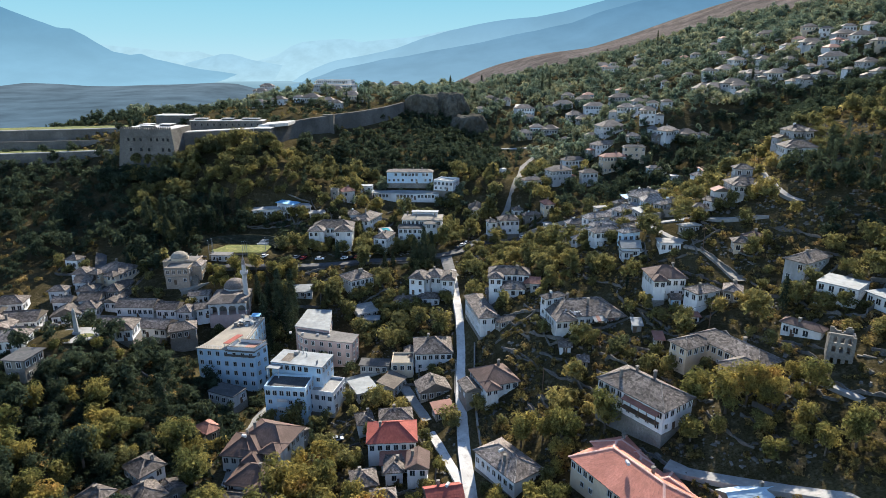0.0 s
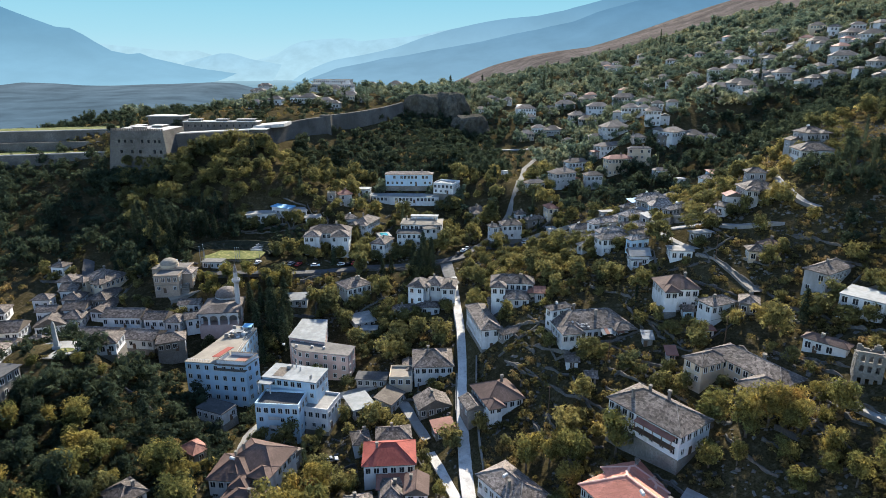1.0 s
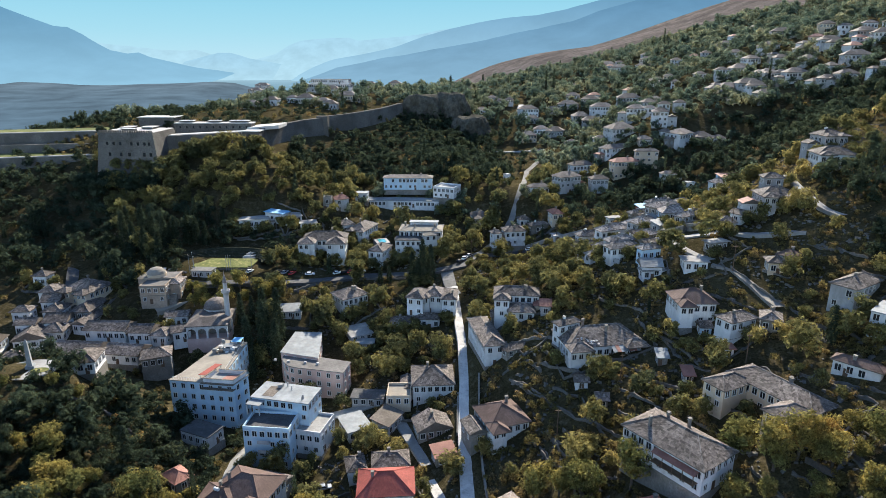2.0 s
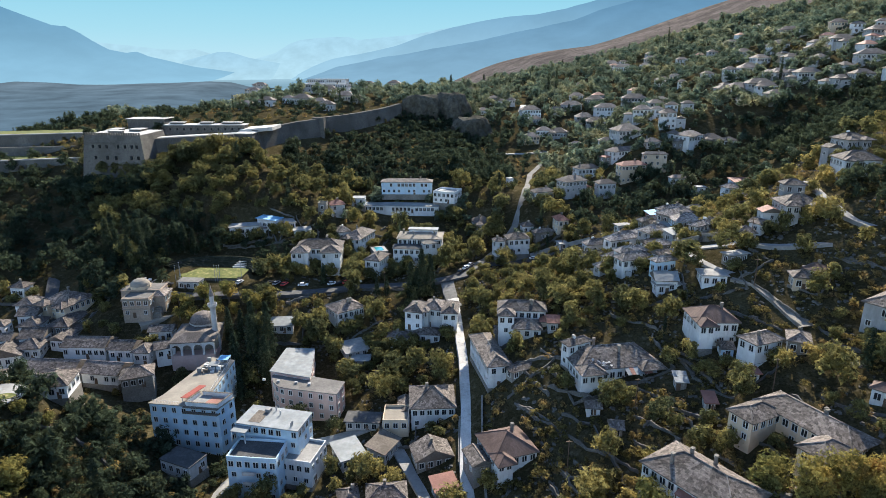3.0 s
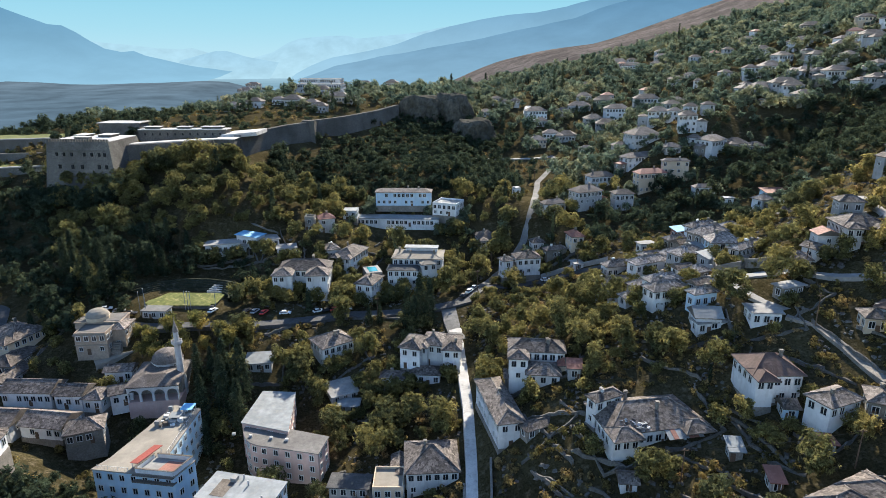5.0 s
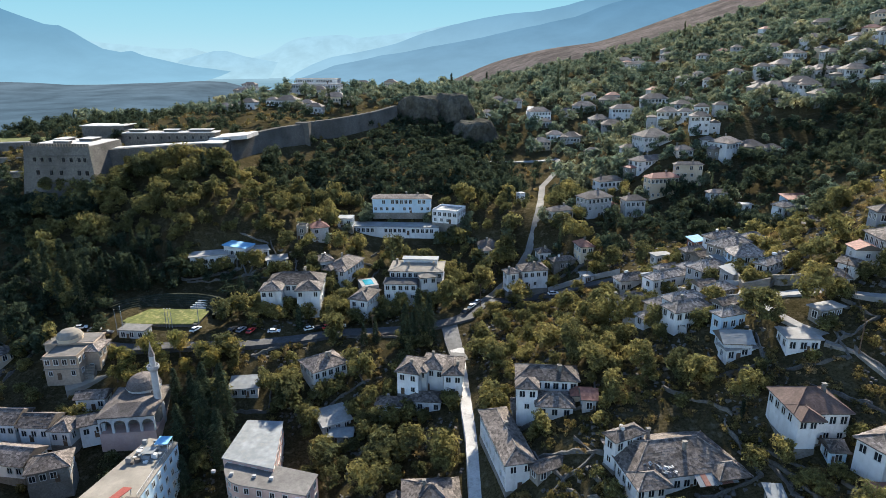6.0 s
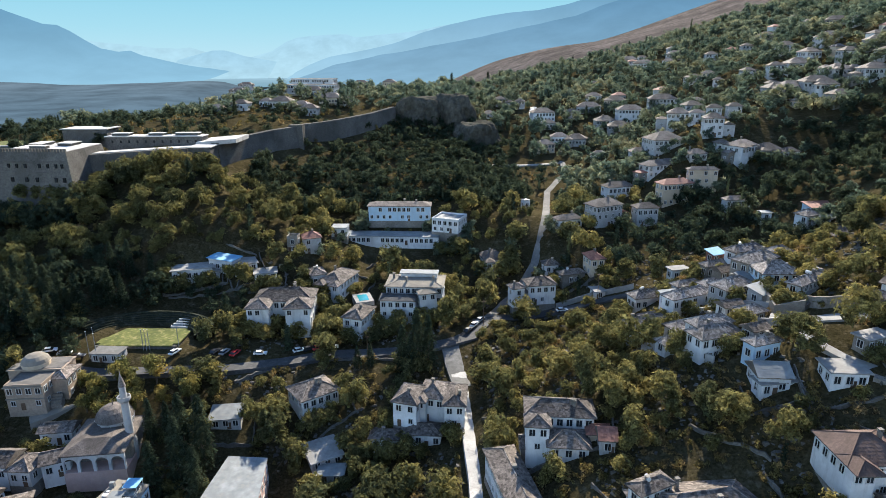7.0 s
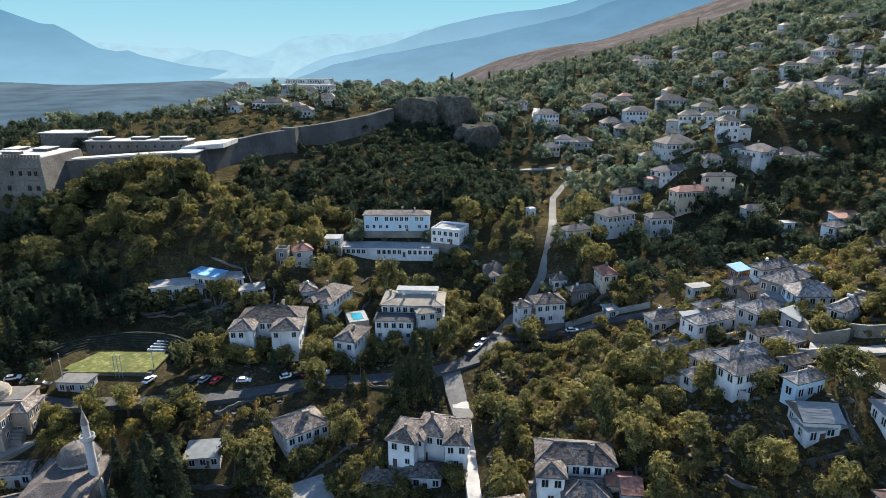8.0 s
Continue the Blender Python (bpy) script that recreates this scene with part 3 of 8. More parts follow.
def block(plan, z, h, wall, cover, floors, faces, label):
    """A tall building on a free plan: walls, flat roof with a lip, and rows of windows on the walls numbered in faces."""
    top = new("hotel")
    cx, cy = sum(p[0] for p in plan) / len(plan), sum(p[1] for p in plan) / len(plan)
    top.matrix_world = pose(cx, cy, z)
    top["plan"] = [list(p) for p in plan]
    n = len(plan)
    rel = [Vector((px - cx, py - cy, 0)) for px, py in plan]
    for nm, z0, z1, out, mat in (("wall", -3.0, h, 0.0, wall), ("roof", h, h + 0.25, 0.35, cover)):
        bm = bmesh.new()
        rows = [[bm.verts.new(v + v.normalized() * out + Vector((0, 0, zz))) for v in rel] for zz in (z0, z1)]
        for i in range(n):
            bm.faces.new((rows[0][i], rows[0][(i + 1) % n], rows[1][(i + 1) % n], rows[1][i]))
        bm.faces.new(rows[0][::-1])
        bm.faces.new(rows[1])
        bmesh.ops.recalc_face_normals(bm, faces=bm.faces)
        part(nm, bm, M[mat], top)
    for f in faces:
        a, b = rel[f], rel[(f + 1) % n]
        d = (b - a).normalized()
        out = Vector((d.y, -d.x, 0))
        k = max(1, int((b - a).length / 3.1))
        for i in range(k):
            q = a.lerp(b, (i + 0.5) / k) + out * 0.03
            for j in range(floors):
                window(top, q.x, q.y, h / floors * (j + 0.55), math.degrees(math.atan2(d.y, d.x)), 1.2, 1.6, True)
    xs, ys = [p[0] for p in plan], [p[1] for p in plan]
    for i in range(n):
        (px, py), (qx, qy) = plan[i], plan[(i + 1) % n]
        L = math.hypot(qx - px, qy - py)
        keep_clear((px + qx) / 2, (py + qy) / 2, math.degrees(math.atan2(qy - py, qx - px)), L, 5.0, 1.0)
        keep_clear((px + qx + 2 * cx) / 4, (py + qy + 2 * cy) / 4, math.degrees(math.atan2(qy - py, qx - px)), L * 0.7, 5.0, 1.0)
    keep_clear(cx, cy, 0, (max(xs) - min(xs)) * 0.5, (max(ys) - min(ys)) * 0.5, 1.0)
    tagged(top, label, "hotel")
    return top


# ---- ground ----
def spread(lo, hi, fine_lo, fine_hi, fine, coarse):
    out, v = [], fine_lo
    while v <= fine_hi:
        out.append(v)
        v += fine
    g, v = fine, fine_hi
    while v < hi:
        g = min(g * 1.35, coarse)
        v += g
        out.append(v)
    g, v = fine, fine_lo
    while v > lo:
        g = min(g * 1.35, coarse)
        v -= g
        out.insert(0, v)
    return np.array(out)


gx, gy = spread(-4200, 4200, -330, 420, 5, 260), spread(-900, 4700, 60, 760, 5, 260)
GX, GY = np.meshgrid(gx, gy)
GZ = land(GX, GY)
verts = np.stack([GX.ravel(), GY.ravel(), GZ.ravel()], 1)
nx = len(gx)
quads = [(j * nx + i, j * nx + i + 1, (j + 1) * nx + i + 1, (j + 1) * nx + i) for j in range(len(gy) - 1) for i in range(nx - 1)]
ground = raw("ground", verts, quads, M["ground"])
ground.data.materials.append(M["hill"])
for poly in ground.data.polygons:
    poly.use_smooth = True
    if poly.center.y > 860 or abs(poly.center.x - 40) > 520:
        poly.material_index = 1
tagged(ground, "scrubby hillside ground with dry grass and bare earth", "ground", kind="structure")

ROADS = []


def road(name, pts, width, material, label, category="road", lift=0.25, kerb=0.0):
    """A paved strip laid along the land, with a shallow edge that digs into the slope."""
    line = []
    for (x0, y0), (x1, y1) in zip(pts, pts[1:]):
        n = max(1, int(math.hypot(x1 - x0, y1 - y0) / 2.5))
        line += [(x0 + (x1 - x0) * i / n, y0 + (y1 - y0) * i / n) for i in range(n)]
    line.append(pts[-1])
    zs = [max(ground_at(px, py), 0.5 * (ground_at(px - width * 0.4, py) + ground_at(px + width * 0.4, py))) for px, py in line]
    zs = [sum(zs[max(0, i - 2):i + 3]) / len(zs[max(0, i - 2):i + 3]) for i in range(len(zs))]
    vs, fs = [], []
    for i, (px, py) in enumerate(line):
        ax, ay = line[max(0, i - 2)]
        bx, by = line[min(len(line) - 1, i + 2)]
        k = math.hypot(bx - ax, by - ay) or 1
        sx, sy = (by - ay) / k * width / 2, -(bx - ax) / k * width / 2
        hz = zs[i] + lift
        vs += [(px - sx * 1.06, py - sy * 1.06, hz - 2.2), (px - sx, py - sy, hz), (px, py, hz + 0.06), (px + sx, py + sy, hz), (px + sx * 1.06, py + sy * 1.06, hz - 2.2)]
        ROADS.append((px, py, width / 2 + 0.8))
        if i:
            o = (i - 1) * 5
            fs += [(o + j, o + j + 1, o + j + 6, o + j + 5) for j in range(4)]
    ob = raw(name, vs, fs, M[material])
    tagged(ob, label, category, kind="structure")
    return ob


def garden_wall(pts, height, thick, material, label):
    """A free-standing or retaining wall that follows the land, its top stepping unevenly."""
    line = []
    for (x0, y0), (x1, y1) in zip(pts, pts[1:]):
        n = max(1, int(math.hypot(x1 - x0, y1 - y0) / 1.3))
        line += [(x0 + (x1 - x0) * i / n, y0 + (y1 - y0) * i / n) for i in range(n)]
    line.append(pts[-1])
    bm = bmesh.new()
    rows = []
    rough = material == "castle"   # dry-stone walls wander, sag and break down in places
    for i, (x, y) in enumerate(line):
        ax, ay = line[max(0, i - 1)]
        bx, by = line[min(len(line) - 1, i + 1)]
        k = math.hypot(bx - ax, by - ay) or 1.0
        sx, sy = -(by - ay) / k * thick / 2, (bx - ax) / k * thick / 2
        wander = 0.7 * noise.noise(Vector((x * 0.35, y * 0.35, 6.0))) if rough else 0.0
        x, y = x + wander * sx / thick * 2, y + wander * sy / thick * 2
        z = ground_at(x, y)
        zt = z + height + 0.18 * noise.noise(Vector((x * 0.7, y * 0.7, 1.0)))
        if rough:
            zt += height * (1.1 * noise.noise(Vector((x * 0.42, y * 0.42, 9.0))) - 0.15)
        rows.append([bm.verts.new(v) for v in ((x - sx * 1.3, y - sy * 1.3, z - 1.5), (x - sx, y - sy, zt), (x + sx, y + sy, zt), (x + sx * 1.3, y + sy * 1.3, z - 1.5))])
    for a, c in zip(rows, rows[1:]):
        for j in range(3):
            bm.faces.new((a[j], c[j], c[j + 1], a[j + 1]))
    bm.faces.new(rows[0])
    bm.faces.new(rows[-1][::-1])
    bmesh.ops.recalc_face_normals(bm, faces=bm.faces)
    ob = part("garden_wall", bm, M[material])
    return tagged(ob, label, "wall", kind="structure")


# ---- streets ----
road('road', ((8.6, 105.0), (8.2, 137.7), (7.0, 155.3), (6.8, 180.5), (7.9, 204.5), (7.7, 228.1), (6.0, 253.9), (3.5, 276.2)), 5.2, 'cobble', 'steep pale cobbled street between the houses', 'road', 0.25)
road('road', ((5.0, 264.0), (2.6, 275.0), (1.4, 284.3), (1.6, 290.0)), 5.6, 'weathered', 'pale cobbled mouth of the street', 'road', 0.25)
road('road', ((5.3, 142.9), (0.2, 157.1), (-3.4, 166.9)), 3.6, 'cobble', 'narrow pale cobbled lane', 'road', 0.25)
road('road', ((-124.4, 271.5), (-106.1, 266.8), (-87.0, 268.6), (-72.4, 270.4), (-57.0, 276.3), (-38.8, 282.6), (-25.3, 282.9), (-11.9, 283.9), (-0.0, 286.9), (7.8, 290.5), (13.0, 301.5)), 7.0, 'asphalt', 'asphalt road with parked cars', 'road', 0.25)
road('road', ((13.0, 301.5), (20.8, 305.9), (39.5, 306.0), (50.3, 305.0), (62.1, 302.1), (71.2, 293.6)), 5.0, 'asphalt', 'shaded asphalt road along a wall', 'road', 0.25)
road('road', ((13.3, 301.5), (22.6, 321.0), (30.0, 329.0), (36.0, 336.5), (39.5, 345.5), (43.4, 359.0), (46.7, 376.3), (55.7, 427.6), (67.0, 453.9), (72.6, 460.3), (75.3, 492.4)), 3.3, 'weathered', 'pale road climbing the far slope', 'road', 0.25)
road('road', ((4.5, 459.9), (31.4, 477.4), (52.4, 484.9), (74.7, 489.3)), 5.0, 'concrete', 'pale concrete road on the far slope', 'road', 0.25)
road('road', ((70.4, 559.9), (68.3, 583.1), (73.0, 607.1)), 5.0, 'cobble', 'pale lane high on the far slope', 'road', 0.25)
road('road', ((83.9, 239.2), (86.3, 228.5), (90.5, 219.6)), 4.0, 'concrete', 'pale concrete ramp', 'road', 0.25)
road('road', ((81.8, 245.6), (89.8, 240.3), (101.4, 235.1), (107.9, 227.7), (120.8, 219.8)), 4.5, 'concrete', 'pale concrete lane on the hillside', 'road', 0.25)
road('road', ((90.3, 218.5), (95.2, 214.2), (97.7, 205.0), (99.7, 191.8)), 3.0, 'stone', 'stone-edged hillside path', 'path', 0.25)
road('road', ((139.3, 268.6), (131.3, 243.0), (129.1, 226.3), (131.0, 217.8)), 3.5, 'concrete', 'pale lane on the hillside', 'road', 0.25)
road('road', ((55.0, 128.6), (66.8, 118.9), (75.4, 112.0), (86.7, 101.6)), 5.0, 'concrete', 'pale concrete lane beside a wooded bank', 'road', 0.25)
road('paving', ((96.1, 139.6), (98.1, 134.1), (100.6, 128.6)), 4.5, 'concrete', 'pale concrete slab beside the ruin', 'paving', 0.1)
road('road', ((-61.3, 144.3), (-60.7, 157.0), (-62.1, 179.0), (-59.3, 186.0)), 5.0, 'concrete', 'pale concrete yard lane beside the hotel', 'road', 0.25)
road('road', ((-40.0, 199.4), (-30.0, 202.0), (-20.0, 207.3), (-12.8, 192.5), (-4.4, 172.9)), 4.0, 'concrete', 'grey paved lane behind the street', 'road', 0.25)

road('paving', ((-115.2, 250.5), (-110.1, 254.1), (-104.9, 259.1)), 5.0, 'tan', 'tan paved yard beside the villa', 'paving', 0.05)
road('road', ((-165.9, 285.1), (-157.8, 267.6), (-149.5, 252.6), (-145.0, 240.9)), 6.0, 'asphalt', 'dark asphalt street through the old bazaar', 'road', 0.25)

# ---- garden and retaining walls ----
garden_wall(((94.6, 214.5), (99.1, 199.7), (103.2, 184.8), (100.7, 173.4)), 0.84, 0.5, 'castle', 'weathered rubble stone garden wall')
garden_wall(((82.6, 172.5), (87.3, 157.5), (89.1, 148.7)), 1.56, 0.5, 'castle', 'weathered rubble stone garden wall')
garden_wall(((67.1, 194.4), (69.2, 181.5), (74.0, 175.8)), 0.72, 0.5, 'castle', 'weathered rubble stone garden wall')
garden_wall(((85.3, 256.5), (93.4, 244.6), (103.3, 238.9)), 3.0, 0.6, 'stone', 'tall rubble retaining wall below a garden')
garden_wall(((30.2, 194.9), (35.0, 191.4), (40.9, 187.4)), 1.08, 0.5, 'castle', 'weathered rubble stone garden wall')
garden_wall(((18.7, 214.0), (25.4, 200.7), (29.6, 191.6)), 0.96, 0.5, 'castle', 'weathered rubble stone garden wall')
garden_wall(((65.6, 199.0), (69.6, 190.1), (73.0, 178.2)), 0.78, 0.5, 'castle', 'weathered rubble stone garden wall')
garden_wall(((43.3, 186.5), (53.1, 188.3), (59.9, 181.8)), 0.72, 0.5, 'castle', 'weathered rubble stone garden wall')
garden_wall(((51.3, 175.0), (59.9, 178.6), (65.4, 171.9)), 0.72, 0.5, 'castle', 'weathered rubble stone garden wall')
garden_wall(((88.1, 261.7), (83.5, 246.9), (89.8, 245.0)), 3.2, 0.6, 'stone', 'tall rubble retaining wall below a garden')
garden_wall(((40.0, 308.4), (52.9, 308.1), (66.0, 303.6)), 2.0, 0.5, 'concrete', 'pale concrete wall along the road')
garden_wall(((-31.9, 338.7), (-26.5, 349.7), (-22.5, 356.8)), 0.96, 0.5, 'castle', 'weathered rubble stone garden wall')
garden_wall(((20.1, 209.4), (33.8, 204.5), (41.1, 199.7)), 0.9, 0.5, 'castle', 'weathered rubble stone garden wall')
garden_wall(((39.5, 178.9), (42.7, 163.5), (42.7, 155.7)), 0.96, 0.5, 'castle', 'weathered rubble stone garden wall')
garden_wall(((28.7, 171.8), (32.3, 161.0), (33.8, 146.3)), 0.96, 0.5, 'castle', 'weathered rubble stone garden wall')
garden_wall(((-15.8, 178.5), (-8.7, 167.1), (-4.1, 157.8)), 1.2, 0.5, 'castle', 'weathered rubble stone garden wall')
garden_wall(((79.0, 138.2), (81.9, 133.0), (88.1, 136.4)), 1.32, 0.5, 'castle', 'weathered rubble stone garden wall')
garden_wall(((95.4, 141.2), (98.5, 132.7), (103.5, 126.7)), 0.96, 0.5, 'castle', 'weathered rubble stone garden wall')
garden_wall(((-105.0, 175.9), (-98.4, 179.2), (-89.3, 177.4)), 1.08, 0.5, 'castle', 'weathered rubble stone garden wall')
garden_wall(((-63.5, 266.5), (-57.3, 271.6), (-44.0, 276.0)), 0.96, 0.5, 'castle', 'weathered rubble stone garden wall')
garden_wall(((-38.1, 278.8), (-24.9, 279.4), (-11.6, 277.4)), 0.84, 0.5, 'castle', 'weathered rubble stone garden wall')
garden_wall(((-100.7, 310.4), (-86.4, 312.5), (-75.6, 315.2)), 0.84, 0.5, 'castle', 'weathered rubble stone garden wall')

garden_wall(((11.6, 148.0), (10.6, 165.0), (10.4, 181.0), (11.5, 203.0)), 1.3, 0.5, 'stone', 'rubble stone wall along the cobbled street')
garden_wall(((4.0, 182.0), (4.6, 200.0)), 1.1, 0.5, 'stone', 'rubble stone wall along the cobbled street')

# ---- houses near the street ----
hotel_a = block(((-88.0, 198.8), (-66.3, 195.6), (-63.8, 202.2), (-71.7, 203.8), (-71.4, 226.0), (-79.8, 228.0), (-85.5, 203.5)), 18.2, 18.0, 'skyblue', 'tan', 5, (0, 1, 3), 'pale blue five-storey hotel with a flat tan roof')
hotel_b = house(-48.7, 191.7, 19.6, 77.2, 10.0, 19.1, 16.0, roof='flat', cover='sheet', wall='skyblue', floors=5, over=0.3, label='pale blue hotel with a white sheet-metal roof', category='hotel', name='hotel')
hotel_d = house(-51.2, 182.0, 18.7, 84.2, 9.1, 14.2, 12.9, roof='terrace', cover='asphalt', wall='skyblue', floors=4, over=0.2, label='pale blue hotel wing with a dark roof terrace and balconies', category='hotel', name='hotel')
hotel_c = block(((-34.2, 209.2), (-32.8, 217.1), (-54.8, 223.9), (-56.7, 222.9), (-57.2, 221.1), (-56.7, 218.9), (-55.5, 216.6), (-53.6, 214.5), (-51.3, 213.4)), 19.5, 13.5, 'pink', 'felt', 4, (0, 8, 7, 6, 5), 'pink rendered four-storey hotel with a rounded end')
block(((-58.4, 222.5), (-44.1, 217.9), (-46.9, 238.9), (-57.1, 239.7)), 23.2, 11.0, 'pink', 'sheet', 3, (0, 1), 'pink block with a flat pale sheet roof')
house(-43.2, 187.4, 20.8, 77.0, 11.0, 16.5, 7.2, roof='terrace', cover='concrete', floors=2, over=0.2, label='low white annex with a cluttered roof terrace', category='building', name='building', base=1.5)
house(-73.5, 185.4, 23.1, 66.6, 6.9, 11.0, 3.9, roof='flat', cover='asphalt', over=0.2, wall='grey', label='low grey building with a dark flat roof', category='building', name='building', floors=1, base=2.5)
house(-57.1, 155.4, 18.7, 84.3, 12.0, 12.7, 7.1, cover='brown', label='pale two-storey house with a brown tiled hip roof')
house(-51.3, 159.1, 19.8, 72.1, 12.9, 15.7, 7.2, cover='brown', label='pale two-storey house with a brown tiled hip roof', base=1.5)
house(-51.9, 144.4, 18.6, 79.9, 11.6, 13.0, 5.4, cover='brown', label='pale two-storey house with a brown tiled hip roof')
house(-79.5, 139.0, 24.9, 54.1, 8.0, 9.3, 5.9)
house(-85.2, 126.6, 27.7, 70.7, 5.8, 7.9, 4.0)
house(-75.5, 130.3, 24.1, 47.7, 8.3, 10.1, 4.9, wall='stone')
house(-73.1, 166.0, 21.3, 51.9, 5.8, 7.6, 3.7, wall='stone', cover='rust', smoke=0, label='small stone shed with a rusty tiled roof')
house(-15.4, 160.8, 19.4, 4.0, 15.2, 12.0, 7.3, cover='red', label='white house with a broad dark red tiled hip roof', bays=0)
house(-13.5, 153.0, 18.6, 4.0, 10.0, 6.0, 4.2, roof='shed', cover='rust', wall='old', label='low white lean-to house with a rusty roof')
house(-25.2, 172.5, 19.3, 15.6, 5.9, 7.7, 4.7)
house(-15.2, 173.0, 20.3, 6.7, 11.0, 7.8, 4.9)
house(-7.1, 147.5, 19.6, 0.0, 6.7, 8.2, 6.6, roof='gable_y', cover='brown', label='narrow white house with a dark gable roof')
house(-14.1, 150.2, 19.0, 4.7, 6.0, 8.9, 4.2)
house(-22.1, 144.8, 18.0, 14.0, 7.7, 8.2, 4.4, wall='stone')
house(-16.1, 138.5, 17.9, 8.8, 7.2, 5.1, 4.1, wall='stone')
house(0.2, 134.9, 19.2, 12.1, 10.1, 8.2, 5.6, cover='red', roof='gable', label='white house with a bright red tiled roof')
house(-3.8, 209.4, 25.3, 3.6, 14.6, 14.5, 6.8)
house(-14.8, 204.1, 23.6, 0.0, 8.0, 8.7, 5.5, roof='terrace', cover='tan', wall='cream', over=0.1, label='cream flat-roofed house beside a taller white one')
house(-17.9, 193.0, 22.1, 63.6, 9.8, 7.1, 4.1, roof='shed', cover='underroof', wall='grey', label='weathered grey lean-to workshop with boarded roof')
house(-3.6, 187.9, 23.7, 15.2, 11.4, 8.5, 3.5, roof='gable_y', wall='stone')
house(-0.1, 174.4, 23.7, 19.2, 7.1, 5.8, 2.9, roof='shed', cover='rust', wall='stone', label='low stone store with a reddish roof')
house(-28.2, 192.5, 21.2, 27.5, 8.3, 10.8, 3.6, roof='flat', cover='sheet', wall='grey', label='low building under a white awning roof')
house(-25.4, 206.4, 23.3, -4.5, 11.4, 6.3, 3.3, roof='flat', cover='asphalt', wall='grey', label='low grey shop with a dark flat roof')
house(16.6, 179.3, 29.7, 19.2, 13.1, 13.2, 6.1, cover='brown', label='white two-storey house with a dark hip roof')
house(17.6, 143.0, 24.6, 35.1, 10.6, 17.5, 5.2, wall='old', cover='pale_slate', bays=0, annexed=False, label='pale stone house with a long grey slate roof', base=1.2)

# ---- houses on the right bank ----
house(14.4, 215.6, 38.3, 11.4, 7.8, 24.0, 7.2, bays=0, roof='hip', cover='pale_slate', label='long white row house with a grey slate roof', base=0.7)
street_house = house(26.3, 229.5, 47.6, -6.0, 16.5, 8.6, 7.1, bays=0, smoke=2, label='tall white house with several slate hip roofs above the street', base=1.5, annexed=False)
wing(street_house, -5.2, -5.6, 0, 6.2, 6.4, 6.9, 'white', 'slate', 2)
wing(street_house, 1.6, -7.0, 0, 10.0, 8.0, 3.5, 'white', 'slate', 1)
wing(street_house, 8.6, -4.6, 0, 6.0, 5.0, 4.6, 'cream', 'rust', 1)
house(23.6, 205.3, 41.9, 25.2, 10.0, 4.5, 2.8, wall='stone', smoke=0)
mansion = house(48.4, 199.8, 46.3, 10.2, 25.4, 15.0, 4.7, smoke=2, cover='pale_slate', label='large decaying white mansion with a sagging slate roof', annexed=False)
house(38.8, 201.7, 47.8, 26.1, 9.1, 4.5, 7.2, base=0.5)
house(76.8, 200.5, 56.4, -0.0, 12.6, 11.2, 7.2, cover='brown', label='white two-storey house with a brown hip roof and wide windows', base=1.3, bays=1, annexed=False)
house(84.9, 187.6, 55.9, 22.6, 10.7, 6.9, 6.7)
house(94.4, 186.6, 59.3, -26.0, 6.2, 8.0, 3.9, wall='stone')
house(78.3, 192.8, 55.1, -0.0, 3.9, 4.5, 2.8, roof='gable', smoke=0, label='tiny white garden shed with slate roof')
house(116.6, 186.1, 66.8, 32.6, 15.3, 7.8, 7.2, wall='grey', label='tall grey mansion with a slate roof')
house(118.2, 169.8, 66.0, 41.3, 11.0, 11.0, 5.6, roof='flat', cover='sheet', over=0.2, label='white modern house with a flat pale roof')
house(125.0, 160.0, 67.4, -75.4, 8.6, 8.0, 3.7, roof='flat', cover='sheet', label='white annex with a flat pale roof')
house(101.2, 158.0, 59.2, -47.9, 11.4, 4.5, 3.6, cover='brown', label='low white house with a brown roof')
court_house = house(83.3, 158.6, 49.6, 25.4, 10.0, 24.0, 6.2, wall='cream', smoke=2, bays=0, cover='pale_slate', label='old cream stone mansion with a broad slate roof round a court', base=1.4, annexed=False)
wing(court_house, -8.0, 8.6, 0, 11.0, 7.4, 5.8, 'cream', 'pale_slate', 2)
wing(court_house, -7.6, -8.2, 0, 10.0, 8.0, 6.0, 'cream', 'pale_slate', 2)
long_house = house(54.3, 146.9, 43.0, 34.5, 13.4, 22.4, 6.5, smoke=3, floors=2, bays=0, cover='pale_slate', label='long white house with a slate roof and chimneys', base=3.6, annexed=False)
house(45.9, 123.2, 31.1, 29.6, 15.7, 30.4, 6.9, cover='salmon', wall='cream', floors=2, label='cream villa with a large salmon tiled roof', smoke=1)
house(44.7, 134.6, 33.5, 14.6, 10.8, 10.0, 5.1, cover='salmon', wall='cream', floors=2, label='cream villa wing with a salmon tiled roof', smoke=1)
house(50.8, 120.0, 33.3, 12.4, 11.3, 9.0, 5.3, cover='salmon', wall='cream', floors=2, label='cream villa wing with a salmon tiled roof', smoke=0)
house(67.4, 112.5, 39.1, 10.2, 12.8, 6.8, 3.0, roof='gable', cover='skyblue', label='low building with a pale blue metal roof')
house(78.2, 192.0, 54.9, -6.0, 4.2, 4.5, 3.1, wall='skyblue', smoke=0, label='small turquoise garden shed with slate roof', category='shed', name='shed')
house(40.3, 184.2, 41.9, -6.0, 4.7, 5.0, 2.6, roof='gable', smoke=0, label='small white garden shed with slate roof', category='shed', name='shed')
house(80.0, 180.7, 53.6, -6.0, 3.9, 4.5, 3.0, roof='flat', cover='rust', smoke=0, label='low garden shed with a rusty roof', category='shed', name='shed')
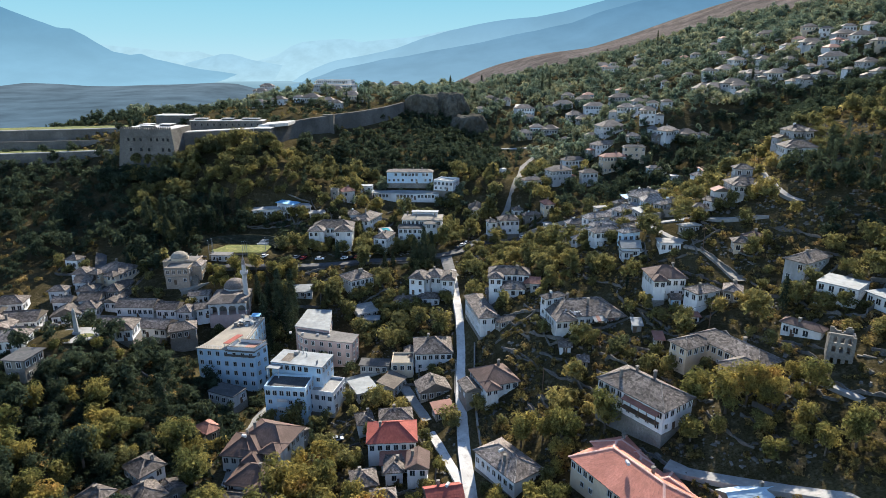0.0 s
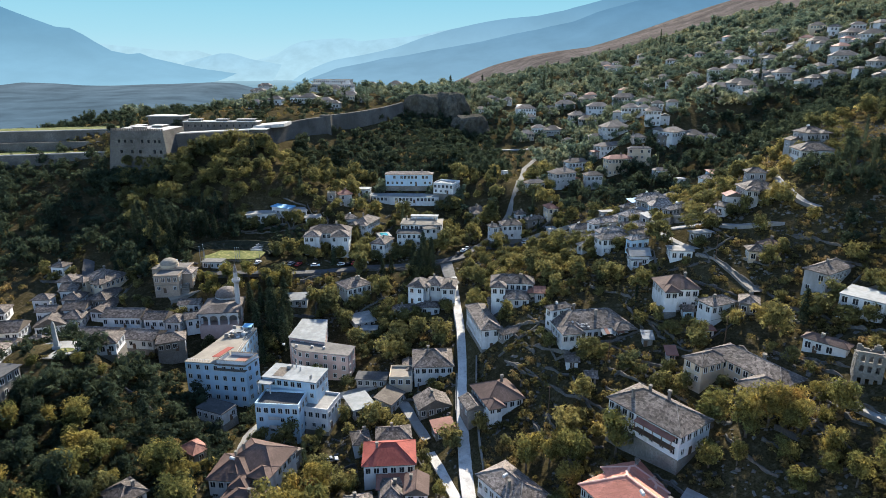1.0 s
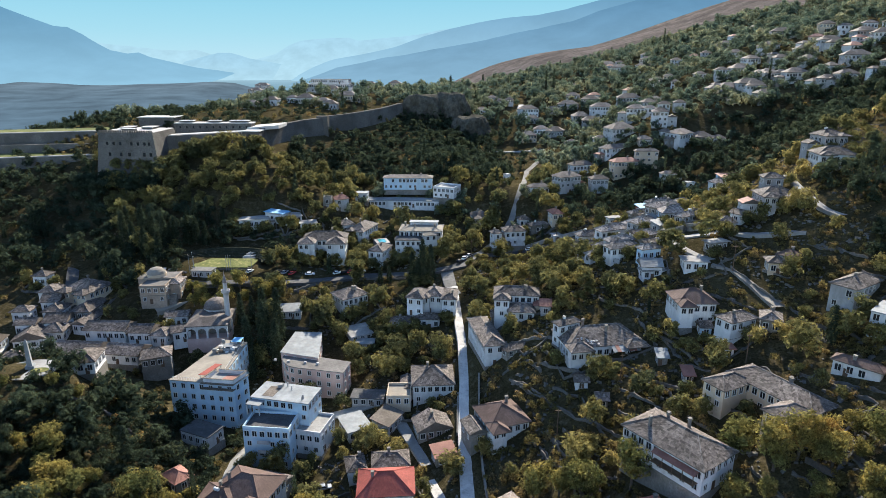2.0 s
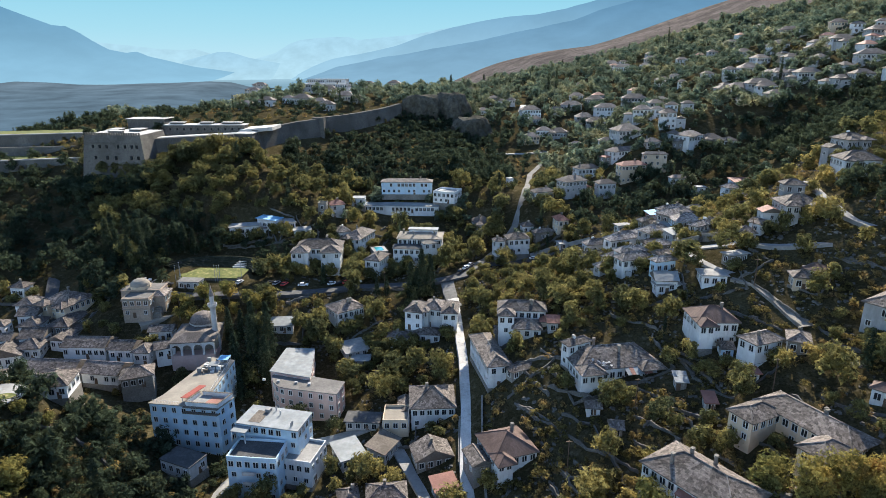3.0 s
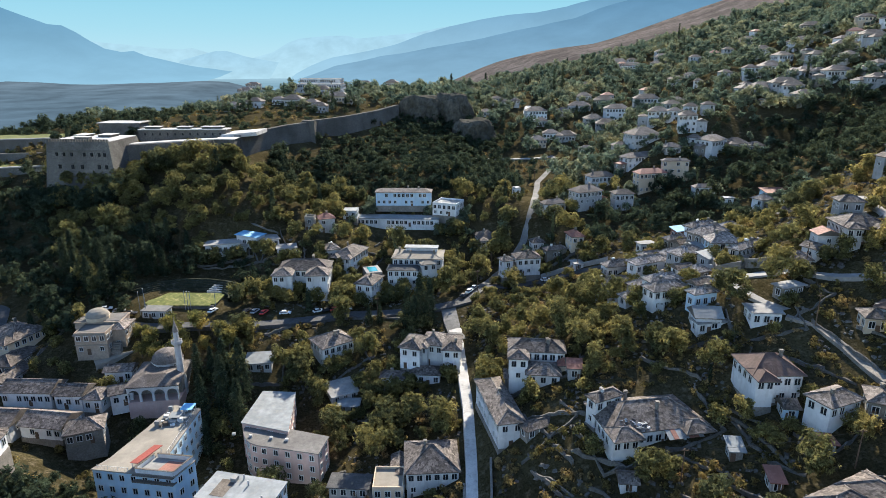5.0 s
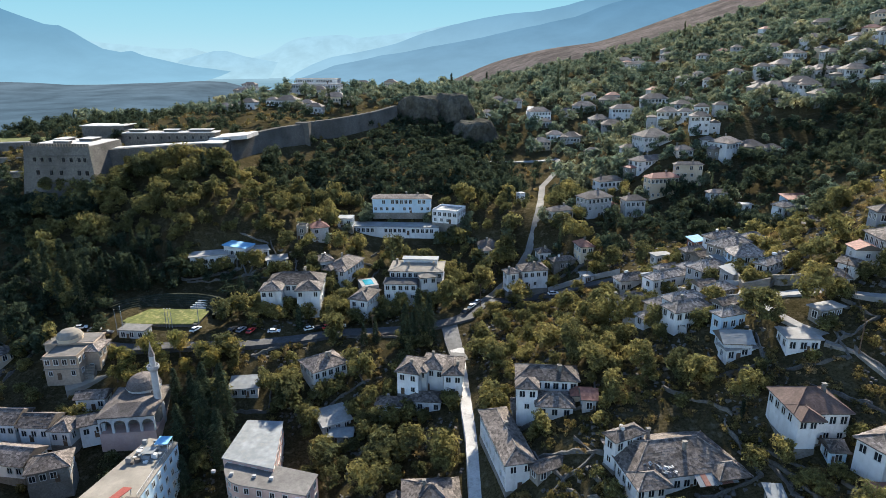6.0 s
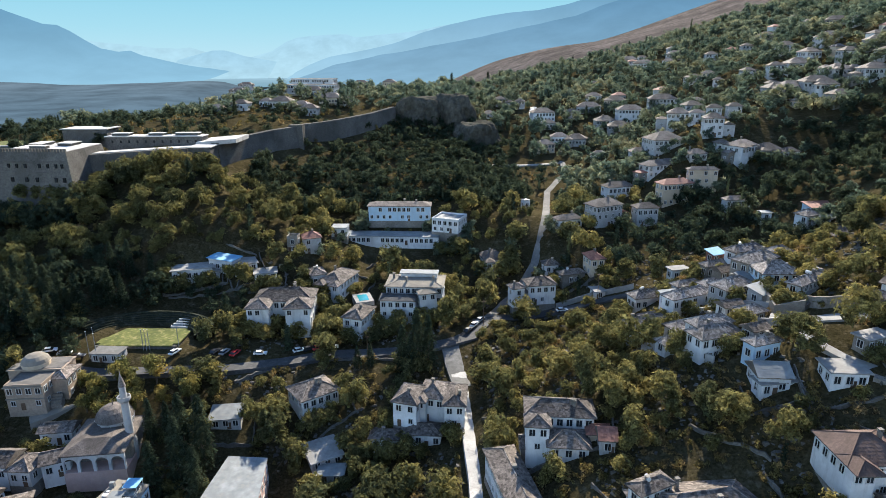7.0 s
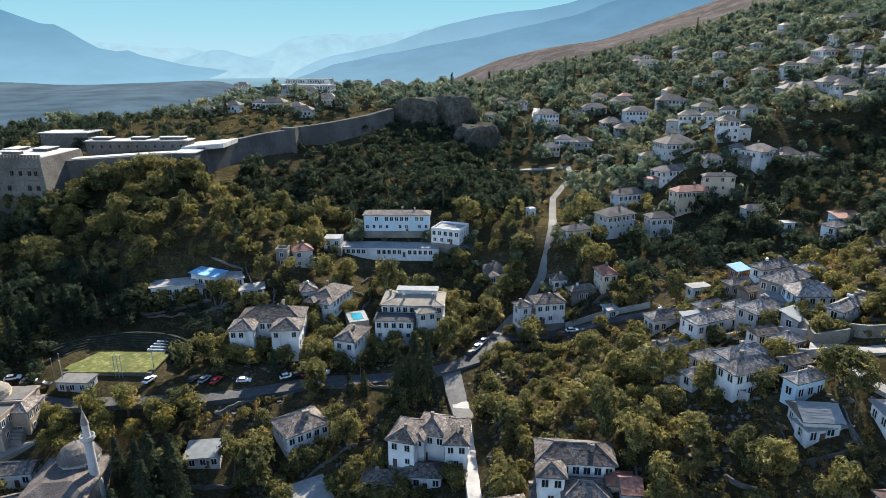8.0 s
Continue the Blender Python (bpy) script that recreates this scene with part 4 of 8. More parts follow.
house(63.8, 185.7, 48.7, -6.0, 3.8, 4.5, 2.7, roof='shed', cover='sheet', smoke=0, wall='stone', label='low stone garden shed with sheet roof', category='shed', name='shed')
house(44.5, 176.2, 40.6, -6.0, 3.9, 5.0, 2.6, roof='gable', smoke=0, wall='stone', label='small stone garden shed with slate roof', category='shed', name='shed')
house(67.8, 176.2, 48.1, -6.0, 3.6, 4.5, 2.6, roof='shed', cover='rust', wall='old', smoke=0, label='low garden shed with a rusty roof', category='shed', name='shed')
house(19.5, 227.1, 42.4, -6.0, 5.5, 6.0, 4.5, roof='gable', smoke=0, wall='stone', label='low stone outhouse with a slate roof', category='shed', name='shed')
house(35.1, 219.8, 50.3, -6.0, 4.4, 6.0, 3.6, roof='gable', cover='rust', smoke=0, wall='old', label='low outhouse with an old red roof', category='shed', name='shed')
house(71.6, 224.8, 62.4, -6.0, 7.8, 8.0, 4.3, roof='gable', cover='sheet', smoke=0, wall='old', label='low house with a pale broken sheet roof')

# ---- old bazaar ----
villa = house(-116.6, 256.4, 41.0, 4.0, 10.2, 8.6, 7.4, roof='terrace', wall='villa_stone', cover='felt', over=0.1, label='cream stone villa with a dome and arched windows', category='villa', name='villa', parapet=0.4)
part("main_block", boxes((-1.0, 7.6, -4.0, 8.0, 15.0, 7.4), (-1.0, 7.6, 8.0, 8.3, 15.6, 8.0)), M["villa_stone"], villa)
part("main_roof", boxes((-1.0, 7.6, 8.3, 8.45, 14.4, 6.8)), M["felt"], villa, "flat grey-brown roof behind a low parapet")
wing(villa, 6.6, 4.6, 0, 5.6, 9.0, 6.6, 'villa_stone', 'pale_slate', 2, 0.4, 1.3)
for k in range(4):
    part("step", boxes((6.6 + 0.0 * k, -0.6 - 0.55 * k, -3.0, 2.6 - 0.65 * k, 3.0, 0.6)), M["stone"], villa)
part("cornice", boxes((0, -4.4, 6.9, 7.2, 10.6, 0.4), (0, -4.35, 3.4, 3.6, 10.4, 0.3)), M["tan"], villa)
house(-126.4, 236.6, 33.6, -2.0, 16.4, 9.0, 4.5, roof='gable', label='white bazaar row with small windows and slate roof', category='shop', group='bazaar shops', smoke=0, floors=1)
house(-113.2, 235.2, 33.0, -2.0, 9.4, 8.0, 4.6, roof='gable', label='white bazaar row with small windows and slate roof', category='shop', group='bazaar shops', smoke=0, floors=1)
house(-105.6, 234.4, 32.4, -4.0, 6.8, 8.0, 4.4, category='shop', group='bazaar shops', smoke=0, floors=1, base=0.7)
house(-99.6, 236.6, 32.8, 24.0, 7.4, 7.0, 4.2, roof='gable', category='shop', group='bazaar shops', smoke=0, floors=1)
house(-104.9, 247.2, 34.8, 6.0, 9.4, 6.0, 3.8, roof='gable', label='low white building beside the mosque', smoke=0, floors=1)
house(-109.4, 192.4, 43.9, 10.0, 9.1, 10.0, 3.9, category='shop', group='bazaar shops', smoke=0, floors=1, base=5.9)
house(-114.0, 223.8, 30.9, -8.0, 14.0, 9.5, 3.7, roof='gable', cover='pale_slate', category='shop', group='bazaar shops', smoke=0, floors=1, base=0.8)
house(-101.8, 220.0, 31.2, 22.0, 10.5, 8.6, 3.9, cover='pale_slate', wall='stone', category='shop', group='bazaar shops', smoke=0, floors=1, base=2.5)
house(-131.5, 224.8, 31.2, -4.0, 18.0, 10.5, 3.6, roof='gable', cover='pale_slate', label='long bazaar row with a broad slate roof', category='shop', group='bazaar shops', smoke=0, floors=1)
house(-154.0, 233.2, 31.8, 18.0, 11.7, 10.0, 4.2, roof='gable_y', category='shop', group='bazaar shops', smoke=0, floors=1)
house(-162.0, 260.2, 39.5, 6.0, 7.6, 9.0, 4.8, roof='hip', category='shop', group='bazaar shops', smoke=0)
house(-157.2, 253.9, 38.0, 6.0, 7.9, 9.0, 4.6, roof='gable', category='shop', group='bazaar shops', smoke=0)
house(-153.2, 248.1, 36.2, 6.0, 8.1, 9.0, 4.6, roof='hip', category='shop', group='bazaar shops', smoke=0)
house(-148.9, 242.4, 34.2, 6.0, 9.2, 9.0, 4.6, roof='gable', category='shop', group='bazaar shops', smoke=0)
house(-147.5, 237.4, 32.4, 6.0, 9.0, 9.0, 4.6, roof='hip', category='shop', group='bazaar shops', smoke=0)
house(-146.6, 260.5, 39.4, 70.9, 13.3, 15.0, 6.0, label='large old cream house with a slate roof', wall='cream')
house(-142.3, 252.0, 36.7, 87.7, 14.9, 8.7, 3.7, wall='stone', category='shop', group='bazaar shops', smoke=0)
house(-139.1, 244.6, 34.1, 83.2, 12.7, 6.4, 3.7, roof='gable', category='shop', group='bazaar shops', smoke=0)
house(-171.4, 270.7, 42.2, -6.0, 7.0, 6.5, 5.0, wall='old')
house(-158.3, 238.4, 34.0, 6.0, 8.3, 6.6, 5.1, roof='gable', category='shop', group='bazaar shops', smoke=0)
house(-164.3, 245.4, 36.4, 6.0, 7.6, 6.5, 5.0, category='shop', group='bazaar shops', smoke=0)
house(-167.1, 224.1, 33.4, 10.0, 15.3, 11.0, 3.9, roof='gable', category='shop', group='bazaar shops', smoke=0, floors=1, base=1.1)
house(-178.1, 234.5, 35.9, 14.0, 12.4, 9.0, 4.3, roof='hip', category='shop', group='bazaar shops', smoke=0, floors=1)
house(-134.1, 174.7, 48.0, 14.0, 9.3, 9.0, 3.9, roof='hip', category='shop', group='bazaar shops', smoke=0, floors=1, base=1.9)
house(-122.7, 162.1, 45.1, -6.0, 7.4, 9.0, 6.7, roof='flat', cover='asphalt', wall='stone', label='tall stone building below the terrace')

for k, (ox, oy, orot, ow, od) in enumerate(((-141, 214, -6, 12.5, 8.5), (-151, 219, 8, 10.0, 8.0), (-159, 212, 4, 11.0, 9.0), (-169, 213, 12, 12.0, 8.5), (-129, 212, -12, 10.0, 8.0), (-121, 208, 10, 8.5, 7.5), (-178, 222, 10, 10.0, 8.0), (-184, 212, 14, 12.0, 9.0), (-147, 204, -4, 11.0, 8.5), (-163, 202, 8, 10.0, 8.0), (-135, 203, 6, 9.5, 7.5), (-173, 203, 4, 10.5, 8.0), (-152, 194, 10, 10.0, 8.0), (-140, 193, -8, 9.0, 7.0))):
    house(ox, oy, ground_at(ox, oy) + 0.6, orot, ow, od, 3.8 + 0.3 * (k % 3), roof=('gable', 'hip', 'gable', 'gable_y')[k % 4], cover=('slate', 'pale_slate')[k % 2], smoke=k % 2, floors=1, over=0.7, label='white bazaar shop under a broad slate roof', category='shop', group='bazaar shops')

# ---- houses round the green ----
house(-39.0, 261.6, 34.6, 37.2, 12.6, 11.0, 7.2, bays=0, annexed=False, smoke=2, cover='pale_slate', label='two-storey stone-white house with a slate hip roof', base=0.6)
house(-10.0, 252.2, 38.0, -16.5, 7.8, 11.0, 7.2, label='white mansion wing with windows under a slate roof', base=3.6)
house(-3.2, 254.8, 37.8, -15.4, 8.6, 10.0, 7.2, label='white mansion centre with a dark slate roof', base=1.9)
house(2.4, 251.5, 38.0, -4.0, 6.6, 12.0, 7.2, label='white mansion wing with windows under a slate roof', base=1.8)
house(-16.4, 246.3, 32.3, -5.1, 9.1, 5.6, 4.2, smoke=1)
house(-6.3, 247.1, 33.6, -4.5, 10.6, 6.5, 3.9)
house(-62.2, 254.9, 34.5, 6.5, 9.3, 6.6, 3.2, roof='shed', cover='sheet', wall='grey', label='shed with a pale corrugated sheet roof', smoke=0)
house(-85.0, 262.2, 36.4, 4.0, 12.0, 6.5, 3.2, roof='shed', rise=0.7, cover='blue', wall='grey', label='low open shed under blue and white awnings', smoke=0, category='shed', name='shed')
keep_clear(-60.0, 247.0, 0, 12, 12, 0)
house(-33.6, 245.1, 29.2, 29.1, 9.5, 8.7, 2.9, roof='shed', cover='concrete', wall='grey', label='low shed with a grey sheet roof')
house(-30.3, 239.0, 28.1, -0.0, 7.5, 5.4, 2.6, roof='flat', cover='sheet', wall='grey', label='low shed with a white roof')
green_house = house(-56.0, 303.0, 48.2, 2.0, 21.0, 12.0, 6.6, bays=0, smoke=2, label='wide white mansion with slate hip roofs and two wings', base=2.6, annexed=False)
wing(green_house, -7.2, -7.6, 0, 8.4, 9.0, 6.5, 'white', 'slate', 2)
wing(green_house, 6.2, -7.8, 0, 9.4, 9.6, 6.5, 'white', 'slate', 2)
house(-40.7, 322.7, 48.7, 71.8, 16.1, 10.4, 6.1)
house(-49.1, 323.4, 51.6, 23.9, 6.5, 8.9, 4.9, wall='grey')
house(-29.5, 295.5, 43.7, 72.2, 12.5, 7.9, 7.8)
terrace_hotel = house(-10.6, 310.0, 47.8, -4.0, 21.0, 13.5, 9.6, cover='tan', rise=1.3, smoke=0, bays=0, floors=3, label='large white hotel with terraced pale roofs', category='hotel', name='hotel', base=3.0)
wing(terrace_hotel, -5.2, -8.8, 0, 13.0, 7.4, 6.6, 'white', 'asphalt', 2, 0.5, 1.1)
wing(terrace_hotel, 4.6, -7.6, 20, 7.0, 5.6, 8.6, 'white', 'tan', 3, 0.5, 0.9)
part("attic", boxes((1.0, 2.6, 9.4, 12.2, 13.0, 3.4)), M["white"], terrace_hotel)
part("attic_roof", boxes((1.0, 2.6, 12.2, 12.45, 14.0, 4.4)), M["sheet"], terrace_hotel, "pale sheet roof of the attic storey")
for cx, cy in ((-8.0, 1.0), (6.5, -2.0), (-3.0, -3.0)):
    chimney(terrace_hotel, cx, cy, 9.8, 11.9)
house(-22.6, 363.2, 56.6, -4.5, 41.0, 9.0, 3.7, roof='flat', cover='sheet', over=0.3, floors=1, label='long low white school block with a flat roof', category='school', name='school')
house(-45.5, 360.0, 61.0, -1.3, 7.1, 7.0, 3.9, roof='flat', cover='sheet', over=0.2, floors=1, label='small white flat-roofed hut', base=0.7)
house(-20.4, 375.5, 64.2, -1.5, 29.0, 9.0, 6.7, smoke=2, floors=2, bays=0, rise=1.4, wall='skyblue', label='long two-storey white school with slate roof', category='school', name='school', base=0.6)
for foot in ((-20.4, 375.5, -1.5, 29.0, 9.0), (-20.4, 373.0, -1.5, 30.0, 9.0), (-22.6, 362.0, -4.5, 38.0, 9.0), (2.2, 363.0, -20.0, 13.0, 12.0)):
    PLANTED.append(foot)
house(2.2, 365.0, 61.9, -21.1, 12.4, 12.0, 5.4, roof='terrace', cover='sheet', over=0.1, label='white building with a battlemented parapet', parapet=0.9, base=1.9)
house(20.0, 346.8, 50.6, 10.0, 10.3, 11.5, 4.4)
house(-54.3, 341.8, 59.0, 20.0, 7.9, 7.6, 6.4, wall='grey', cover='rust', label='decaying grey house with a broken roof')
house(-60.8, 338.6, 60.4, -1.2, 4.4, 4.5, 5.6, wall='stone', roof='terrace', cover='dirt', over=0.1, label='roofless grey stone ruin on the slope', category='ruin', name='ruin', parapet=1.2)
house(-95.2, 320.8, 54.7, 18.3, 15.1, 8.0, 5.0, roof='flat', cover='concrete', label='white two-storey row with a flat roof')
house(-87.3, 322.2, 55.1, 12.9, 4.6, 6.0, 3.0, roof='flat', cover='concrete', label='small white annex with a flat roof')
house(-84.3, 325.4, 56.7, 75.2, 7.5, 11.1, 4.9, roof='shed', rise=0.8, cover='blue', label='white house with a bright blue sheet roof')
house(-77.7, 326.6, 56.6, 28.2, 9.6, 10.0, 3.4, roof='shed', rise=0.6, cover='concrete', label='white house with a grey sheet roof')
house(-68.4, 322.6, 54.6, 16.8, 9.0, 8.0, 2.8, roof='flat', cover='concrete', label='white cottage with a cluttered flat roof')
house(37.4, 378.9, 67.2, 24.4, 3.2, 3.4, 4.8, roof='flat', cover='sheet', over=0.1, label='slim white transformer tower', category='tower', name='tower')
house(25.5, 308.9, 48.3, 19.4, 5.6, 5.7, 7.2, base=4.0)
house(34.3, 312.0, 48.8, 9.3, 11.1, 8.5, 7.2, base=3.6)
house(41.4, 331.5, 52.9, 9.7, 6.4, 6.1, 3.9)
house(48.0, 322.0, 51.4, 17.2, 10.6, 5.2, 4.8, wall='stone')
house(56.5, 323.6, 55.2, 9.5, 6.4, 9.0, 6.8, cover='rust', wall='cream', label='cream house with a red tiled roof')
house(51.7, 352.5, 65.5, 19.0, 12.1, 6.3, 4.3, label='white cottage with a pale hip roof')
house(54.7, 308.3, 51.7, 10.2, 4.9, 6.0, 2.8, roof='flat', cover='concrete', label='small white roadside hut')

# ---- houses on the far slope ----
house(67.9, 357.5, 65.7, 24.8, 14.6, 9.4, 9.0, wall='grey')
house(85.9, 358.1, 65.3, 8.6, 10.5, 7.1, 7.9, wall='grey')
house(83.5, 392.8, 68.2, 17.5, 15.0, 8.0, 7.4)
house(107.0, 404.9, 78.5, 27.9, 21.8, 8.2, 5.7)
house(119.1, 382.5, 74.7, -2.0, 14.4, 4.5, 10.4, wall='cream')
house(104.6, 376.8, 70.2, 15.1, 16.3, 7.4, 9.8, cover='rust', wall='cream', label='tall cream house with a reddish hip roof')
house(114.1, 423.1, 85.1, 11.2, 17.7, 14.3, 9.3, wall='grey')
house(146.4, 405.4, 84.9, 28.4, 14.7, 9.9, 8.3)
house(74.4, 572.0, 90.6, 6.0, 17.8, 12.0, 6.4, wall='old', smoke=0)
house(76.8, 555.0, 86.3, -2.0, 10.2, 8.2, 4.5, wall='old', smoke=0)
house(80.1, 530.0, 79.3, -2.0, 12.7, 10.1, 4.5, wall='old', smoke=0)
house(90.6, 523.4, 78.4, -18.0, 14.6, 11.7, 4.7, wall='old', smoke=0)
house(94.3, 474.5, 74.5, -18.0, 10.4, 8.3, 4.8, wall='old', smoke=0)
house(111.5, 582.2, 95.7, -10.0, 19.0, 12.0, 4.8, wall='old', smoke=0)
house(116.0, 549.2, 87.6, -2.0, 15.4, 12.0, 5.3, wall='grey', smoke=1)
house(121.6, 531.9, 85.2, -10.0, 16.3, 12.0, 5.6, wall='old', smoke=0)
house(133.0, 547.9, 91.1, -2.0, 19.1, 12.0, 9.3, wall='old', smoke=0)
house(153.8, 543.7, 98.8, -10.0, 20.0, 12.0, 9.2, wall='old', smoke=0, base=0.9)
house(135.5, 462.7, 94.3, -18.0, 12.9, 10.3, 10.2, wall='old', smoke=0, base=0.6)
house(149.2, 478.9, 98.6, 6.0, 11.6, 9.2, 9.2, wall='old', smoke=0, base=1.5)
house(151.4, 452.3, 101.4, -18.0, 8.9, 7.2, 6.6, wall='old', smoke=0)
house(158.9, 444.9, 103.1, -6.0, 8.2, 6.5, 6.3, wall='old', smoke=0)
house(139.3, 424.2, 95.5, -14.0, 10.9, 8.7, 9.4, wall='old', smoke=0)
house(102.9, 427.2, 81.2, -2.0, 9.6, 7.6, 6.2, wall='old', smoke=0, base=0.7)
house(67.7, 513.5, 75.4, 2.0, 12.9, 10.3, 5.4, wall='cream', smoke=1)
house(124.3, 405.0, 86.0, 6.0, 9.9, 7.9, 3.5, wall='grey', smoke=1)
house(139.1, 410.5, 89.5, -6.0, 7.4, 6.5, 4.2, wall='old', smoke=0)
house(160.2, 407.6, 87.5, 2.0, 13.1, 10.5, 3.6, wall='old', smoke=0)
house(169.0, 402.9, 86.8, 2.0, 8.8, 7.0, 3.7, wall='old', smoke=0)
house(197.3, 471.9, 110.8, -2.0, 19.3, 12.0, 7.0, wall='old', smoke=0)
house(212.9, 464.2, 113.7, -10.0, 18.2, 12.0, 7.8, wall='grey', smoke=1)
house(211.4, 438.3, 109.2, -2.0, 12.4, 9.9, 6.5, wall='old', smoke=0)
house(216.7, 518.2, 121.6, -10.0, 10.5, 8.4, 8.5, wall='old', smoke=0)
house(230.4, 474.4, 120.0, 6.0, 14.3, 11.4, 8.3, wall='old', smoke=0)
house(188.2, 535.9, 115.6, -18.0, 7.4, 6.5, 5.3, wall='old', smoke=0)
house(194.1, 444.8, 108.0, 6.0, 7.6, 6.5, 4.0, wall='cream', smoke=1)
house(185.4, 572.0, 116.0, 6.0, 12.0, 9.6, 5.6, wall='old', smoke=0)
house(266.3, 547.6, 142.2, -18.0, 14.8, 11.8, 7.2, wall='old', smoke=0)
house(227.8, 516.0, 124.4, -6.0, 12.5, 10.0, 6.9, wall='old', smoke=0)
house(206.1, 533.2, 121.4, -2.0, 9.5, 7.6, 5.5, wall='old', smoke=0)
house(242.8, 527.5, 131.4, 6.0, 12.8, 10.2, 7.2, wall='old', smoke=0)
house(251.6, 500.4, 131.5, 2.0, 11.9, 9.6, 7.3, wall='grey', smoke=1)
house(248.4, 567.9, 136.7, -10.0, 13.3, 10.6, 7.1, wall='old', smoke=0)
house(273.2, 648.5, 146.6, -2.0, 13.8, 11.0, 7.2, wall='old', smoke=0)
house(230.5, 486.4, 122.0, 6.0, 7.8, 6.5, 6.8, wall='old', smoke=0)
house(45.8, 608.6, 99.0, 6.0, 9.6, 7.7, 5.9, wall='old', smoke=0)
house(52.2, 597.2, 96.9, -10.0, 7.7, 6.5, 6.0, wall='grey', smoke=1)
house(61.0, 601.4, 97.7, -6.0, 8.6, 6.9, 5.8, wall='grey', smoke=1)
house(34.0, 568.1, 92.6, 6.0, 10.5, 8.4, 4.0, wall='old', smoke=0)
house(181.4, 730.1, 127.8, -14.0, 20.0, 12.0, 7.5, wall='old', smoke=0)
house(186.9, 697.0, 123.7, -14.0, 20.0, 12.0, 7.9, wall='old', smoke=0)
house(217.2, 699.0, 132.7, -14.0, 18.2, 12.0, 7.0, wall='old', smoke=0)
house(142.2, 452.8, 98.2, -14.0, 9.0, 7.2, 7.0, wall='old', smoke=0)
house(131.4, 582.4, 98.9, -14.0, 16.5, 12.0, 6.2, wall='old', smoke=0)
house(119.7, 602.5, 101.3, -14.0, 12.9, 10.3, 6.0, wall='old', smoke=0)
house(160.6, 281.4, 96.9, 6.0, 11.1, 8.9, 8.2, wall='old', smoke=0, base=1.5)
house(148.5, 257.3, 93.5, -10.0, 13.9, 11.1, 7.2, wall='old', smoke=0, base=0.5)
house(125.9, 255.4, 84.6, -10.0, 8.0, 6.5, 7.2, wall='old', smoke=0)
house(120.4, 241.5, 81.5, -6.0, 13.3, 10.6, 6.6, wall='grey', smoke=1)
house(101.6, 236.4, 74.8, -14.0, 6.6, 6.5, 4.5, wall='old', smoke=0)
house(106.1, 208.8, 69.2, -14.0, 6.5, 6.5, 3.8, wall='cream', smoke=1)
house(201.2, 469.3, 111.7, 6.0, 16.6, 12.0, 6.9, wall='old', smoke=0)
house(213.8, 458.5, 113.6, -6.0, 14.6, 11.7, 6.5, wall='old', smoke=0)
house(194.9, 467.7, 110.7, 6.0, 12.4, 10.0, 6.7, wall='cream', smoke=1)
house(240.8, 457.7, 121.5, -10.0, 16.1, 12.0, 7.2, wall='old', smoke=0)
house(242.8, 424.1, 118.2, -10.0, 11.2, 9.0, 7.2, wall='old', smoke=0)
house(251.3, 418.6, 120.9, -6.0, 13.3, 10.6, 7.3, wall='grey', smoke=1)
house(300.5, 483.8, 150.4, -10.0, 16.7, 12.0, 6.2, wall='old', smoke=0, base=0.6)
house(264.7, 547.5, 142.0, 6.0, 14.3, 11.4, 6.7, wall='old', smoke=0)
house(270.3, 500.9, 138.7, -14.0, 17.4, 12.0, 6.4, wall='old', smoke=0)
house(284.7, 498.2, 144.7, -10.0, 17.3, 12.0, 6.6, wall='old', smoke=0)
house(273.0, 446.4, 132.6, -18.0, 17.9, 12.0, 7.4, wall='old', smoke=0)
house(298.2, 459.5, 147.4, -18.0, 15.9, 12.0, 7.2, wall='old', smoke=0, base=0.5)
house(271.9, 407.6, 128.7, -6.0, 12.8, 10.3, 7.2, wall='grey', smoke=1)
house(231.3, 519.0, 125.7, -6.0, 15.5, 12.0, 6.1, wall='old', smoke=0)
house(299.7, 596.7, 156.2, -18.0, 18.6, 12.0, 6.2, wall='old', smoke=0, base=0.6)

# ---- small houses high on the far slope ----
house(193.8, 724.5, 131.7, 0.0, 9.1, 6.1, 5.6, wall='old', cover='slate', smoke=0, bays=0, faces='f')
house(183.0, 719.1, 128.1, 8.0, 9.2, 6.4, 5.4, wall='grey', cover='rust', smoke=0, bays=0, faces='f')
house(222.2, 724.7, 139.0, 0.0, 10.3, 7.9, 6.1, wall='grey', cover='slate', smoke=0, bays=0, faces='f')
house(239.5, 634.3, 137.1, -18.0, 10.4, 8.2, 5.1, wall='grey', cover='rust', smoke=0, bays=0, faces='f')
house(298.1, 683.4, 155.9, 14.0, 11.6, 8.1, 6.4, wall='old', cover='rust', smoke=0, bays=0, faces='f')
house(321.8, 672.3, 162.2, 0.0, 11.1, 7.5, 3.8, wall='old', cover='slate', smoke=0, bays=0, faces='f')
house(275.0, 512.8, 145.1, 14.0, 10.5, 7.9, 4.2, wall='old', cover='slate', smoke=0, bays=0, faces='f')
house(286.1, 518.0, 150.4, -18.0, 10.7, 8.0, 4.1, wall='cream', cover='rust', smoke=0, bays=0, faces='f')
house(281.4, 486.3, 144.5, 0.0, 11.6, 8.2, 4.6, wall='grey', cover='slate', smoke=0, bays=0, faces='f')
house(289.4, 472.2, 146.6, 8.0, 8.8, 5.9, 5.5, wall='white', cover='rust', smoke=0, bays=0, faces='f')
house(312.8, 499.5, 158.6, -12.0, 10.5, 7.5, 4.6, wall='white', cover='slate', smoke=0, bays=0, faces='f')
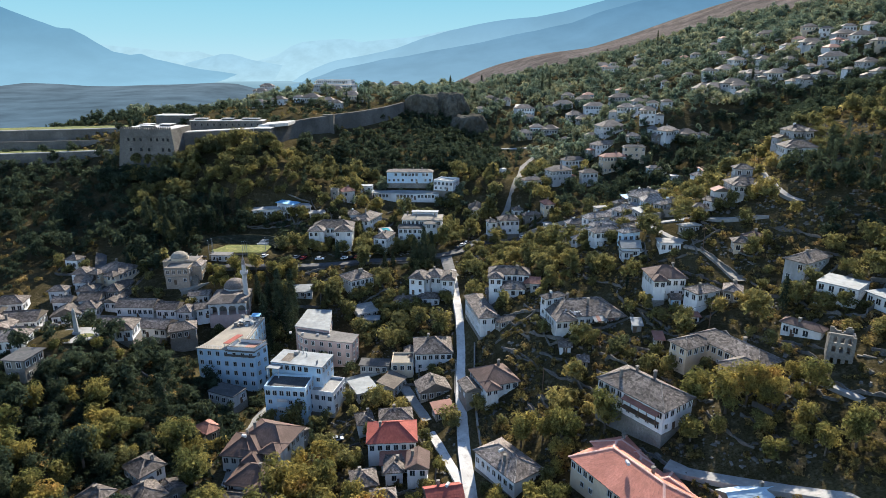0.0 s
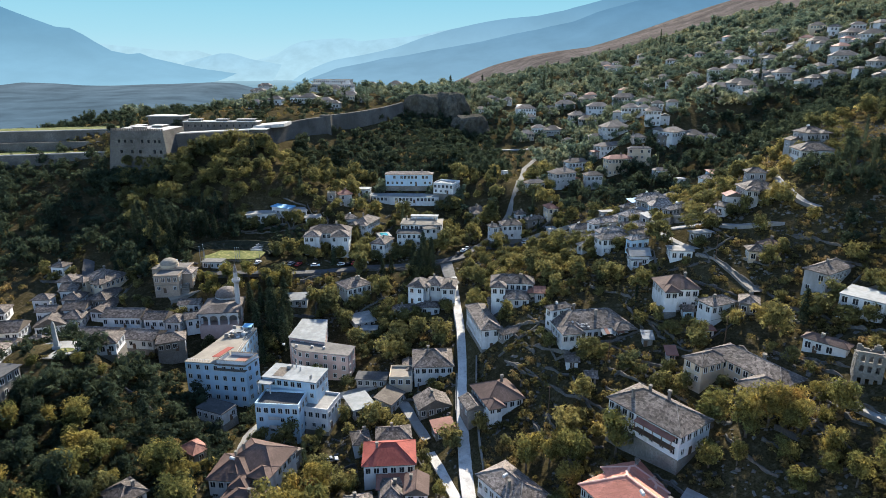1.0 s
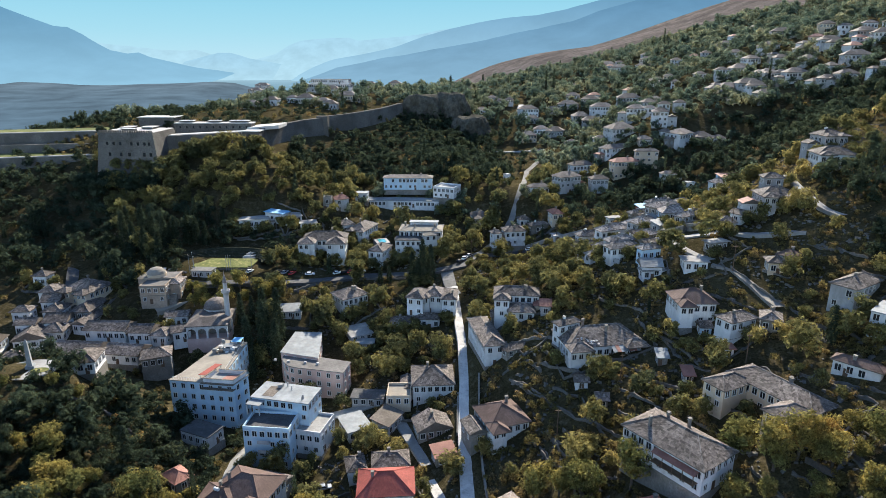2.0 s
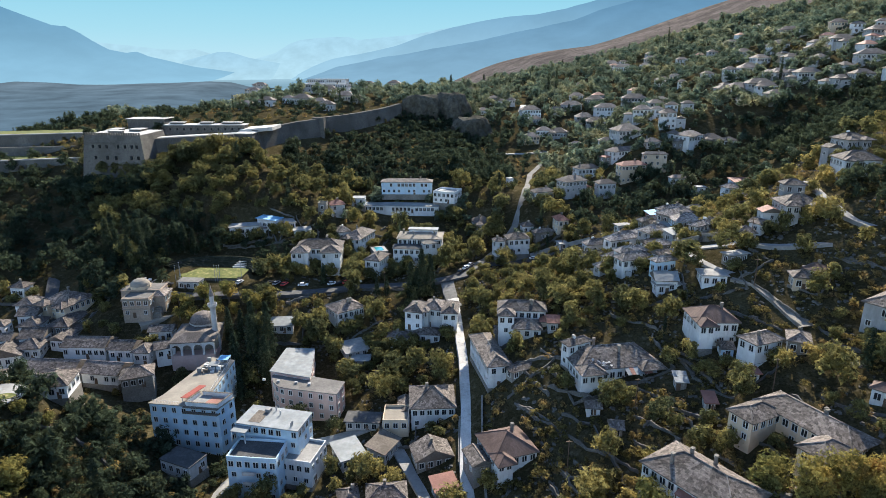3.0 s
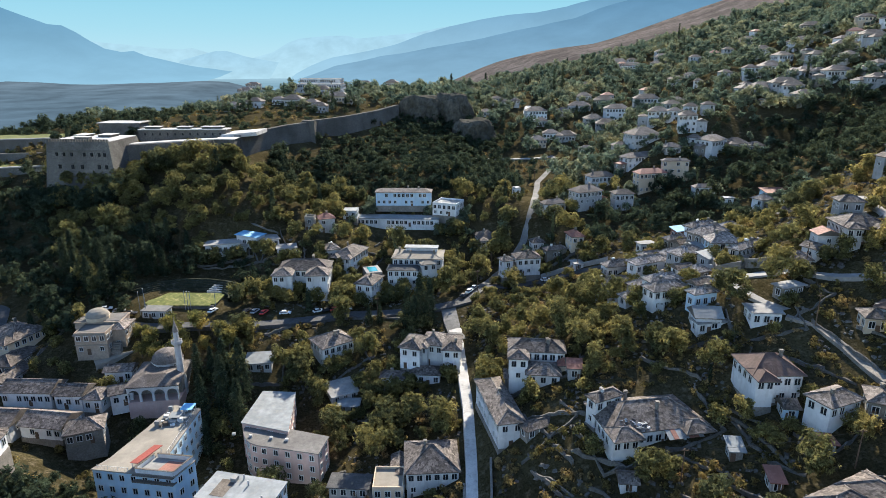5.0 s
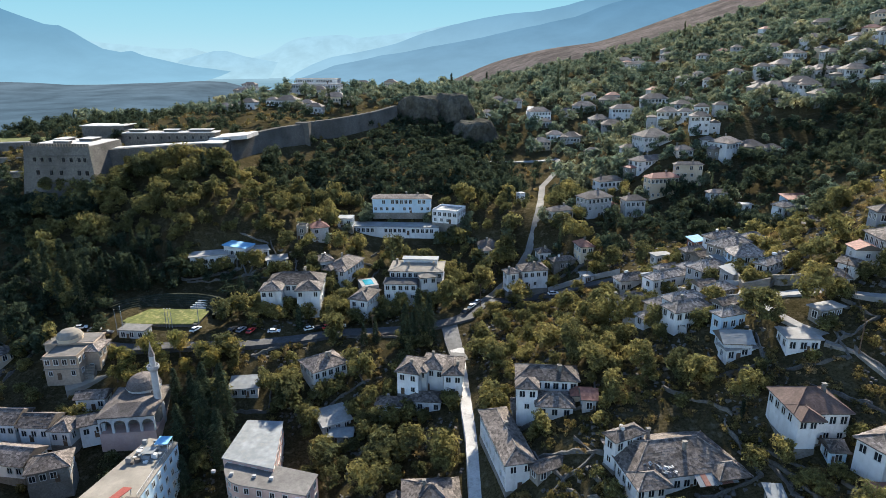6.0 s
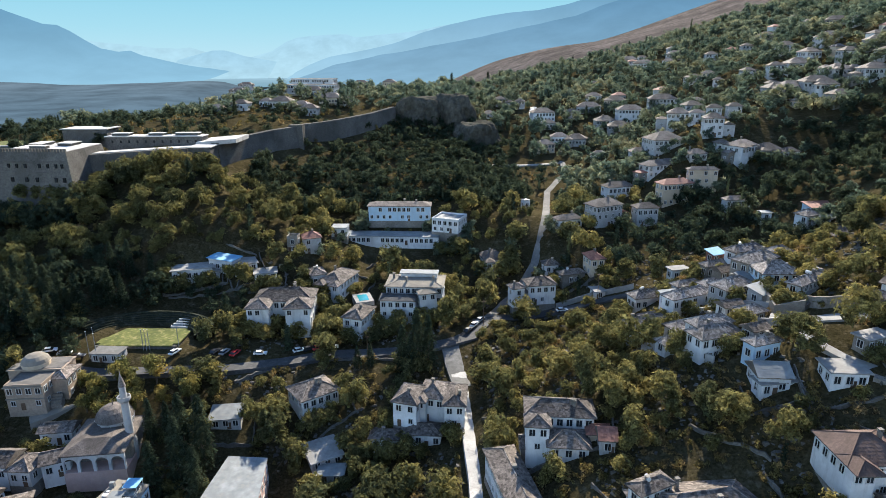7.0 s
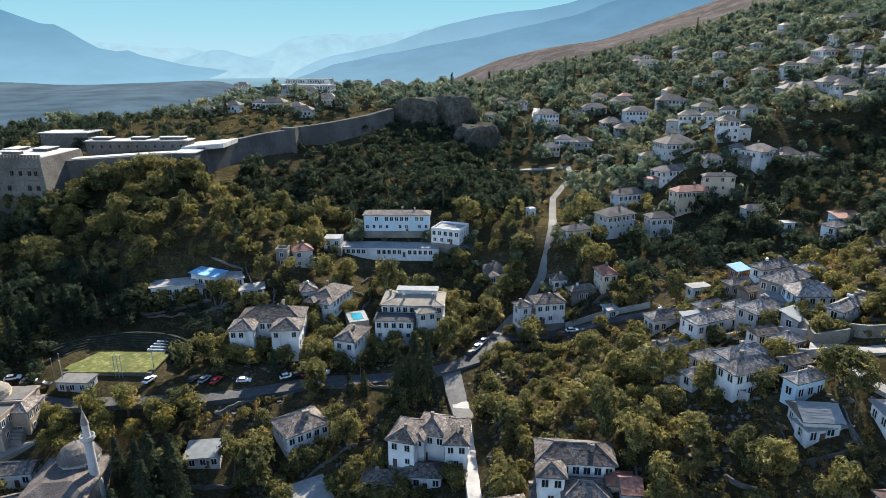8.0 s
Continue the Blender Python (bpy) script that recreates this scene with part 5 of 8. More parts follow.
house(311.9, 471.7, 157.2, 8.0, 12.0, 10.0, 5.1, wall='white', cover='slate', smoke=0, bays=0, faces='f')
house(263.1, 379.7, 126.0, -6.0, 12.5, 9.0, 4.3, wall='grey', cover='pale_slate', smoke=0, bays=0, faces='f')
house(257.9, 446.9, 129.1, 14.0, 9.9, 8.2, 4.1, wall='grey', cover='slate', smoke=0, bays=0, faces='f')
house(239.3, 432.0, 119.8, 14.0, 8.8, 7.2, 3.7, wall='old', cover='pale_slate', smoke=0, bays=0, faces='f')
house(239.0, 473.0, 124.8, 0.0, 8.6, 6.2, 4.1, wall='grey', cover='slate', smoke=0, bays=0, faces='f')
house(254.6, 516.6, 136.7, 8.0, 8.7, 6.4, 4.8, wall='cream', cover='slate', smoke=0, bays=0, faces='f')
house(190.3, 558.3, 119.4, -18.0, 9.4, 6.2, 5.5, wall='cream', cover='pale_slate', smoke=0, bays=0, faces='f')
house(338.4, 728.3, 169.8, 8.0, 8.8, 6.6, 4.0, wall='cream', cover='slate', smoke=0, bays=0, faces='f')
house(294.4, 563.2, 156.6, -12.0, 8.9, 6.4, 5.4, wall='old', cover='pale_slate', smoke=0, bays=0, faces='f')
house(302.5, 510.7, 156.2, -6.0, 9.8, 6.4, 5.9, wall='old', cover='slate', smoke=0, bays=0, faces='f')
house(303.0, 535.7, 158.7, -18.0, 12.4, 10.2, 6.0, wall='cream', cover='slate', smoke=0, bays=0, faces='f')
house(205.5, 496.9, 115.9, 0.0, 8.9, 6.6, 3.8, wall='cream', cover='slate', smoke=0, bays=0, faces='f')
house(136.6, 591.8, 103.5, 0.0, 10.5, 8.5, 4.7, wall='old', cover='rust', smoke=0, bays=0, faces='f')
house(161.3, 567.0, 107.5, 14.0, 11.2, 8.3, 5.6, wall='grey', cover='rust', smoke=0, bays=0, faces='f')
house(96.5, 572.6, 92.9, 0.0, 12.1, 8.4, 4.2, wall='grey', cover='slate', smoke=0, bays=0, faces='f')
house(260.6, 407.8, 126.1, 14.0, 8.5, 5.5, 5.3, wall='old', cover='pale_slate', smoke=0, bays=0, faces='f')
house(294.5, 433.3, 143.6, 8.0, 12.1, 8.1, 6.3, wall='cream', cover='slate', smoke=0, bays=0, faces='f')
house(225.6, 641.5, 133.0, -6.0, 10.5, 7.9, 5.7, wall='old', cover='slate', smoke=0, bays=0, faces='f')
house(246.8, 625.0, 139.3, -6.0, 9.4, 7.8, 5.7, wall='grey', cover='slate', smoke=0, bays=0, faces='f')
house(201.2, 672.5, 127.3, -18.0, 11.2, 8.5, 6.3, wall='white', cover='pale_slate', smoke=0, bays=0, faces='f')
house(259.4, 478.2, 133.8, 14.0, 10.6, 8.7, 4.6, wall='white', cover='slate', smoke=0, bays=0, faces='f')
house(134.3, 662.2, 110.0, -6.0, 9.0, 6.5, 5.2, wall='white', cover='slate', smoke=0, bays=0, faces='f')
house(164.5, 511.4, 102.6, 8.0, 9.5, 6.9, 6.2, wall='cream', cover='pale_slate', smoke=0, bays=0, faces='f')
house(279.9, 461.7, 140.8, 8.0, 12.1, 9.3, 5.5, wall='old', cover='rust', smoke=0, bays=0, faces='f')

# ---- cluster on the right slope ----
house(65.7, 288.8, 55.0, 14.5, 12.5, 6.2, 4.9, cover='bleached_slate', smoke=0)
house(70.3, 269.6, 59.8, 24.4, 15.4, 5.7, 7.8, cover='bleached_slate')
house(66.0, 244.3, 62.7, 17.9, 11.8, 5.4, 7.3, cover='bleached_slate')
house(66.1, 240.9, 62.6, 19.0, 13.3, 6.7, 6.0, cover='bleached_slate')
house(55.2, 259.7, 57.1, 19.1, 14.6, 4.5, 6.4, cover='bleached_slate')
house(82.3, 267.9, 64.9, 23.9, 12.3, 7.3, 6.2, cover='bleached_slate', wall='grey')
house(93.2, 278.1, 68.0, 28.0, 14.7, 7.2, 7.7, cover='bleached_slate', wall='stone')
house(97.5, 293.0, 67.3, 21.4, 13.6, 5.4, 6.7, cover='bleached_slate')
house(94.2, 268.3, 69.7, -1.0, 11.3, 9.0, 5.6, cover='bleached_slate', wall='skyblue', label='long pale blue house with a slate roof')
house(95.6, 255.1, 71.8, 33.6, 14.7, 4.5, 5.3, cover='bleached_slate', wall='grey')
house(150.4, 340.0, 72.4, 6.0, 14.5, 7.0, 5.0, cover='rust', roof='shed', smoke=0, wall='skyblue', label='long pale house with a faded pinkish roof')
house(140.6, 333.4, 72.2, 24.0, 7.6, 6.4, 3.4, cover='bleached_slate', smoke=0, bays=0)
house(148.6, 330.2, 72.4, 14.0, 8.6, 6.0, 3.2, cover='concrete', roof='flat', smoke=0, label='low white cottage with a pale flat roof')
house(161.5, 331.0, 75.6, 10.0, 8.0, 8.0, 6.0, cover='bleached_slate', wall='old', smoke=0, bays=0)
house(134.5, 301.0, 73.4, 12.0, 14.5, 7.5, 3.6, cover='bleached_slate', wall='stone', smoke=0, bays=0)
house(128.6, 366.0, 71.2, 4.0, 12.5, 5.5, 3.4, cover='slate', smoke=0, bays=0, label='small white cottage in the shaded valley')
house(94.0, 305.5, 65.8, 24.0, 6.4, 4.5, 3.0, roof='shed', cover='blue', wall='rust', smoke=0, bays=0, label='small shed with a bright blue sheet roof', category='shed', name='shed')
house(73.3, 232.3, 65.2, 20.1, 9.0, 4.5, 5.2, cover='bleached_slate', wall='skyblue', label='small pale blue house with a slate roof')
house(72.9, 223.2, 62.3, 9.1, 11.1, 4.5, 3.1, cover='concrete', roof='flat', label='low white house with a pale broken roof')
house(76.5, 285.2, 60.9, 18.8, 10.1, 4.5, 4.0, cover='bleached_slate', smoke=0)
house(88.7, 292.2, 64.9, 18.8, 11.4, 4.5, 4.3, cover='bleached_slate', wall='stone', smoke=0)
house(79.4, 300.3, 60.8, 14.8, 7.3, 4.5, 4.3, cover='concrete', roof='flat')
house(133.6, 350.5, 68.9, -1.4, 5.2, 4.5, 3.6, cover='sheet', roof='flat')
house(84.8, 220.3, 66.0, -5.7, 8.6, 7.0, 3.9, roof='flat', cover='concrete', label='pale blue-walled house below the ramp')
house(110.2, 209.6, 71.3, -51.3, 5.6, 7.0, 3.6, cover='brown', label='small white house with a brown roof')
house(107.9, 239.8, 77.2, 26.8, 5.4, 6.0, 4.0, roof='gable_y')
house(94.1, 226.2, 71.0, 19.8, 8.4, 4.5, 3.6, roof='flat', cover='concrete', wall='stone')
for k, (ox, oy, orot, ow, od, oh) in enumerate(((62, 252, 20, 7.5, 5.5, 3.2), (77, 257, 12, 6.5, 5.0, 3.0), (78, 248, 24, 7.0, 5.5, 3.4), (86, 259, 30, 6.5, 5.5, 3.2), (80, 276, 18, 7.5, 5.5, 3.4), (87, 284, 22, 6.5, 5.0, 3.2), (60, 268, 16, 7.0, 5.0, 3.0), (70, 279, 14, 7.5, 5.0, 3.2), (104, 285, 20, 8.0, 6.0, 3.2), (75, 239, 20, 6.0, 4.8, 3.0), (57, 246, 22, 6.0, 5.0, 2.8), (88, 271, 24, 6.0, 5.0, 3.4))):
    house(ox, oy, ground_at(ox, oy), orot, ow, od, oh, cover=('bleached_slate', 'slate', 'bleached_slate', 'sheet')[k % 4], roof=('hip', 'gable', 'hip', 'shed')[k % 4], wall=('old', 'white', 'stone')[k % 3], smoke=0, bays=0, floors=1, label='low outhouse of the hillside compound under a pale roof', group='compound outhouses', category='outhouse', name='outhouse')
for loop in (((57, 262), (66, 253), (73, 247)), ((73, 250), (80, 243), (84, 241)), ((61, 274), (71, 265), (79, 260)), ((80, 262), (85, 252), (91, 249)), ((84, 279), (90, 266)), ((96, 284), (103, 272), (104, 262)), ((52, 251), (60, 241), (64, 235))):
    garden_wall(loop, 2.1, 0.5, "old", "pale limewashed compound wall between the houses")

# ---- houses behind the castle ----
house(-106.9, 609.9, 109.8, -7.9, 44.7, 14.0, 7.2, roof='flat', cover='tan', over=0.2, floors=2, label='long white barracks-like building with a flat roof', category='building', name='building', base=1.6)
house(-107.3, 629.1, 117.1, -11.0, 37.7, 10.0, 3.9, roof='flat', cover='tan', over=0.2, floors=1, label='upper tier of the long white building', category='building', name='building', base=8.9)
house(-269.6, 931.7, 95.1, -6.0, 20.0, 12.0, 5.5, wall='grey', smoke=0)
house(-248.3, 856.3, 89.9, -6.0, 20.0, 12.0, 5.5, wall='cream', smoke=0)
house(-140.2, 538.2, 101.7, -6.0, 12.1, 9.7, 5.1, wall='old', smoke=0)
house(-113.5, 544.9, 103.0, -6.0, 16.3, 12.0, 4.9, wall='grey', smoke=0)
house(-97.6, 535.0, 101.0, -6.0, 12.0, 9.6, 5.0, wall='old', smoke=0)
house(-90.0, 526.2, 99.1, -6.0, 11.8, 9.5, 5.1, wall='grey', smoke=0)
house(-82.0, 563.9, 104.0, -6.0, 17.0, 12.0, 5.2, wall='cream', smoke=0)
house(-71.2, 558.6, 102.6, -6.0, 10.1, 8.1, 5.1, wall='grey', smoke=0)
house(-125.9, 550.0, 103.7, -6.0, 10.0, 8.0, 3.9, wall='old', smoke=0)
house(-95.1, 836.1, 107.1, -6.0, 20.0, 12.0, 4.2, wall='old', smoke=0)
house(-59.6, 809.8, 108.0, -6.0, 15.4, 12.0, 5.2, wall='cream', smoke=0)
house(-274.9, 987.9, 100.6, -6.0, 20.0, 12.0, 5.6, wall='old', smoke=0)
house(-100.1, 592.2, 108.2, -6.0, 16.2, 12.0, 5.0, wall='old', smoke=0)
house(-786.8, 1226.3, 33.7, -6.0, 20.0, 12.0, 5.8, wall='old', smoke=0)
house(-649.3, 1079.3, 43.8, -6.0, 20.0, 12.0, 5.7, wall='old', smoke=0)
house(-154.0, 529.2, 100.2, -6.0, 11.9, 9.5, 4.1, wall='grey', smoke=0)
house(-217.0, 863.5, 95.4, -6.0, 13.9, 11.1, 4.3, wall='cream', smoke=0)


# ---- the castle on its rock ----
def ribbon(pts, thick, steps=1):
    """A wall along stations (x, y, top, foot), as a closed solid of some thickness."""
    bm = bmesh.new()
    rows = []
    for i, (x, y, zt, zb) in enumerate(pts):
        ax, ay = pts[max(0, i - 1)][:2]
        bx, by = pts[min(len(pts) - 1, i + 1)][:2]
        k = math.hypot(bx - ax, by - ay)
        nx_, ny_ = -(by - ay) / k * thick, (bx - ax) / k * thick
        batter = 0.08 * (zt - zb)
        rows.append([bm.verts.new(p) for p in ((x + nx_ / thick * -batter, y + ny_ / thick * -batter, zb), (x, y, zt), (x + nx_, y + ny_, zt), (x + nx_, y + ny_, zb))])
    for a, b in zip(rows, rows[1:]):
        for j in range(4):
            bm.faces.new((a[j], b[j], b[(j + 1) % 4], a[(j + 1) % 4]))
    bm.faces.new(rows[0])
    bm.faces.new(rows[-1][::-1])
    bmesh.ops.recalc_face_normals(bm, faces=bm.faces)
    return bm


castle = new("castle")
castle.matrix_world = pose(-170, 380, 80)
ORIGIN = Vector((-170, 380, 80))


def at_tower(ob):
    """A piece of the great tower, turned with its front."""
    for v in ob.data.vertices:
        v.co.y -= 4.0 + 0.135 * (v.co.x + 188.6)
        v.co.x += 0.078 * (v.co.x + 188.6)
        v.co.z -= 0.8
    return at_castle(ob)


def at_castle(ob):
    ob.data.transform(Matrix.Translation(-ORIGIN))
    return ob


bm = bmesh.new()
vs = [bm.verts.new(p) for p in ((-192.0, 361.0, 66), (-155.5, 361.0, 66), (-155.5, 397, 66), (-192.0, 397, 66), (-188.5, 365, 98.8), (-159.5, 365, 98.8), (-160, 394, 98.8), (-188, 394, 98.8))]
for f in ((3, 2, 1, 0), (4, 5, 6, 7), (0, 1, 5, 4), (1, 2, 6, 5), (2, 3, 7, 6), (3, 0, 4, 7)):
    bm.faces.new([vs[i] for i in f])
tower = at_tower(part("tower", bm, M["castle"], castle))
at_tower(part("string_course", boxes((-174, 364.6, 94.6, 95.1, 29.6, 1.0)), M["castle"], castle))
at_tower(part("string_course", boxes((-174, 364.2, 90.0, 90.4, 30.2, 1.0)), M["castle"], castle))
at_tower(part("roof_deck", boxes((-174, 379.5, 98.8, 99.1, 28, 27)), M["cobble"], castle, "pale worn roof deck of the tower"))
for i in range(23):
    at_tower(part("merlon", boxes((-188.0 + i * 1.27, 365.5, 98.8, 100.1, 0.75, 0.9)), M["castle"], tower))
for sx, w, d, cy in ((-181, 5, 9, 384), (-170, 6, 8, 386), (-176, 7, 3, 374)):
    at_tower(part("skylight", boxes((sx, cy, 99.1, 100.2, w, d)), M["castle"], castle))
    at_tower(part("skylight_roof", boxes((sx, cy, 100.2, 100.4, w + 0.8, d + 0.8)), M["cobble"], castle))
for i, wx in enumerate((-184, -180.6, -177, -171, -167.5, -164, -161.5)):
    at_tower(part("embrasure", boxes((wx, 364.3, 92.2, 93.9, 0.9, 1.2)), M["glass"], castle))
for wx in (-183, -177, -172.5, -164.5, -161):
    at_tower(part("embrasure", boxes((wx, 363.7, 86.4, 88.3, 1.1, 1.4)), M["glass"], castle))
at_castle(part("keep", boxes((-178, 415, 90, 102.2, 22, 12)), M["castle"], castle))
at_castle(part("keep_roof", boxes((-178, 415, 102.2, 102.6, 23.5, 13.5)), M["cobble"], castle))
at_castle(part("curtain_wall", ribbon(((-159.5, 372, 94.6, 72), (-140, 378, 95.2, 74), (-118, 384, 95.8, 76)), 3.0), M["castle"], castle))
at_castle(part("wall_walk", ribbon(((-159.5, 375.1, 94.9, 90), (-140, 381.1, 95.5, 90), (-118, 387.1, 96.1, 90)), 6.5), M["cobble"], castle, "pale wall walk behind the curtain wall"))
at_castle(part("bastion", boxes((-112, 388, 72, 96.2, 11, 12, 0.6)), M["castle"], castle))
at_castle(part("bastion_roof", boxes((-112, 388, 96.2, 96.6, 10.8, 12)), M["cobble"], castle))
for wx in (-115, -112, -109):
    at_castle(part("embrasure", boxes((wx, 382.4, 91, 92.3, 0.8, 0.9)), M["glass"], castle))
at_castle(part("range", boxes((-139, 402, 88, 99.6, 46, 8)), M["castle"], castle, "long low stone range with small windows"))
at_castle(part("range_roof", boxes((-139, 402, 99.6, 100.0, 47, 9)), M["cobble"], castle))
for rx, w in ((-156, 8), (-139, 7), (-124, 11)):
    at_castle(part("roof_lantern", boxes((rx, 402.5, 100.0, 101.0, w, 4)), M["castle"], castle))
    at_castle(part("lantern_roof", boxes((rx, 402.5, 101.0, 101.2, w + 0.8, 4.8)), M["cobble"], castle))
for i in range(11):
    at_castle(part("embrasure", boxes((-159 + i * 4.0, 397.95, 96.8, 98.0, 0.8, 0.3)), M["glass"], castle))
bm = boxes((-108, 404, 95.4, 97.4, 19, 20))
for v in bm.verts:
    v.co.z += (v.co.x + 118) * 0.08
at_castle(part("sloping_roof", bm, M["cobble"], castle, "pale sloping roof over the bastion range"))
at_castle(part("rampart", ribbon(((-107, 393, 97.2, 76), (-101, 418, 97.6, 78), (-93, 440, 98.2, 79), (-82, 455, 98.8, 80)), 3.5), M["castle"], castle))
at_castle(part("rampart", ribbon(((-84, 460, 99.0, 80), (-70, 475, 99.6, 82), (-59.5, 490, 100.4, 84), (-46, 510, 101.8, 86), (-33, 530, 104.4, 88)), 3.5), M["castle"], castle))
at_castle(part("turret", boxes((-84, 457, 74, 99.6, 9, 9, 0.7)), M["castle"], castle))
at_castle(part("terrace_wall", ribbon(((-275, 375, 81.2, 62), (-240, 378, 82.0, 64), (-191, 380, 83.6, 68)), 2.5), M["castle"], castle))
at_castle(part("terrace_wall", ribbon(((-310, 420, 90.6, 78), (-260, 418, 92, 80), (-190, 414, 94.2, 82)), 2.5), M["castle"], castle))
at_castle(part("terrace_floor", ribbon(((-330, 375.0, 80.6, 66), (-275, 377.6, 81.3, 66), (-240, 380.6, 82.1, 66), (-191, 382.6, 83.7, 66)), 34.0), M["grass"], castle, "rough grass terrace beside the tower"))
at_castle(part("terrace_floor", ribbon(((-330, 423.0, 90.3, 76), (-260, 420.6, 92.1, 76), (-190, 416.6, 94.3, 76)), 26.0), M["grass"], castle, "rough grass terrace beside the tower"))
for zs in (((-330, 373.5, 80.9, 80.4), (-275, 374.8, 81.6, 81.1), (-240, 377.8, 82.4, 81.9), (-191, 379.8, 84.0, 83.5)), ((-330, 420.2, 90.6, 90.1), (-260, 417.8, 92.4, 91.9), (-190, 413.8, 94.6, 94.1))):
    at_castle(part("wall_cap", ribbon(zs, 2.9), M["concrete"], castle, "pale worn top of the terrace wall"))
at_castle(part("terrace_wall", ribbon(((-330, 398.0, 85.4, 78), (-262, 398.5, 86.6, 78), (-192, 398.0, 88.4, 80)), 1.6), M["castle"], castle))
tagged(castle, "large grey stone castle with tower, ramparts and pale roofs", "castle")
for cx, cy, w, d in ((-174, 379, 34, 34), (-138, 392, 50, 34), (-108, 400, 26, 34), (-92, 440, 30, 30), (-60, 490, 30, 16)):
    keep_clear(cx, cy, 0 if cy < 420 else 50, w, d, 1)


def crag(name, x, y, z0, z1, rx, ry, seed, label):
    """A rock outcrop with a craggy, leaning face."""
    bm = bmesh.new()
    bmesh.ops.create_icosphere(bm, subdivisions=4, radius=1.0)
    for v in bm.verts:
        p = v.co.copy()
        f = noise.fractal(p * 1.6 + Vector((seed, 0, 0)), 0.8, 2.2, 5)
        q = p * (1 + 0.28 * f)
        q.z = max(-1, min(1, p.z * 1.5)) + 0.12 * f
        v.co = Vector((q.x * rx, q.y * ry, (z0 + z1) / 2 - z0 + q.z * (z1 - z0) / 2))
    ob = part(name, bm, M["rock"])
    ob.matrix_world = pose(x, y, z0)
    keep_clear(x, y, 0, rx * 1.6, ry * 1.2, 0)
    return tagged(ob, label, "rock")


crag("rock_outcrop", -16, 545, 74, 109.5, 20, 16, 3.0, "dark craggy limestone outcrop below the castle end")
crag("rock_outcrop", 6, 548, 72, 111.0, 15, 14, 8.0, "dark craggy limestone outcrop with scrubby top")
crag("rock_outcrop", 22, 520, 66, 94.0, 17, 16, 12.0, "rounded scrubby rock knoll beside the road")


# ---- mosque with its minaret ----
def arcade(w, h, thick, count, spring):
    """A wall with round-headed openings cut right through it."""
    bm = bmesh.new()
    n, pier = 10, 0.7
    bay = w / count
    half = (bay - pier) / 2
    front = []
    for side in (0, 1):
        y = side * thick
        for i in range(count):
            cx = -w / 2 + bay * (i + 0.5)
            arch = [(cx - half, 0.0)] + [(cx - half * math.cos(math.pi * k / n), spring + half * math.sin(math.pi * k / n)) for k in range(n + 1)] + [(cx + half, 0.0)]
            outer = [(cx - bay / 2, 0.0)] + [(cx - bay / 2 + bay * k / n, h if 0 < k < n else h) for k in range(n + 1)] + [(cx + bay / 2, 0.0)]
            ai = [bm.verts.new((x, y, z)) for x, z in arch]
            oi = [bm.verts.new((x, y, z)) for x, z in outer]
            for k in range(len(arch) - 1):
                bm.faces.new((ai[k], ai[k + 1], oi[k + 1], oi[k]))
            front.append((ai, oi))
    for i in range(count):
        (a0, o0), (a1, o1) = front[i], front[i + count]
        for k in range(len(a0) - 1):
            bm.faces.new((a0[k], a0[k + 1], a1[k + 1], a1[k]))
            bm.faces.new((o0[k], o0[k + 1], o1[k + 1], o1[k]))
    bmesh.ops.remove_doubles(bm, verts=bm.verts, dist=0.001)
    bmesh.ops.recalc_face_normals(bm, faces=bm.faces)
    return bm


mosque = new("mosque")
mosque.matrix_world = pose(-89, 234.6, 29, 0, 0, 7)
part("podium", boxes((0, 8.5, -3, 5.2, 15.0, 17.6)), M["pink"], mosque, "pale pinkish rendered podium")
arc = part("arcade", arcade(15.0, 5.0, 0.6, 4, 2.4), M["white"], mosque, "white arcade of four round arches")
arc.matrix_local = pose(0, -0.2, 5.2)
part("wall", boxes((0, 10.3, 5.2, 10.2, 14.6, 12.2)), M["stone"], mosque)
rf = bmesh.new()
box(rf, 0, 7.8, 10.2, 10.5, 15.6, 17.4)
box(rf, 0, 7.8, 10.5, 12.4, 15.6, 17.4, 4.6)
part("roof", rf, M["slate"], mosque, "dark slate skirt roof")
part("drum", lathe(((4.7, 10.5), (4.7, 12.9), (4.95, 13.0), (4.95, 13.2)), 8), M["grey"], mosque).matrix_local = pose(1.2, 12.5, 0, 0, 0, 22)
part("dome", lathe(((4.85, 13.2), (4.5, 14.2), (3.6, 15.4), (2.3, 16.2), (0.8, 16.6), (0.12, 16.7), (0.1, 17.8)), 16), M["slate"], mosque, "grey slate-covered dome").matrix_local = pose(1.2, 12.5, 0)
for k in range(5):
    window(mosque, 1.2 + math.sin(radians(k * 45 - 90)) * 4.4, 12.5 - math.cos(radians(k * 45 - 90)) * 4.4, 12.0, k * 45 - 90, 0.7, 1.1, True)
part("minaret_shaft", lathe(((1.5, -2), (1.5, 8.5), (1.05, 10.5), (0.95, 19.6), (1.2, 20.0), (1.65, 20.6), (1.65, 21.5), (1.5, 21.5), (1.5, 20.8), (0.8, 20.8), (0.78, 24.2), (0.95, 24.4)), 16), M["grey"], mosque, "slender pale stone minaret with a balcony").matrix_local = pose(6.3, 7.8, 0)
part("minaret_spire", lathe(((0.95, 24.4), (0.5, 26.3), (0.1, 28.0), (0.06, 29.2)), 14), M["slate"], mosque, "pointed lead-grey cap").matrix_local = pose(6.3, 7.8, 0)
tagged(mosque, "old mosque with arcade, slate dome and slim minaret", "mosque")
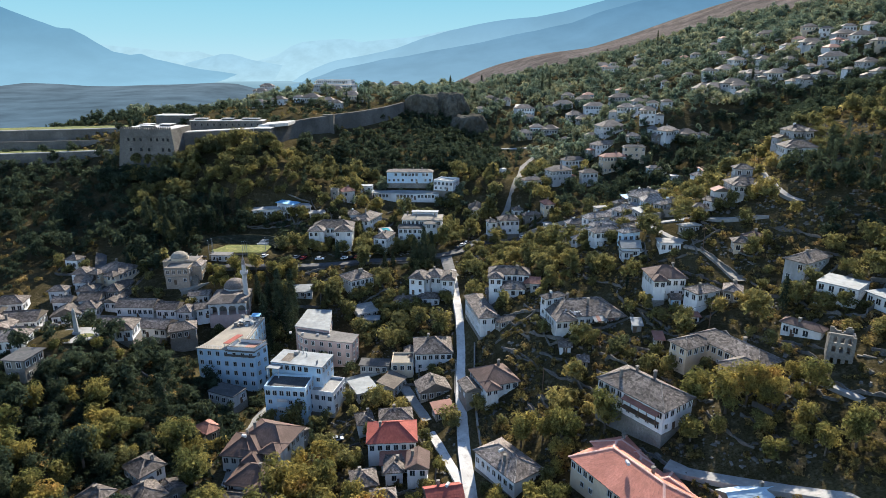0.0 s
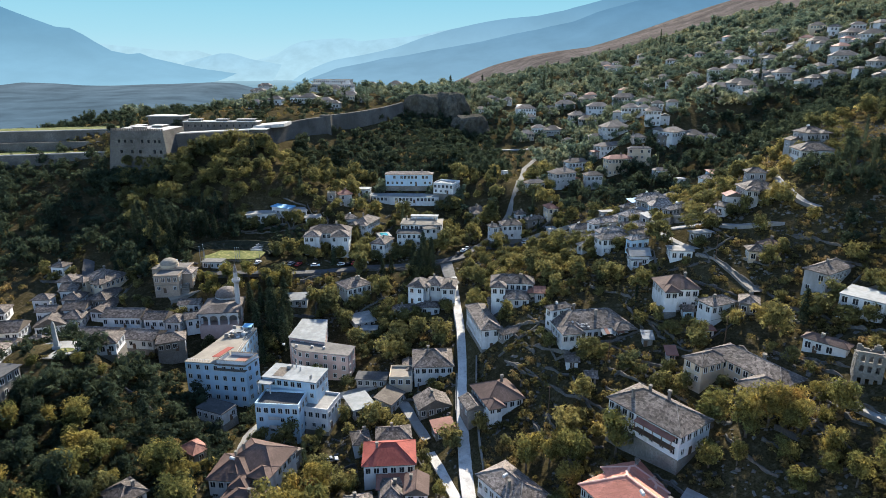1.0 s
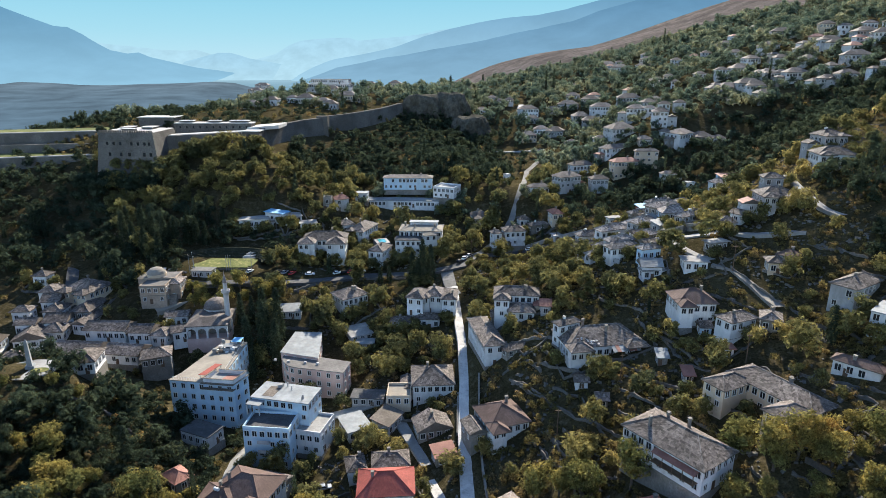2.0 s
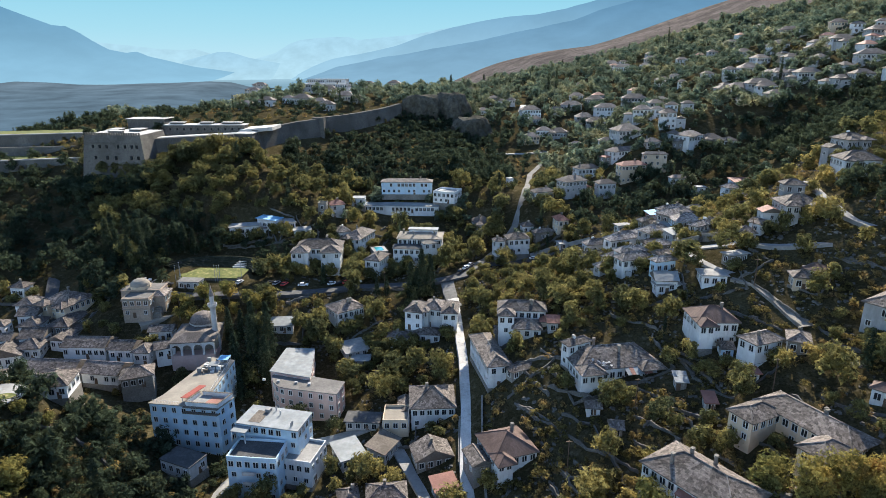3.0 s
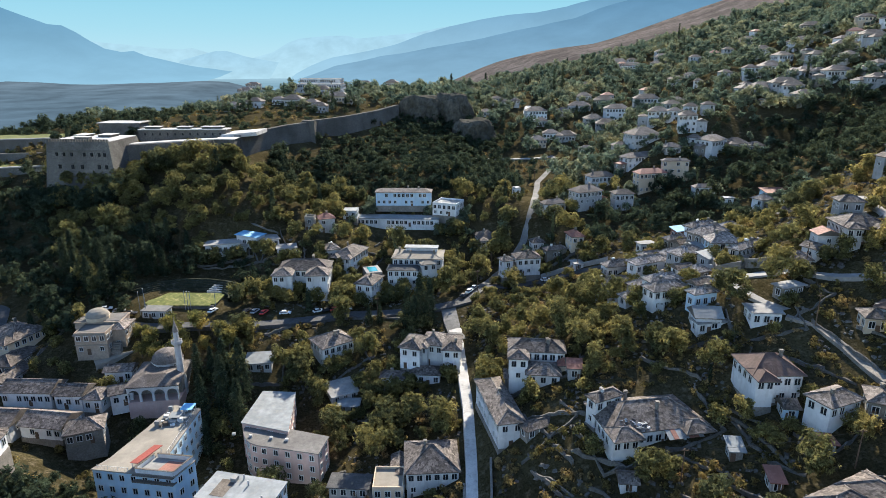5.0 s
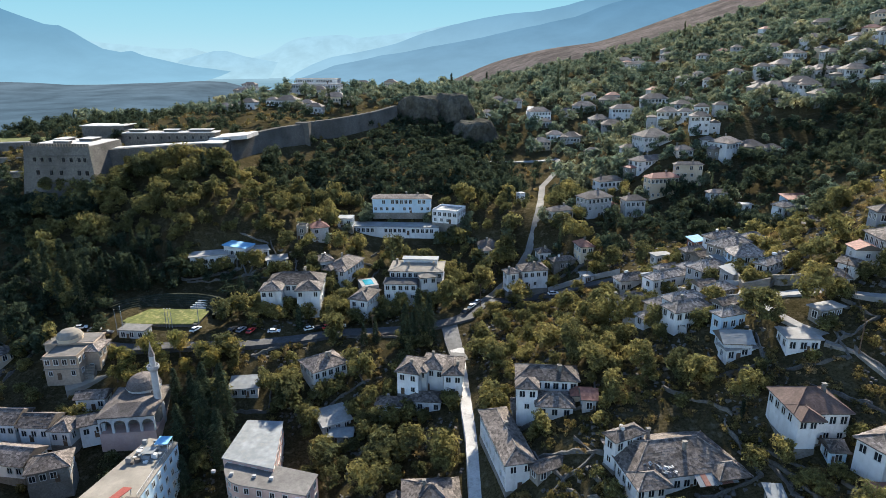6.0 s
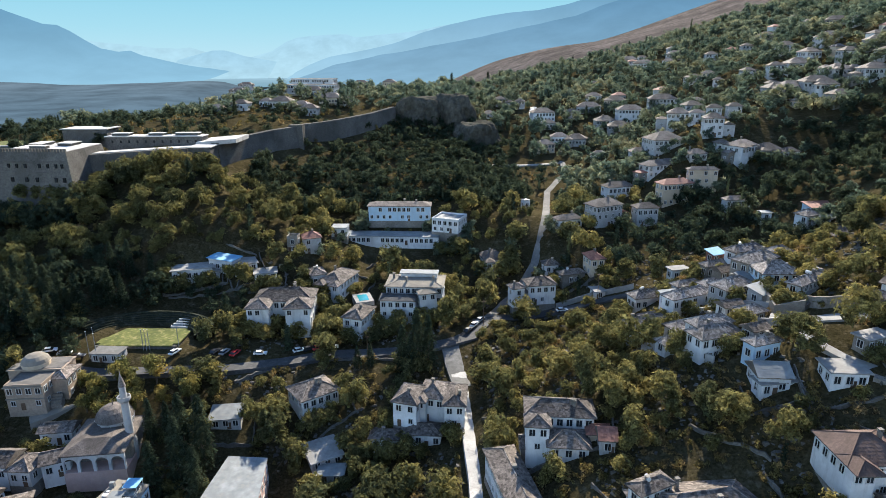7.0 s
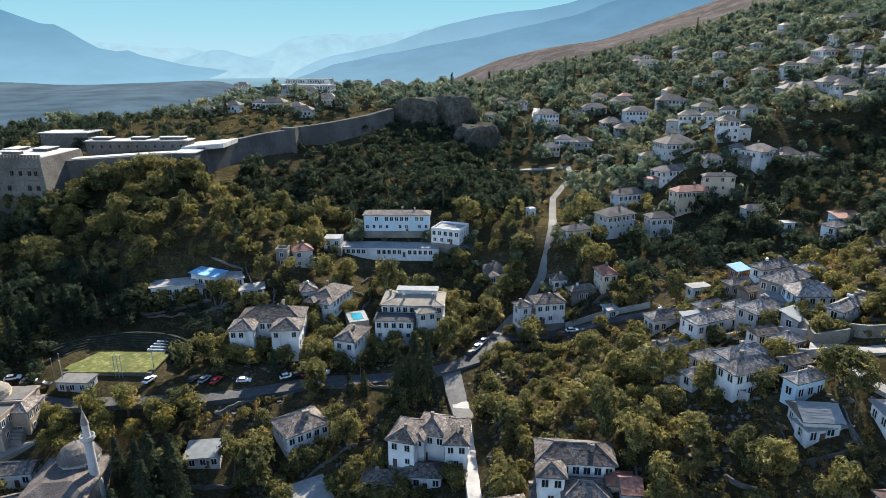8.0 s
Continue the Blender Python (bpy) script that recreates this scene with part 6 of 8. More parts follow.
keep_clear(-89, 243, 7, 18, 22, 0.5)

# dome, porch and stair of the cream villa
villa_dome = new("villa_dome")
villa_dome.matrix_world = pose(-118.9, 262.8, 49.4)
part("drum", lathe(((3.7, 0), (3.7, 0.9), (3.9, 1.0), (3.9, 1.2)), 16), M["cream"], villa_dome)
part("dome", lathe(((3.8, 1.2), (3.4, 2.2), (2.4, 3.1), (1.1, 3.6), (0.1, 3.7)), 20), M["tan"], villa_dome)
tagged(villa_dome, "shallow tan dome on the roof of the cream villa", "dome")


# ---- obelisk terrace ----
terrace = part("terrace", lathe(((26.0, -11), (19.0, -5.0), (13.6, -1.3), (13.2, -1.1), (13.0, 0), (12.6, 0.05)), 24), M["ground"])
terrace.matrix_world = Matrix.Translation((-117.5, 179.5, 50.0)) @ Matrix.Diagonal((0.62, 0.5, 1, 1))
tagged(terrace, "rounded earth terrace above a wooded bank", "terrace", kind="structure")
lawn = part("lawn", lathe(((12.4, 0.0), (12.3, 0.16)), 24), M["concrete"])
lawn.matrix_world = Matrix.Translation((-117.5, 179.5, 50.0)) @ Matrix.Diagonal((0.62, 0.5, 1, 1))
tagged(lawn, "pale paved terrace floor", "paving", kind="structure")
for gx_, gy_, gr in ((-120.6, 181.0, 2.8), (-114.2, 178.9, 2.2)):
    bed = part("lawn_bed", lathe(((gr, 0.1), (gr * 0.98, 0.3)), 18), M["grass"])
    bed.matrix_world = Matrix.Translation((gx_, gy_, 50.0)) @ Matrix.Diagonal((1.2, 0.7, 1, 1))
    tagged(bed, "round lawn bed on the paved terrace", "lawn", kind="structure")
ob_ = part("obelisk", boxes((0, 0, 0, 1.0, 2.2, 2.2), (0, 0, 1.0, 8.2, 1.3, 1.3, 0.25), (0, 0, 8.2, 9.0, 0.8, 0.8, 0.38)), M["sheet"])
ob_.matrix_world = pose(-117.6, 180.2, 50.1, 0, 0, 20)
tagged(ob_, "slim white stone obelisk on a paved terrace", "obelisk")
keep_clear(-117.5, 179.5, 0, 14, 10, 0)

# ---- sports green with its seating banks ----
bm = boxes((0, 0, -0.3, 0.06, 26.5, 13.0))
bmesh.ops.bevel(bm, geom=[e for e in bm.edges if abs(e.verts[0].co.z - e.verts[1].co.z) > 0.1], offset=1.6, segments=4, affect="EDGES")
green = part("playing_field", bm, M["grass"])
green.matrix_world = pose(-98.0, 284.6, 47.9, 0, 0, -1)
tagged(green, "sunlit yellow-green playing field", "field", kind="structure")
field_wall = part("retaining_wall", boxes((0, 0, -6, -0.3, 26.0, 12.5)), M["castle"])
field_wall.matrix_world = pose(-98.0, 284.6, 47.9, 0, 0, -1)
tagged(field_wall, "low dark stone wall that holds up the playing field", "wall", kind="structure")
for i in range(6):
    bm = bmesh.new()
    a0, a1 = radians(4 + 2 * i), radians(172)
    prev = None
    for k in range(25):
        a = a0 + (a1 - a0) * k / 24
        ri, ro = 1.04 + 0.07 * i, 1.04 + 0.07 * (i + 1)
        q = [bm.verts.new((math.cos(a) * rr * 15.5, math.sin(a) * rr * 10.5, zz)) for rr, zz in ((ri, -4), (ri, 0.5 * (i + 1)), (ro, 0.5 * (i + 1)), (ro, -4))]
        if prev:
            for j in range(4):
                bm.faces.new((prev[j], q[j], q[(j + 1) % 4], prev[(j + 1) % 4]))
        prev = q
    bmesh.ops.recalc_face_normals(bm, faces=bm.faces)
    st = part("seating_step", bm, M["shade_stone"])
    st.matrix_world = Matrix.Translation((-98.0, 284.0, 48.0)) @ Matrix.Rotation(radians(-2), 4, "Z")
    tagged(st, "curved stone seating step round the playing field, shade put in its colour", "steps", "seating steps")
keep_clear(-100.5, 288, 10, 40, 31, 0)

house(-103.6, 273.2, 45.4, -4.0, 9.5, 5.5, 3.2, roof='flat', cover='weathered', wall='grey', over=0.4, floors=1, smoke=0, label='low pavilion with a pale concrete roof beside the playing field', category='pavilion', name='pavilion')
for px, py, tall in ((-109.2, 272.4, 9.0), (-108.4, 274.6, 9.0), (-107.4, 273.0, 8.0), (-95.2, 277.6, 7.0), (-94.2, 277.6, 7.0), (-93.2, 277.6, 7.0), (-84.6, 279.0, 8.5)):
    mast = part("mast", lathe(((0.13, -3.0), (0.12, 0.0), (0.07, tall)), 8), M["sheet"])
    mast.matrix_world = pose(px, py, ground_at(px, py))
    part("cap", boxes((0, 0, tall - 0.05, tall + 0.1, 0.34, 0.16)), M["frame"], mast)
    tagged(mast, "slim pale steel mast beside the playing field", "mast", "field masts")
# straight bare stone benches beside the field
for k in range(4):
    bench = part("bench", boxes((0, 0, -3.0, 0.45 + 0.45 * k, 10.5 - 0.6 * k, 0.7), (0, -0.05, 0.45 + 0.45 * k, 0.53 + 0.45 * k, 10.6 - 0.6 * k, 0.85)), M["old"])
    bench.matrix_world = pose(-87.4 + 0.3 * k, 292.0 + 1.0 * k, 47.8, 0, 0, -4)
    tagged(bench, "long pale stone bench on the seating bank", "bench", "stone benches")

# ---- swimming pool ----
pool = new("swimming_pool")
pool.matrix_world = pose(-30.3, 312.3, 50.2, 0, 0, 18)
part("surround", boxes((0, 0, -6, 0.1, 6.6, 9.0)), M["concrete"], pool, "white paved pool surround")
part("water", boxes((0, 0, 0.1, 0.18, 3.6, 6.0)), M["pool"], pool, "bright turquoise water")
tagged(pool, "small turquoise swimming pool with white paving", "pool")
keep_clear(-30.3, 312.3, 18, 9, 13, 1)


# ---- parked cars ----
def car_proto():
    side = ((-2.1, 0.35), (-2.1, 0.8), (-1.25, 0.95), (1.3, 0.95), (2.1, 0.85), (2.15, 0.4))
    bm = bmesh.new()
    rows = [[bm.verts.new((x, s * w, z)) for x, z in side] for s, w in ((-1, 0.86), (1, 0.86))]
    n = len(side)
    for k in range(n):
        bm.faces.new((rows[0][k], rows[0][(k + 1) % n], rows[1][(k + 1) % n], rows[1][k]))
    bm.faces.new(rows[0][::-1])
    bm.faces.new(rows[1])
    bmesh.ops.recalc_face_normals(bm, faces=bm.faces)
    bmesh.ops.bevel(bm, geom=bm.edges[:], offset=0.08, segments=1, affect="EDGES")
    return bm


def simple_mesh(name, bm, material):
    me = bpy.data.meshes.new(name)
    bm.to_mesh(me)
    bm.free()
    me.materials.append(material)
    return me


def cabin_bm(z0, z1, x0, x1, x2, x3, w0, w1):
    bm = bmesh.new()
    lo = [bm.verts.new(p) for p in ((x0, -w0, z0), (x3, -w0, z0), (x3, w0, z0), (x0, w0, z0))]
    hi = [bm.verts.new(p) for p in ((x1, -w1, z1), (x2, -w1, z1), (x2, w1, z1), (x1, w1, z1))]
    bm.faces.new(lo[::-1])
    bm.faces.new(hi)
    for k in range(4):
        bm.faces.new((lo[k], lo[(k + 1) % 4], hi[(k + 1) % 4], hi[k]))
    return bm


CAB = simple_mesh("cabin_glass", cabin_bm(0.94, 1.38, -1.75, -1.3, 0.35, 1.05, 0.8, 0.66), M["glass"])
ROOF = {}
BODY = {}
wheel_bm = lathe(((0.32, -0.1), (0.34, -0.06), (0.34, 0.06), (0.32, 0.1)), 12)
bmesh.ops.rotate(wheel_bm, verts=wheel_bm.verts, cent=(0, 0, 0), matrix=Matrix.Rotation(radians(90), 3, "X"))
WHEEL = simple_mesh("wheel", wheel_bm, M["tyre"])


def car(x, y, rot, tone, word, z=None):
    if tone not in BODY:
        BODY[tone] = simple_mesh("body", car_proto(), M[tone])
        ROOF[tone] = simple_mesh("car_roof", cabin_bm(1.38, 1.45, -1.3, -1.2, 0.25, 0.35, 0.66, 0.6), M[tone])
    c = new("car")
    c.matrix_world = pose(x, y, (ground_at(x, y) + 0.32) if z is None else z, 0, 0, rot)
    for nm, me in (("body", BODY[tone]), ("cabin_glass", CAB), ("car_roof", ROOF[tone])):
        o = new(nm, me)
        o.parent = c
    for wx, wy in ((-1.3, -0.82), (1.35, -0.82), (-1.3, 0.82), (1.35, 0.82)):
        o = new("wheel", WHEEL)
        o.parent = c
        o.matrix_local = pose(wx, wy, 0.34)
    tagged(c, word + " car parked beside the road", "car", "parked cars")


car(-72.6, 277.2, 70, "paint_dark", "dark grey small")
car(-69.8, 277.6, 72, "paint_grey", "silver grey small")
car(-66.6, 277.8, 74, "paint_red", "bright red small")
car(-59.2, 279.4, 4, "paint_white", "white estate")
car(-47.6, 283.0, 30, "paint_white", "white small")
car(-44.6, 283.9, 30, "paint_dark", "black small")
car(-41.6, 284.6, 30, "paint_red", "dark red small")
car(-37.4, 285.2, 6, "paint_white", "white pickup-like")
car(7.6, 292.4, 58, "paint_dark", "black small")
car(9.9, 296.4, 60, "paint_white", "white small")
car(12.2, 300.8, 60, "paint_grey", "silver small")
car(-122.6, 274.6, 20, "paint_white", "white small")
car(-117.4, 273.4, 15, "paint_grey", "silver grey small")
car(-112.6, 272.2, 10, "paint_dark", "dark blue small")
car(-84.4, 275.4, 70, "paint_white", "white small")
car(-58.4, 149.2, 60, "paint_white", "white small")
car(-61.0, 152.4, 62, "paint_dark", "black small")
car(-59.6, 144.6, 58, "paint_grey", "grey small")
car(-56.4, 140.6, 40, "paint_grey", "silver small")
car(-33.6, 168.0, 15, "paint_grey", "blue-grey small")
car(41.5, 304.6, 10, "paint_white", "white small")


# ---- fittings of the hotels ----
# roof terrace, awnings and clutter on the tall hotel; along its front wall (u) and inwards (v)
a0, a1, a2 = (Vector((px, py, 0)) for px, py in hotel_a["plan"][:3])
fu = (a1 - a0).normalized()
fv = (a2 - a1).normalized()
top_ = 18.0
mid_ = Vector(hotel_a.location)


def on_roof(name, u, v, z0, z1, w, d, material, label=""):
    """A fitting on the tall hotel, squared to its skewed walls: u along the front from its right end leftwards, v back along the side."""
    bm = boxes((0, 0, z0, z1, w, d))
    for vert in bm.verts:
        q = fu * vert.co.x + fv * vert.co.y
        vert.co.x, vert.co.y = q.x, q.y
    ob = part(name, bm, M[material], hotel_a, label)
    q = a1 - fu * u + fv * v
    ob.matrix_local = pose(q.x - mid_.x, q.y - mid_.y, top_)
    return ob


on_roof("terrace_floor", 5.2, 3.4, 0.28, 0.36, 10.0, 6.2, "concrete", "grey roof terrace floor")
on_roof("carpet", 3.4, 3.4, 0.36, 0.42, 4.6, 4.2, "rust", "faded red terrace floor")
for u, v, w, d in ((0.15, 3.5, 0.3, 6.6), (5.2, 0.15, 9.8, 0.3), (10.4, 3.3, 0.3, 6.0), (5.0, 6.7, 9.4, 0.3)):
    on_roof("parapet", u, v, 0.2, 1.5, w, d, "white")
    on_roof("coping", u, v, 1.5, 1.6, w + 0.15, d + 0.15, "underroof")
on_roof("cornice", 5.2, -0.3, -1.9, -1.5, 10.8, 1.4, "underroof", "dark projecting cornice")
on_roof("cornice", 5.2, -0.3, -0.1, 0.2, 10.8, 1.0, "underroof", "dark projecting cornice")
on_roof("awning", 11.8, 5.6, 1.7, 1.85, 2.2, 8.0, "red", "faded red awning")
for u, v in ((10.9, 2.0), (12.7, 2.0), (10.9, 9.2), (12.7, 9.2)):
    on_roof("post", u, v, 0.2, 1.75, 0.12, 0.12, "frame")
for i in range(10):
    on_roof("rail_post", 12.6 + i * 0.9, 0.4, 0.2, 1.15, 0.06, 0.06, "frame")
on_roof("rail", 16.8, 0.4, 1.1, 1.16, 8.8, 0.06, "frame")
# roof clutter and awnings at the back of the long rear wing
a1, fu, fv = Vector((-71.6, 204.0, 0)), Vector((1, 0, 0)), Vector((-0.02, 1, 0)).normalized()
for i in range(16):
    on_roof("rail_post", 0.3, 1.0 + i * 1.3, 0.2, 1.15, 0.06, 0.06, "frame")
on_roof("rail", 0.3, 10.8, 1.1, 1.16, 0.06, 19.8, "frame")
rnd_a = random.Random(4)
for i in range(46):
    u, v, s = rnd_a.uniform(0.6, 8.5), rnd_a.uniform(13, 22), rnd_a.uniform(0.3, 1.0)
    on_roof("roof_clutter", u, v, 0.25, 0.25 + s * rnd_a.uniform(0.5, 1.6), s * 1.4, s, rnd_a.choice(("sheet", "concrete", "underroof", "grey", "white")))
on_roof("awning", 2.2, 20.5, 2.0, 2.15, 3.4, 3.6, "blue", "bright blue awning")
on_roof("awning", 4.2, 16.5, 1.8, 1.95, 3.2, 3.0, "sheet", "white awning")
for u, v in ((0.6, 19), (3.8, 19), (0.6, 22), (3.8, 22), (2.7, 15.1), (5.7, 15.1)):
    on_roof("post", u, v, 0.2, 1.85, 0.12, 0.12, "frame")

# lift head, dark panel for the skylight pit's shade, and chimneys on the blue-white hotel
bh = 16.00
part("pit_panel", boxes((-0.5, 4.6, bh + 0.28, bh + 0.34, 6.0, 3.6)), M["underroof"], hotel_b, "flat dark panel that puts the roof well's shade into colour")
part("lift_head", boxes((2.6, 3.2, bh + 0.28, bh + 1.3, 1.6, 1.4)), M["concrete"], hotel_b)
for cx, cy in ((-3.4, -6.8), (-2.6, -6.8), (3.4, 1.2), (1.6, -1.0)):
    part("flue", boxes((cx, cy, bh + 0.28, bh + 1.7, 0.3, 0.3), ), M["grey"], hotel_b)
part("canopy", boxes((-6.4, 7.2, bh - 0.7, bh - 0.45, 3.2, 4.6)), M["sheet"], hotel_b, "white terrace canopy")
for cx, cy in ((-7.8, 5.2), (-7.8, 9.2)):
    part("canopy_post", boxes((cx, cy, bh - 4.0, bh - 0.7, 0.3, 0.3)), M["frame"], hotel_b)
# balconies on the lower wing
for k in range(3):
    part("balcony", boxes((-5.2, 0.5 - k * 0.0, 2.9 + 3.1 * k, 3.1 + 3.1 * k, 1.4, 3.4), (-5.85, 0.5, 3.1 + 3.1 * k, 4.0 + 3.1 * k, 0.1, 3.4)), M["grey"], hotel_d)

for u_, v_ in ((-9.0, 1.5), (-4.0, 0.5), (2.0, -0.5), (6.5, -1.4)):
    part("roof_vent", boxes((u_, v_ - 1.0, 13.75, 14.4, 0.9, 0.7)), M["grey"], hotel_c)

# red lean-to roof on the long white house
lw, ld, lh = 6.10, 10.60, 6.50
bm = boxes((-lw - 0.4, -ld + 6.4, lh - 1.0, lh - 0.8, 2.6, 11.0))
for v in bm.verts:
    v.co.z += (v.co.x + lw + 0.4) * 0.3
part("lean_to_roof", bm, M["rust"], long_house, "faded red tiled lean-to roof")
part("balcony_floor", boxes((-lw - 0.9, -ld + 6.4, lh - 3.7, lh - 3.5, 1.8, 11.0)), M["wood"], long_house, "dark timber balcony")
for k in range(5):
    part("porch_post", boxes((-lw - 1.5, -ld + 1.2 + 2.6 * k, lh - 3.6, lh - 1.2, 0.16, 0.16)), M["wood"], long_house)

# patched sheet-metal roof and broken slates on the decaying mansion
mw, md, mh = 12.70, 7.50, 4.70
for k in range(7):
    bm = boxes((1.6 + k * 1.25, -md + 1.2, 0, 0.05, 1.22, 7.6))
    for v in bm.verts:
        v.co.z += mh + 0.55 + (v.co.y + md - 1.2) * 0.38 + 0.06 * (k % 2)
    part("roof_sheet", bm, M["rust" if k in (1, 4, 5) else "sheet"], mansion, "rusty sheet-metal roof panel" if k in (1, 4, 5) else "pale sheet-metal roof panel")
rnd_m = random.Random(9)
for k in range(40):
    cx, cy = rnd_m.uniform(-8.5, -2.0), rnd_m.uniform(-md + 0.6, -md + 3.2)
    s = rnd_m.uniform(0.3, 0.8)
    ob = part("loose_slab", boxes((0, 0, 0, 0.12, s * 1.3, s)), M["grey" if k % 3 else "slate"], mansion)
    ob.matrix_local = pose(cx, cy, mh + 0.35 + (cy + md) * 0.44, rnd_m.uniform(0, 40), rnd_m.uniform(-25, 25), rnd_m.uniform(0, 180))


# ---- utility poles and their cables ----
def pole(x, y, tall):
    ob = part("utility_pole", lathe(((0.16, -1.0), (0.15, 0.0), (0.1, tall)), 8), M["wood"])
    z = ground_at(x, y)
    ob.matrix_world = pose(x, y, z)
    part("crossarm", boxes((0, 0, tall - 0.5, tall - 0.36, 1.6, 0.12)), M["wood"], ob)
    tagged(ob, "slim wooden utility pole with a crossarm", "pole", "utility poles")
    return Vector((x, y, z + tall - 0.3))


def cable(a, b, sag):
    cu = bpy.data.curves.new("cable", "CURVE")
    cu.dimensions, cu.bevel_depth = "3D", 0.035
    sp = cu.splines.new("POLY")
    sp.points.add(12)
    for k in range(13):
        q = a.lerp(b, k / 12)
        sp.points[k].co = (q.x, q.y, q.z - sag * 4 * (k / 12) * (1 - k / 12), 1)
    cu.materials.append(M["tyre"])
    ob = new("cable", cu)
    tagged(ob, "thin black overhead cable between poles", "cable", "overhead cables")


stops = [pole(*q) for q in ((82.3, 174.1, 9.0), (51.0, 181.7, 9.0), (13.1, 298.1, 9.0), (20.8, 325.6, 9.0), (52.6, 419.7, 9.0), (72.5, 483.4, 9.0), (54.4, 306.8, 9.0), (94.6, 212.9, 9.0), (102.2, 233.3, 9.0), (30.9, 168.9, 9.0), (-49.5, 216.2, 9.0), (-24.8, 278.0, 9.0))]
for a_, b_ in zip(stops, stops[1:]):
    if (a_ - b_).length < 75:
        cable(a_, b_, 0.9)


# ---- dry-stone terraces across the gardens of the bank ----
wrnd = random.Random(53)
laid = 0
for k in range(400):
    x, y = wrnd.uniform(22, 126), wrnd.uniform(112, 216)
    if laid == 34:
        break
    dx, dy = ground_at(x + 2, y) - ground_at(x - 2, y), ground_at(x, y + 2) - ground_at(x, y - 2)
    n_ = math.hypot(dx, dy) or 1.0
    tx, ty = -dy / n_, dx / n_
    half = wrnd.uniform(4.0, 8.5)
    line_ = [(x + tx * half * f + 0.6 * math.sin(3 * f + k), y + ty * half * f) for f in (-1.0, -0.4, 0.3, 1.0)]
    clear = all(math.hypot(px - fx, py - fy) > max(fw, fd) + 0.5 for px, py in line_ for fx, fy, c_, s_, fw, fd in FOOT if abs(px - fx) < 26 and abs(py - fy) < 26)
    if clear and not any(math.hypot(px - rx, py - ry) < rr for px, py in line_ for rx, ry, rr in ROADS[::2]):
        garden_wall(line_, wrnd.uniform(0.55, 1.0), 0.4, "castle", "dry-stone terrace wall across a garden slope")
        laid += 1


# ---- low walls round the yards ----
for k, loop in enumerate(YARDS):
    if not any(math.hypot(px - rx, py - ry) < rr for px, py in loop for rx, ry, rr in ROADS[::2]):
        garden_wall(loop, 0.7 + 0.3 * (k % 3), 0.36, "castle", "low yard wall of rough stone beside a house")


# ---- roofless ruin with a ragged top and empty windows ----
def ragged_wall(length, height, thick, holes, seed):
    """A wall of rubble courses with square openings (x0, x1, z0, z1) left in it; its top breaks off unevenly."""
    bm = bmesh.new()
    cell = 0.42
    nx_, nz_ = round(length / cell), round(height / cell)
    rnd = random.Random(seed)
    for i in range(nx_):
        u = -length / 2 + (i + 0.5) * length / nx_
        top_row = nz_ - int(abs(noise.noise(Vector((u * 0.32, seed, 0)))) * 0.3 * nz_)
        for k in range(-5, top_row):
            z = k * cell
            if not any(x0 < u < x1 and z0 < z + cell / 2 < z1 for x0, x1, z0, z1 in holes):
                box(bm, u, rnd.uniform(-0.04, 0.04), z, z + cell, length / nx_, thick + rnd.uniform(0, 0.08))
    return bm


ruin = new("ruin")
ruin.matrix_world = pose(102.0, 142.5, 56.6, 0, 0, -28)
opening = [(x0, x0 + 0.9, z0, z0 + 1.5) for x0 in (-2.1, -0.45, 1.2) for z0 in (2.2, 5.6, 8.0)]
gap_ = [(-0.5, 0.5, 4.6, 6.2), (-0.5, 0.5, 1.4, 3.0)]
part("wall", ragged_wall(5.8, 10.5, 0.6, opening, 2.3), M["stone"], ruin)
for sx, sd in ((-2.7, 5.1), (2.7, 7.9)):
    part("wall", ragged_wall(4.6, 9.5, 0.6, gap_, sd), M["stone"], ruin).matrix_local = pose(sx, 2.4, 0, 0, 0, 90)
part("wall", ragged_wall(5.2, 11.0, 0.6, gap_, 4.4), M["stone"], ruin).matrix_local = pose(0, 4.8, 0)
part("wall", ragged_wall(9.0, 5.0, 0.6, [(-0.6, 0.6, 0.0, 2.3)], 6.2), M["stone"], ruin).matrix_local = pose(8.4, 2.0, 0, 0, 0, -12)
tagged(ruin, "roofless stone ruin with empty windows and ragged top", "ruin")
keep_clear(103, 145, 12, 12, 14, 0.5)

keep_clear(-24.0, 353.0, -10, 38, 12, 0)



# ---- mountains far off ----
def mountain(name, material, depth, line, foot, back, label, rough=10.0, seed=1):
    """A mountain range: a ridge through the given (x, height) stations at a depth, with spurs that run down to the plain."""
    xs = np.linspace(line[0][0], line[-1][0], 160)
    zs = np.interp(xs, [p[0] for p in line], [p[1] for p in line])
    vs, fs, rows = [], [], 14
    for j in range(rows):
        f = j / (rows - 1)
        for x, z in zip(xs, zs):
            spur = noise.fractal(Vector((x * 0.004, f * 1.2, seed * 7.3)), 0.9, 2.1, 5)
            zz = foot + (z - foot) * (1 - f) ** 1.25 + rough * spur * (1.0 if 0 < j < rows - 1 else 0.35)
            vs.append((x, depth - back * f + 40 * spur * f, zz))
    n = len(xs)
    for j in range(rows - 1):
        fs += [(j * n + i, (j + 1) * n + i, (j + 1) * n + i + 1, j * n + i + 1) for i in range(n - 1)]
    ob = raw(name, vs, fs, material)
    for p in ob.data.polygons:
        p.use_smooth = True
    tagged(ob, label, "mountain", kind="structure")
    return ob


